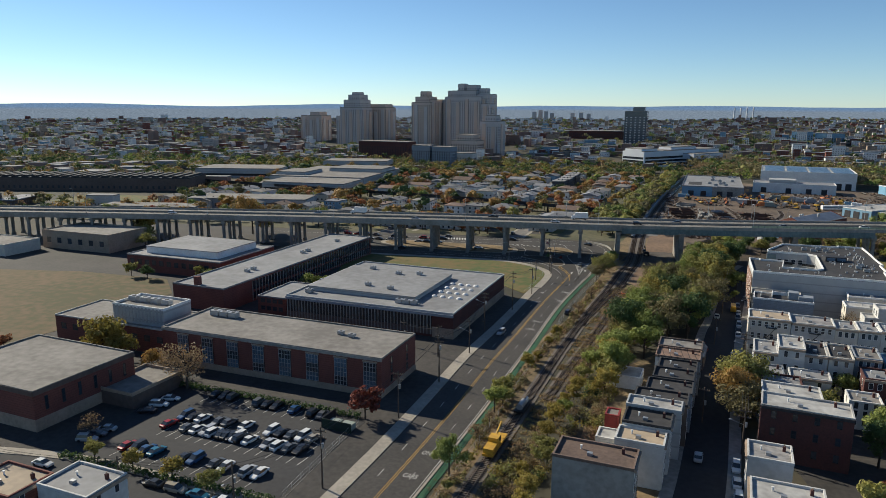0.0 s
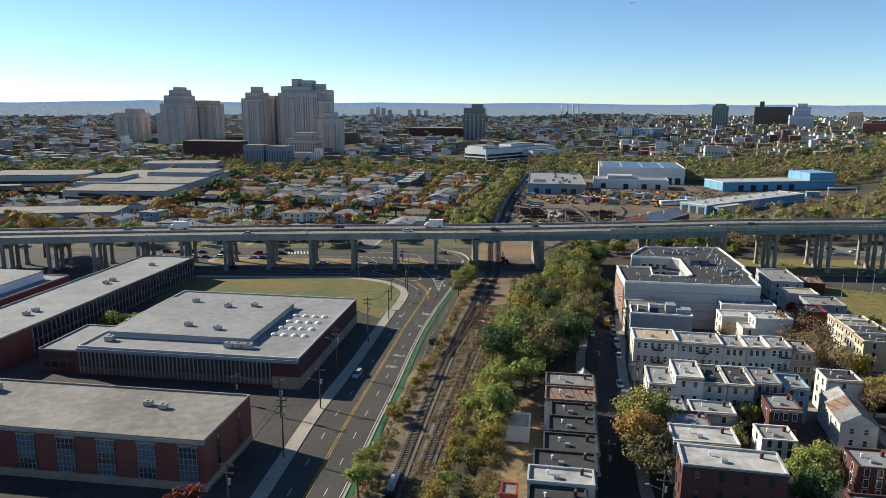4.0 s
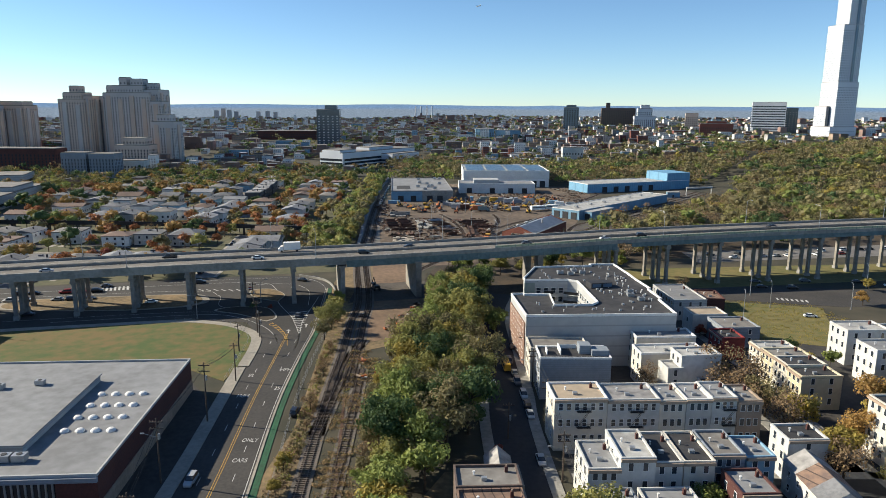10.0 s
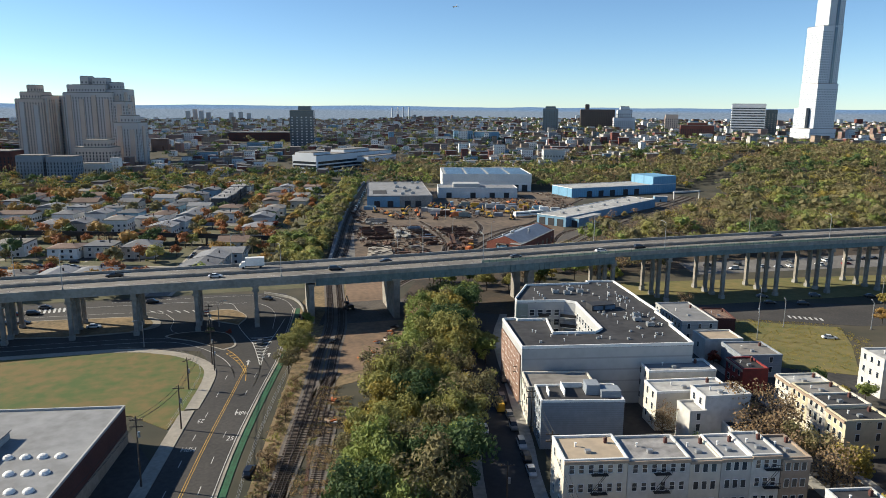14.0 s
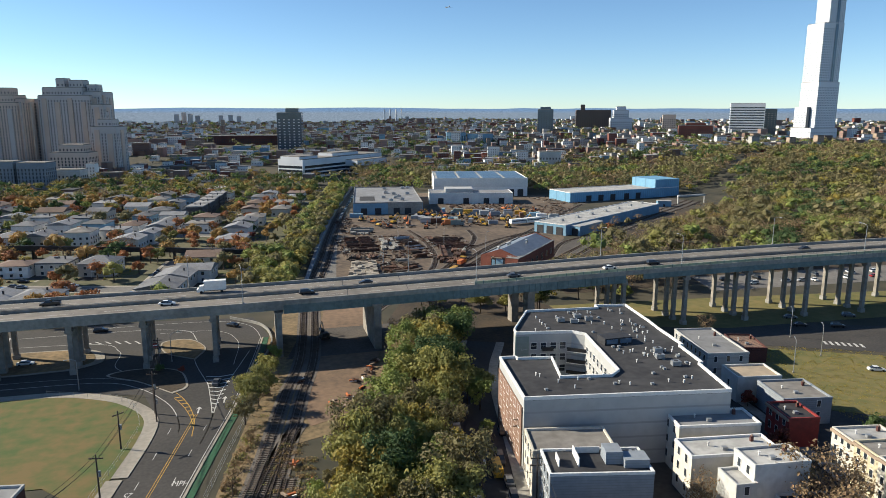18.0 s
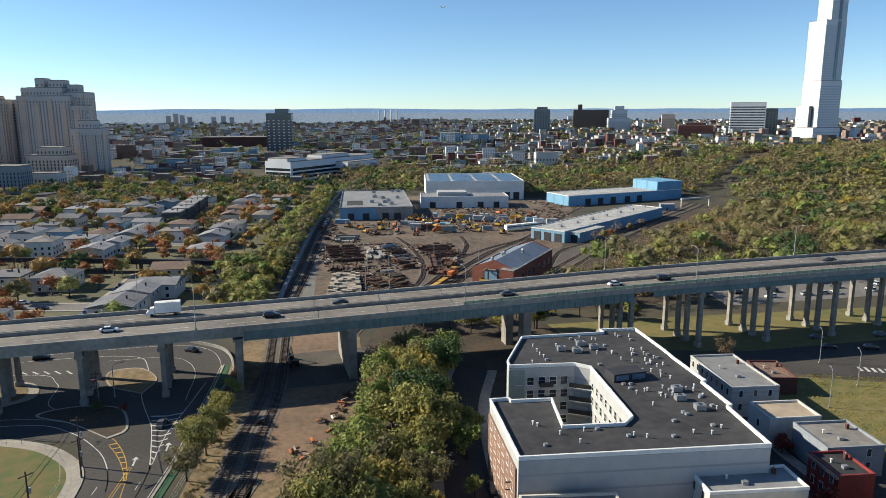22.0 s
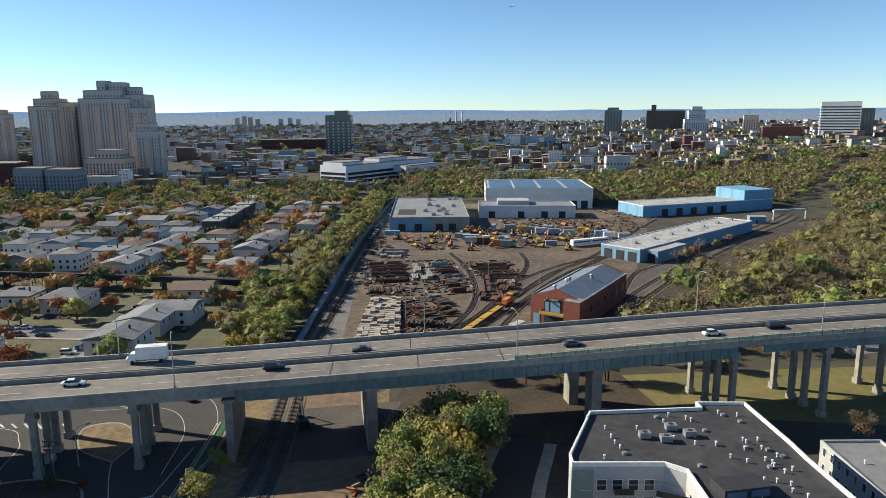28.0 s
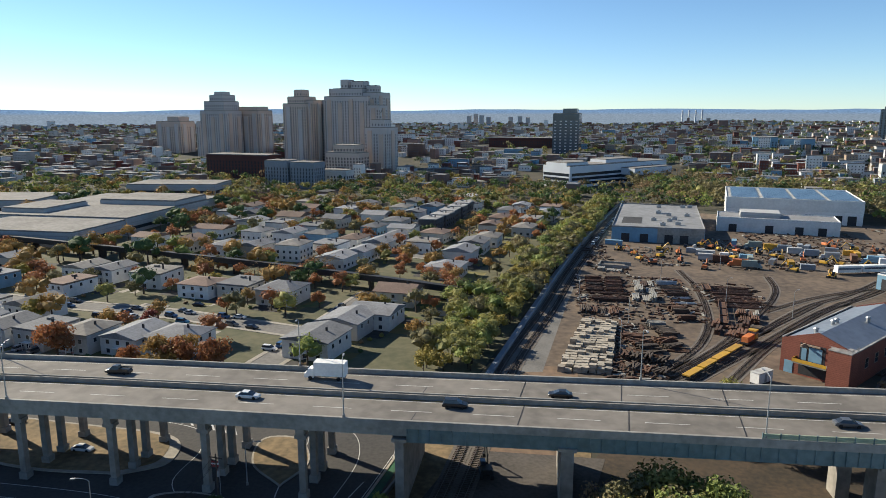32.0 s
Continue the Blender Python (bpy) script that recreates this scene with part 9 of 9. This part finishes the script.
# rail crane and wagons on the main track near the avenue
cr_ = thing("rail_crane", "yellow rail crane standing on the track", "rail crane", loc=(-21.8, 141.2, 0.4), rz=80)
part("frame", Mesh().box(-5.5, -1.2, 0.5, 5.5, 1.2, 1.0), machine_yellow, cr_)
part("cab", Mesh().box(-1.6, -1.1, 1.0, 0.8, 1.1, 3.0), machine_yellow, cr_)
part("cab_window", Mesh().box(-0.4, -1.13, 1.9, 0.83, 1.13, 2.7), glass, cr_)
part("engine_cover", Mesh().box(-5.2, -1.1, 1.0, -1.8, 1.1, 2.1), machine_yellow, cr_)
part("boom", Mesh().tube((0.5, 0, 2.6), (5.6, 0.3, 3.6), 0.35, 0.22, 6), machine_yellow, cr_)
part("jib", Mesh().tube((5.6, 0.3, 3.6), (3.0, 0.6, 1.8), 0.2, 0.15, 6), machine_yellow, cr_)
for sx in (-3.8, 3.8):
    part("bogie", Mesh().box(sx - 0.9, -0.9, 0.05, sx + 0.9, 0.9, 0.5), iron, cr_)
tk = thing("tank_trolley", "rusty tank trolley with white drums on the track", "rail wagon", loc=(-17.8, 163, 0.4), rz=80)
part("deck", Mesh().box(-4, -1.2, 0.5, 4, 1.2, 0.8), iron, tk)
part("tank", Mesh().tube((-3, 0, 1.5), (1, 0, 1.5), 0.8, 0.8, 12), galv, tk)
for k in range(3):
    part("drum", Mesh().tube((1.6 + 0.8 * k, -0.3, 0.8), (1.6 + 0.8 * k, -0.3, 1.8), 0.35, 0.35, 10), trim_white, tk)
# debris beside the haul road
rr = random.Random(14)
for k, (x, y) in enumerate(((29.9, 322), (34.9, 327.7), (33, 324), (22, 309.5), (16.5, 325.7), (36, 331), (31, 317), (27, 312), (11.4, 279.9), (14, 272), (9, 268), (38, 336), (24, 306))):
    hp = thing("debris_heap", "small heap of orange and pale scrap", "debris", "scrap heaps", loc=(x, y, 0.09), rz=rr.uniform(0, 360))
    for j in range(5):
        part("scrap", Mesh().box(-0.9, -0.2, 0, 0.9, 0.2, 0.35), rr.choice((machine_orange, stone_band, rust, trim_white, wood_pole)), hp, m=pose(rr.uniform(-0.8, 0.8), rr.uniform(-0.8, 0.8), 0.2 * j, rr.uniform(-8, 8), 0, rr.uniform(0, 180)))
excavator(26, 362, 100, iron, "dark excavator in the shade of the viaduct")

# ---- dry grass and scrub along the track ----
LEAF_DRY = mat("dry_grass_blades", (0.42, 0.31, 0.15), (0.26, 0.19, 0.09), 0.9, 0.6, 0.1, 0, island=0.4, leaf=True)
for nm, lab, mt_, seed, n_, lo, hi in (("dry_grass", "tall golden dry grass beside the track", LEAF_DRY, 1, 5200, 2.6, 11), ("low_scrub", "low green-brown scrub on the bank", LEAF["olive"], 2, 1500, -6.5, 12), ("low_scrub", "low brown scrub on the bank", LEAF["brown"], 3, 1500, -6.5, 9)):
    rr, ms = random.Random(60 + seed), Mesh()
    base = smooth_line(TRACKS[0][1:10], 3)
    for k in range(n_):
        i = rr.randrange(len(base) - 1)
        d = rr.uniform(lo, hi)
        p = offsets(base[max(0, i - 1):i + 2], d)[1 if i else 0]
        if -2.4 < d < 2.4 or (p.y > 290 and d > 2) or (d < -3 and rr.random() < 0.3) or noise.noise((p.x / 6, p.y / 6, seed)) < -0.1:
            continue
        leafy(ms, (p.x + rr.uniform(-1, 1), p.y + rr.uniform(-1, 1), 0.2), 0.8, 10, 0.26, rr, 0.6)
    thing(nm, lab, "grass", kind="stuff", data=ms.data(nm, mt_))
for nm, lab, mt_, poly, n_ in (("field_grass", "uneven yellow-green tufts in the vacant lot", LEAF["yellow"], (133, 265, 186, 318), 1500),):
    rr, ms = random.Random(71), Mesh()
    for k in range(n_):
        x, y = rr.uniform(poly[0], poly[2]), rr.uniform(poly[1], poly[3])
        if (x - 133) * 0.85 + 262 > y + 22 or y > 322 - (x - 150) * 0.5 or x < 140 - (y - 273) * 0.3:
            continue
        leafy(ms, (x, y, 0.12), 0.9, 7, 0.28, rr, 0.3)
    thing(nm, lab, "grass", kind="stuff", data=ms.data(nm, mt_))
# airliner far off
pl = thing("airliner", "small airliner high in the clear sky", "aeroplane", loc=(826, 3017, 484), rz=100)
part("fuselage", Mesh().tube((-17, 0, 0), (17, 0, 0), 1.6, 1.9, 10).tube((17, 0, 0), (20, 0, -0.3), 1.9, 0.3, 10), stucco_grey, pl)
part("wing", Mesh().prism([(4, 0), (-4, 16), (-7, 16), (-2, 0)], -0.4, 0), stucco_grey, pl)
part("wing", Mesh().prism([(-2, 0), (-7, -16), (-4, -16), (4, 0)], -0.4, 0), stucco_grey, pl)
part("tail_fin", Mesh().box(-17, -0.2, 0, -13.5, 0.2, 6), stucco_grey, pl)
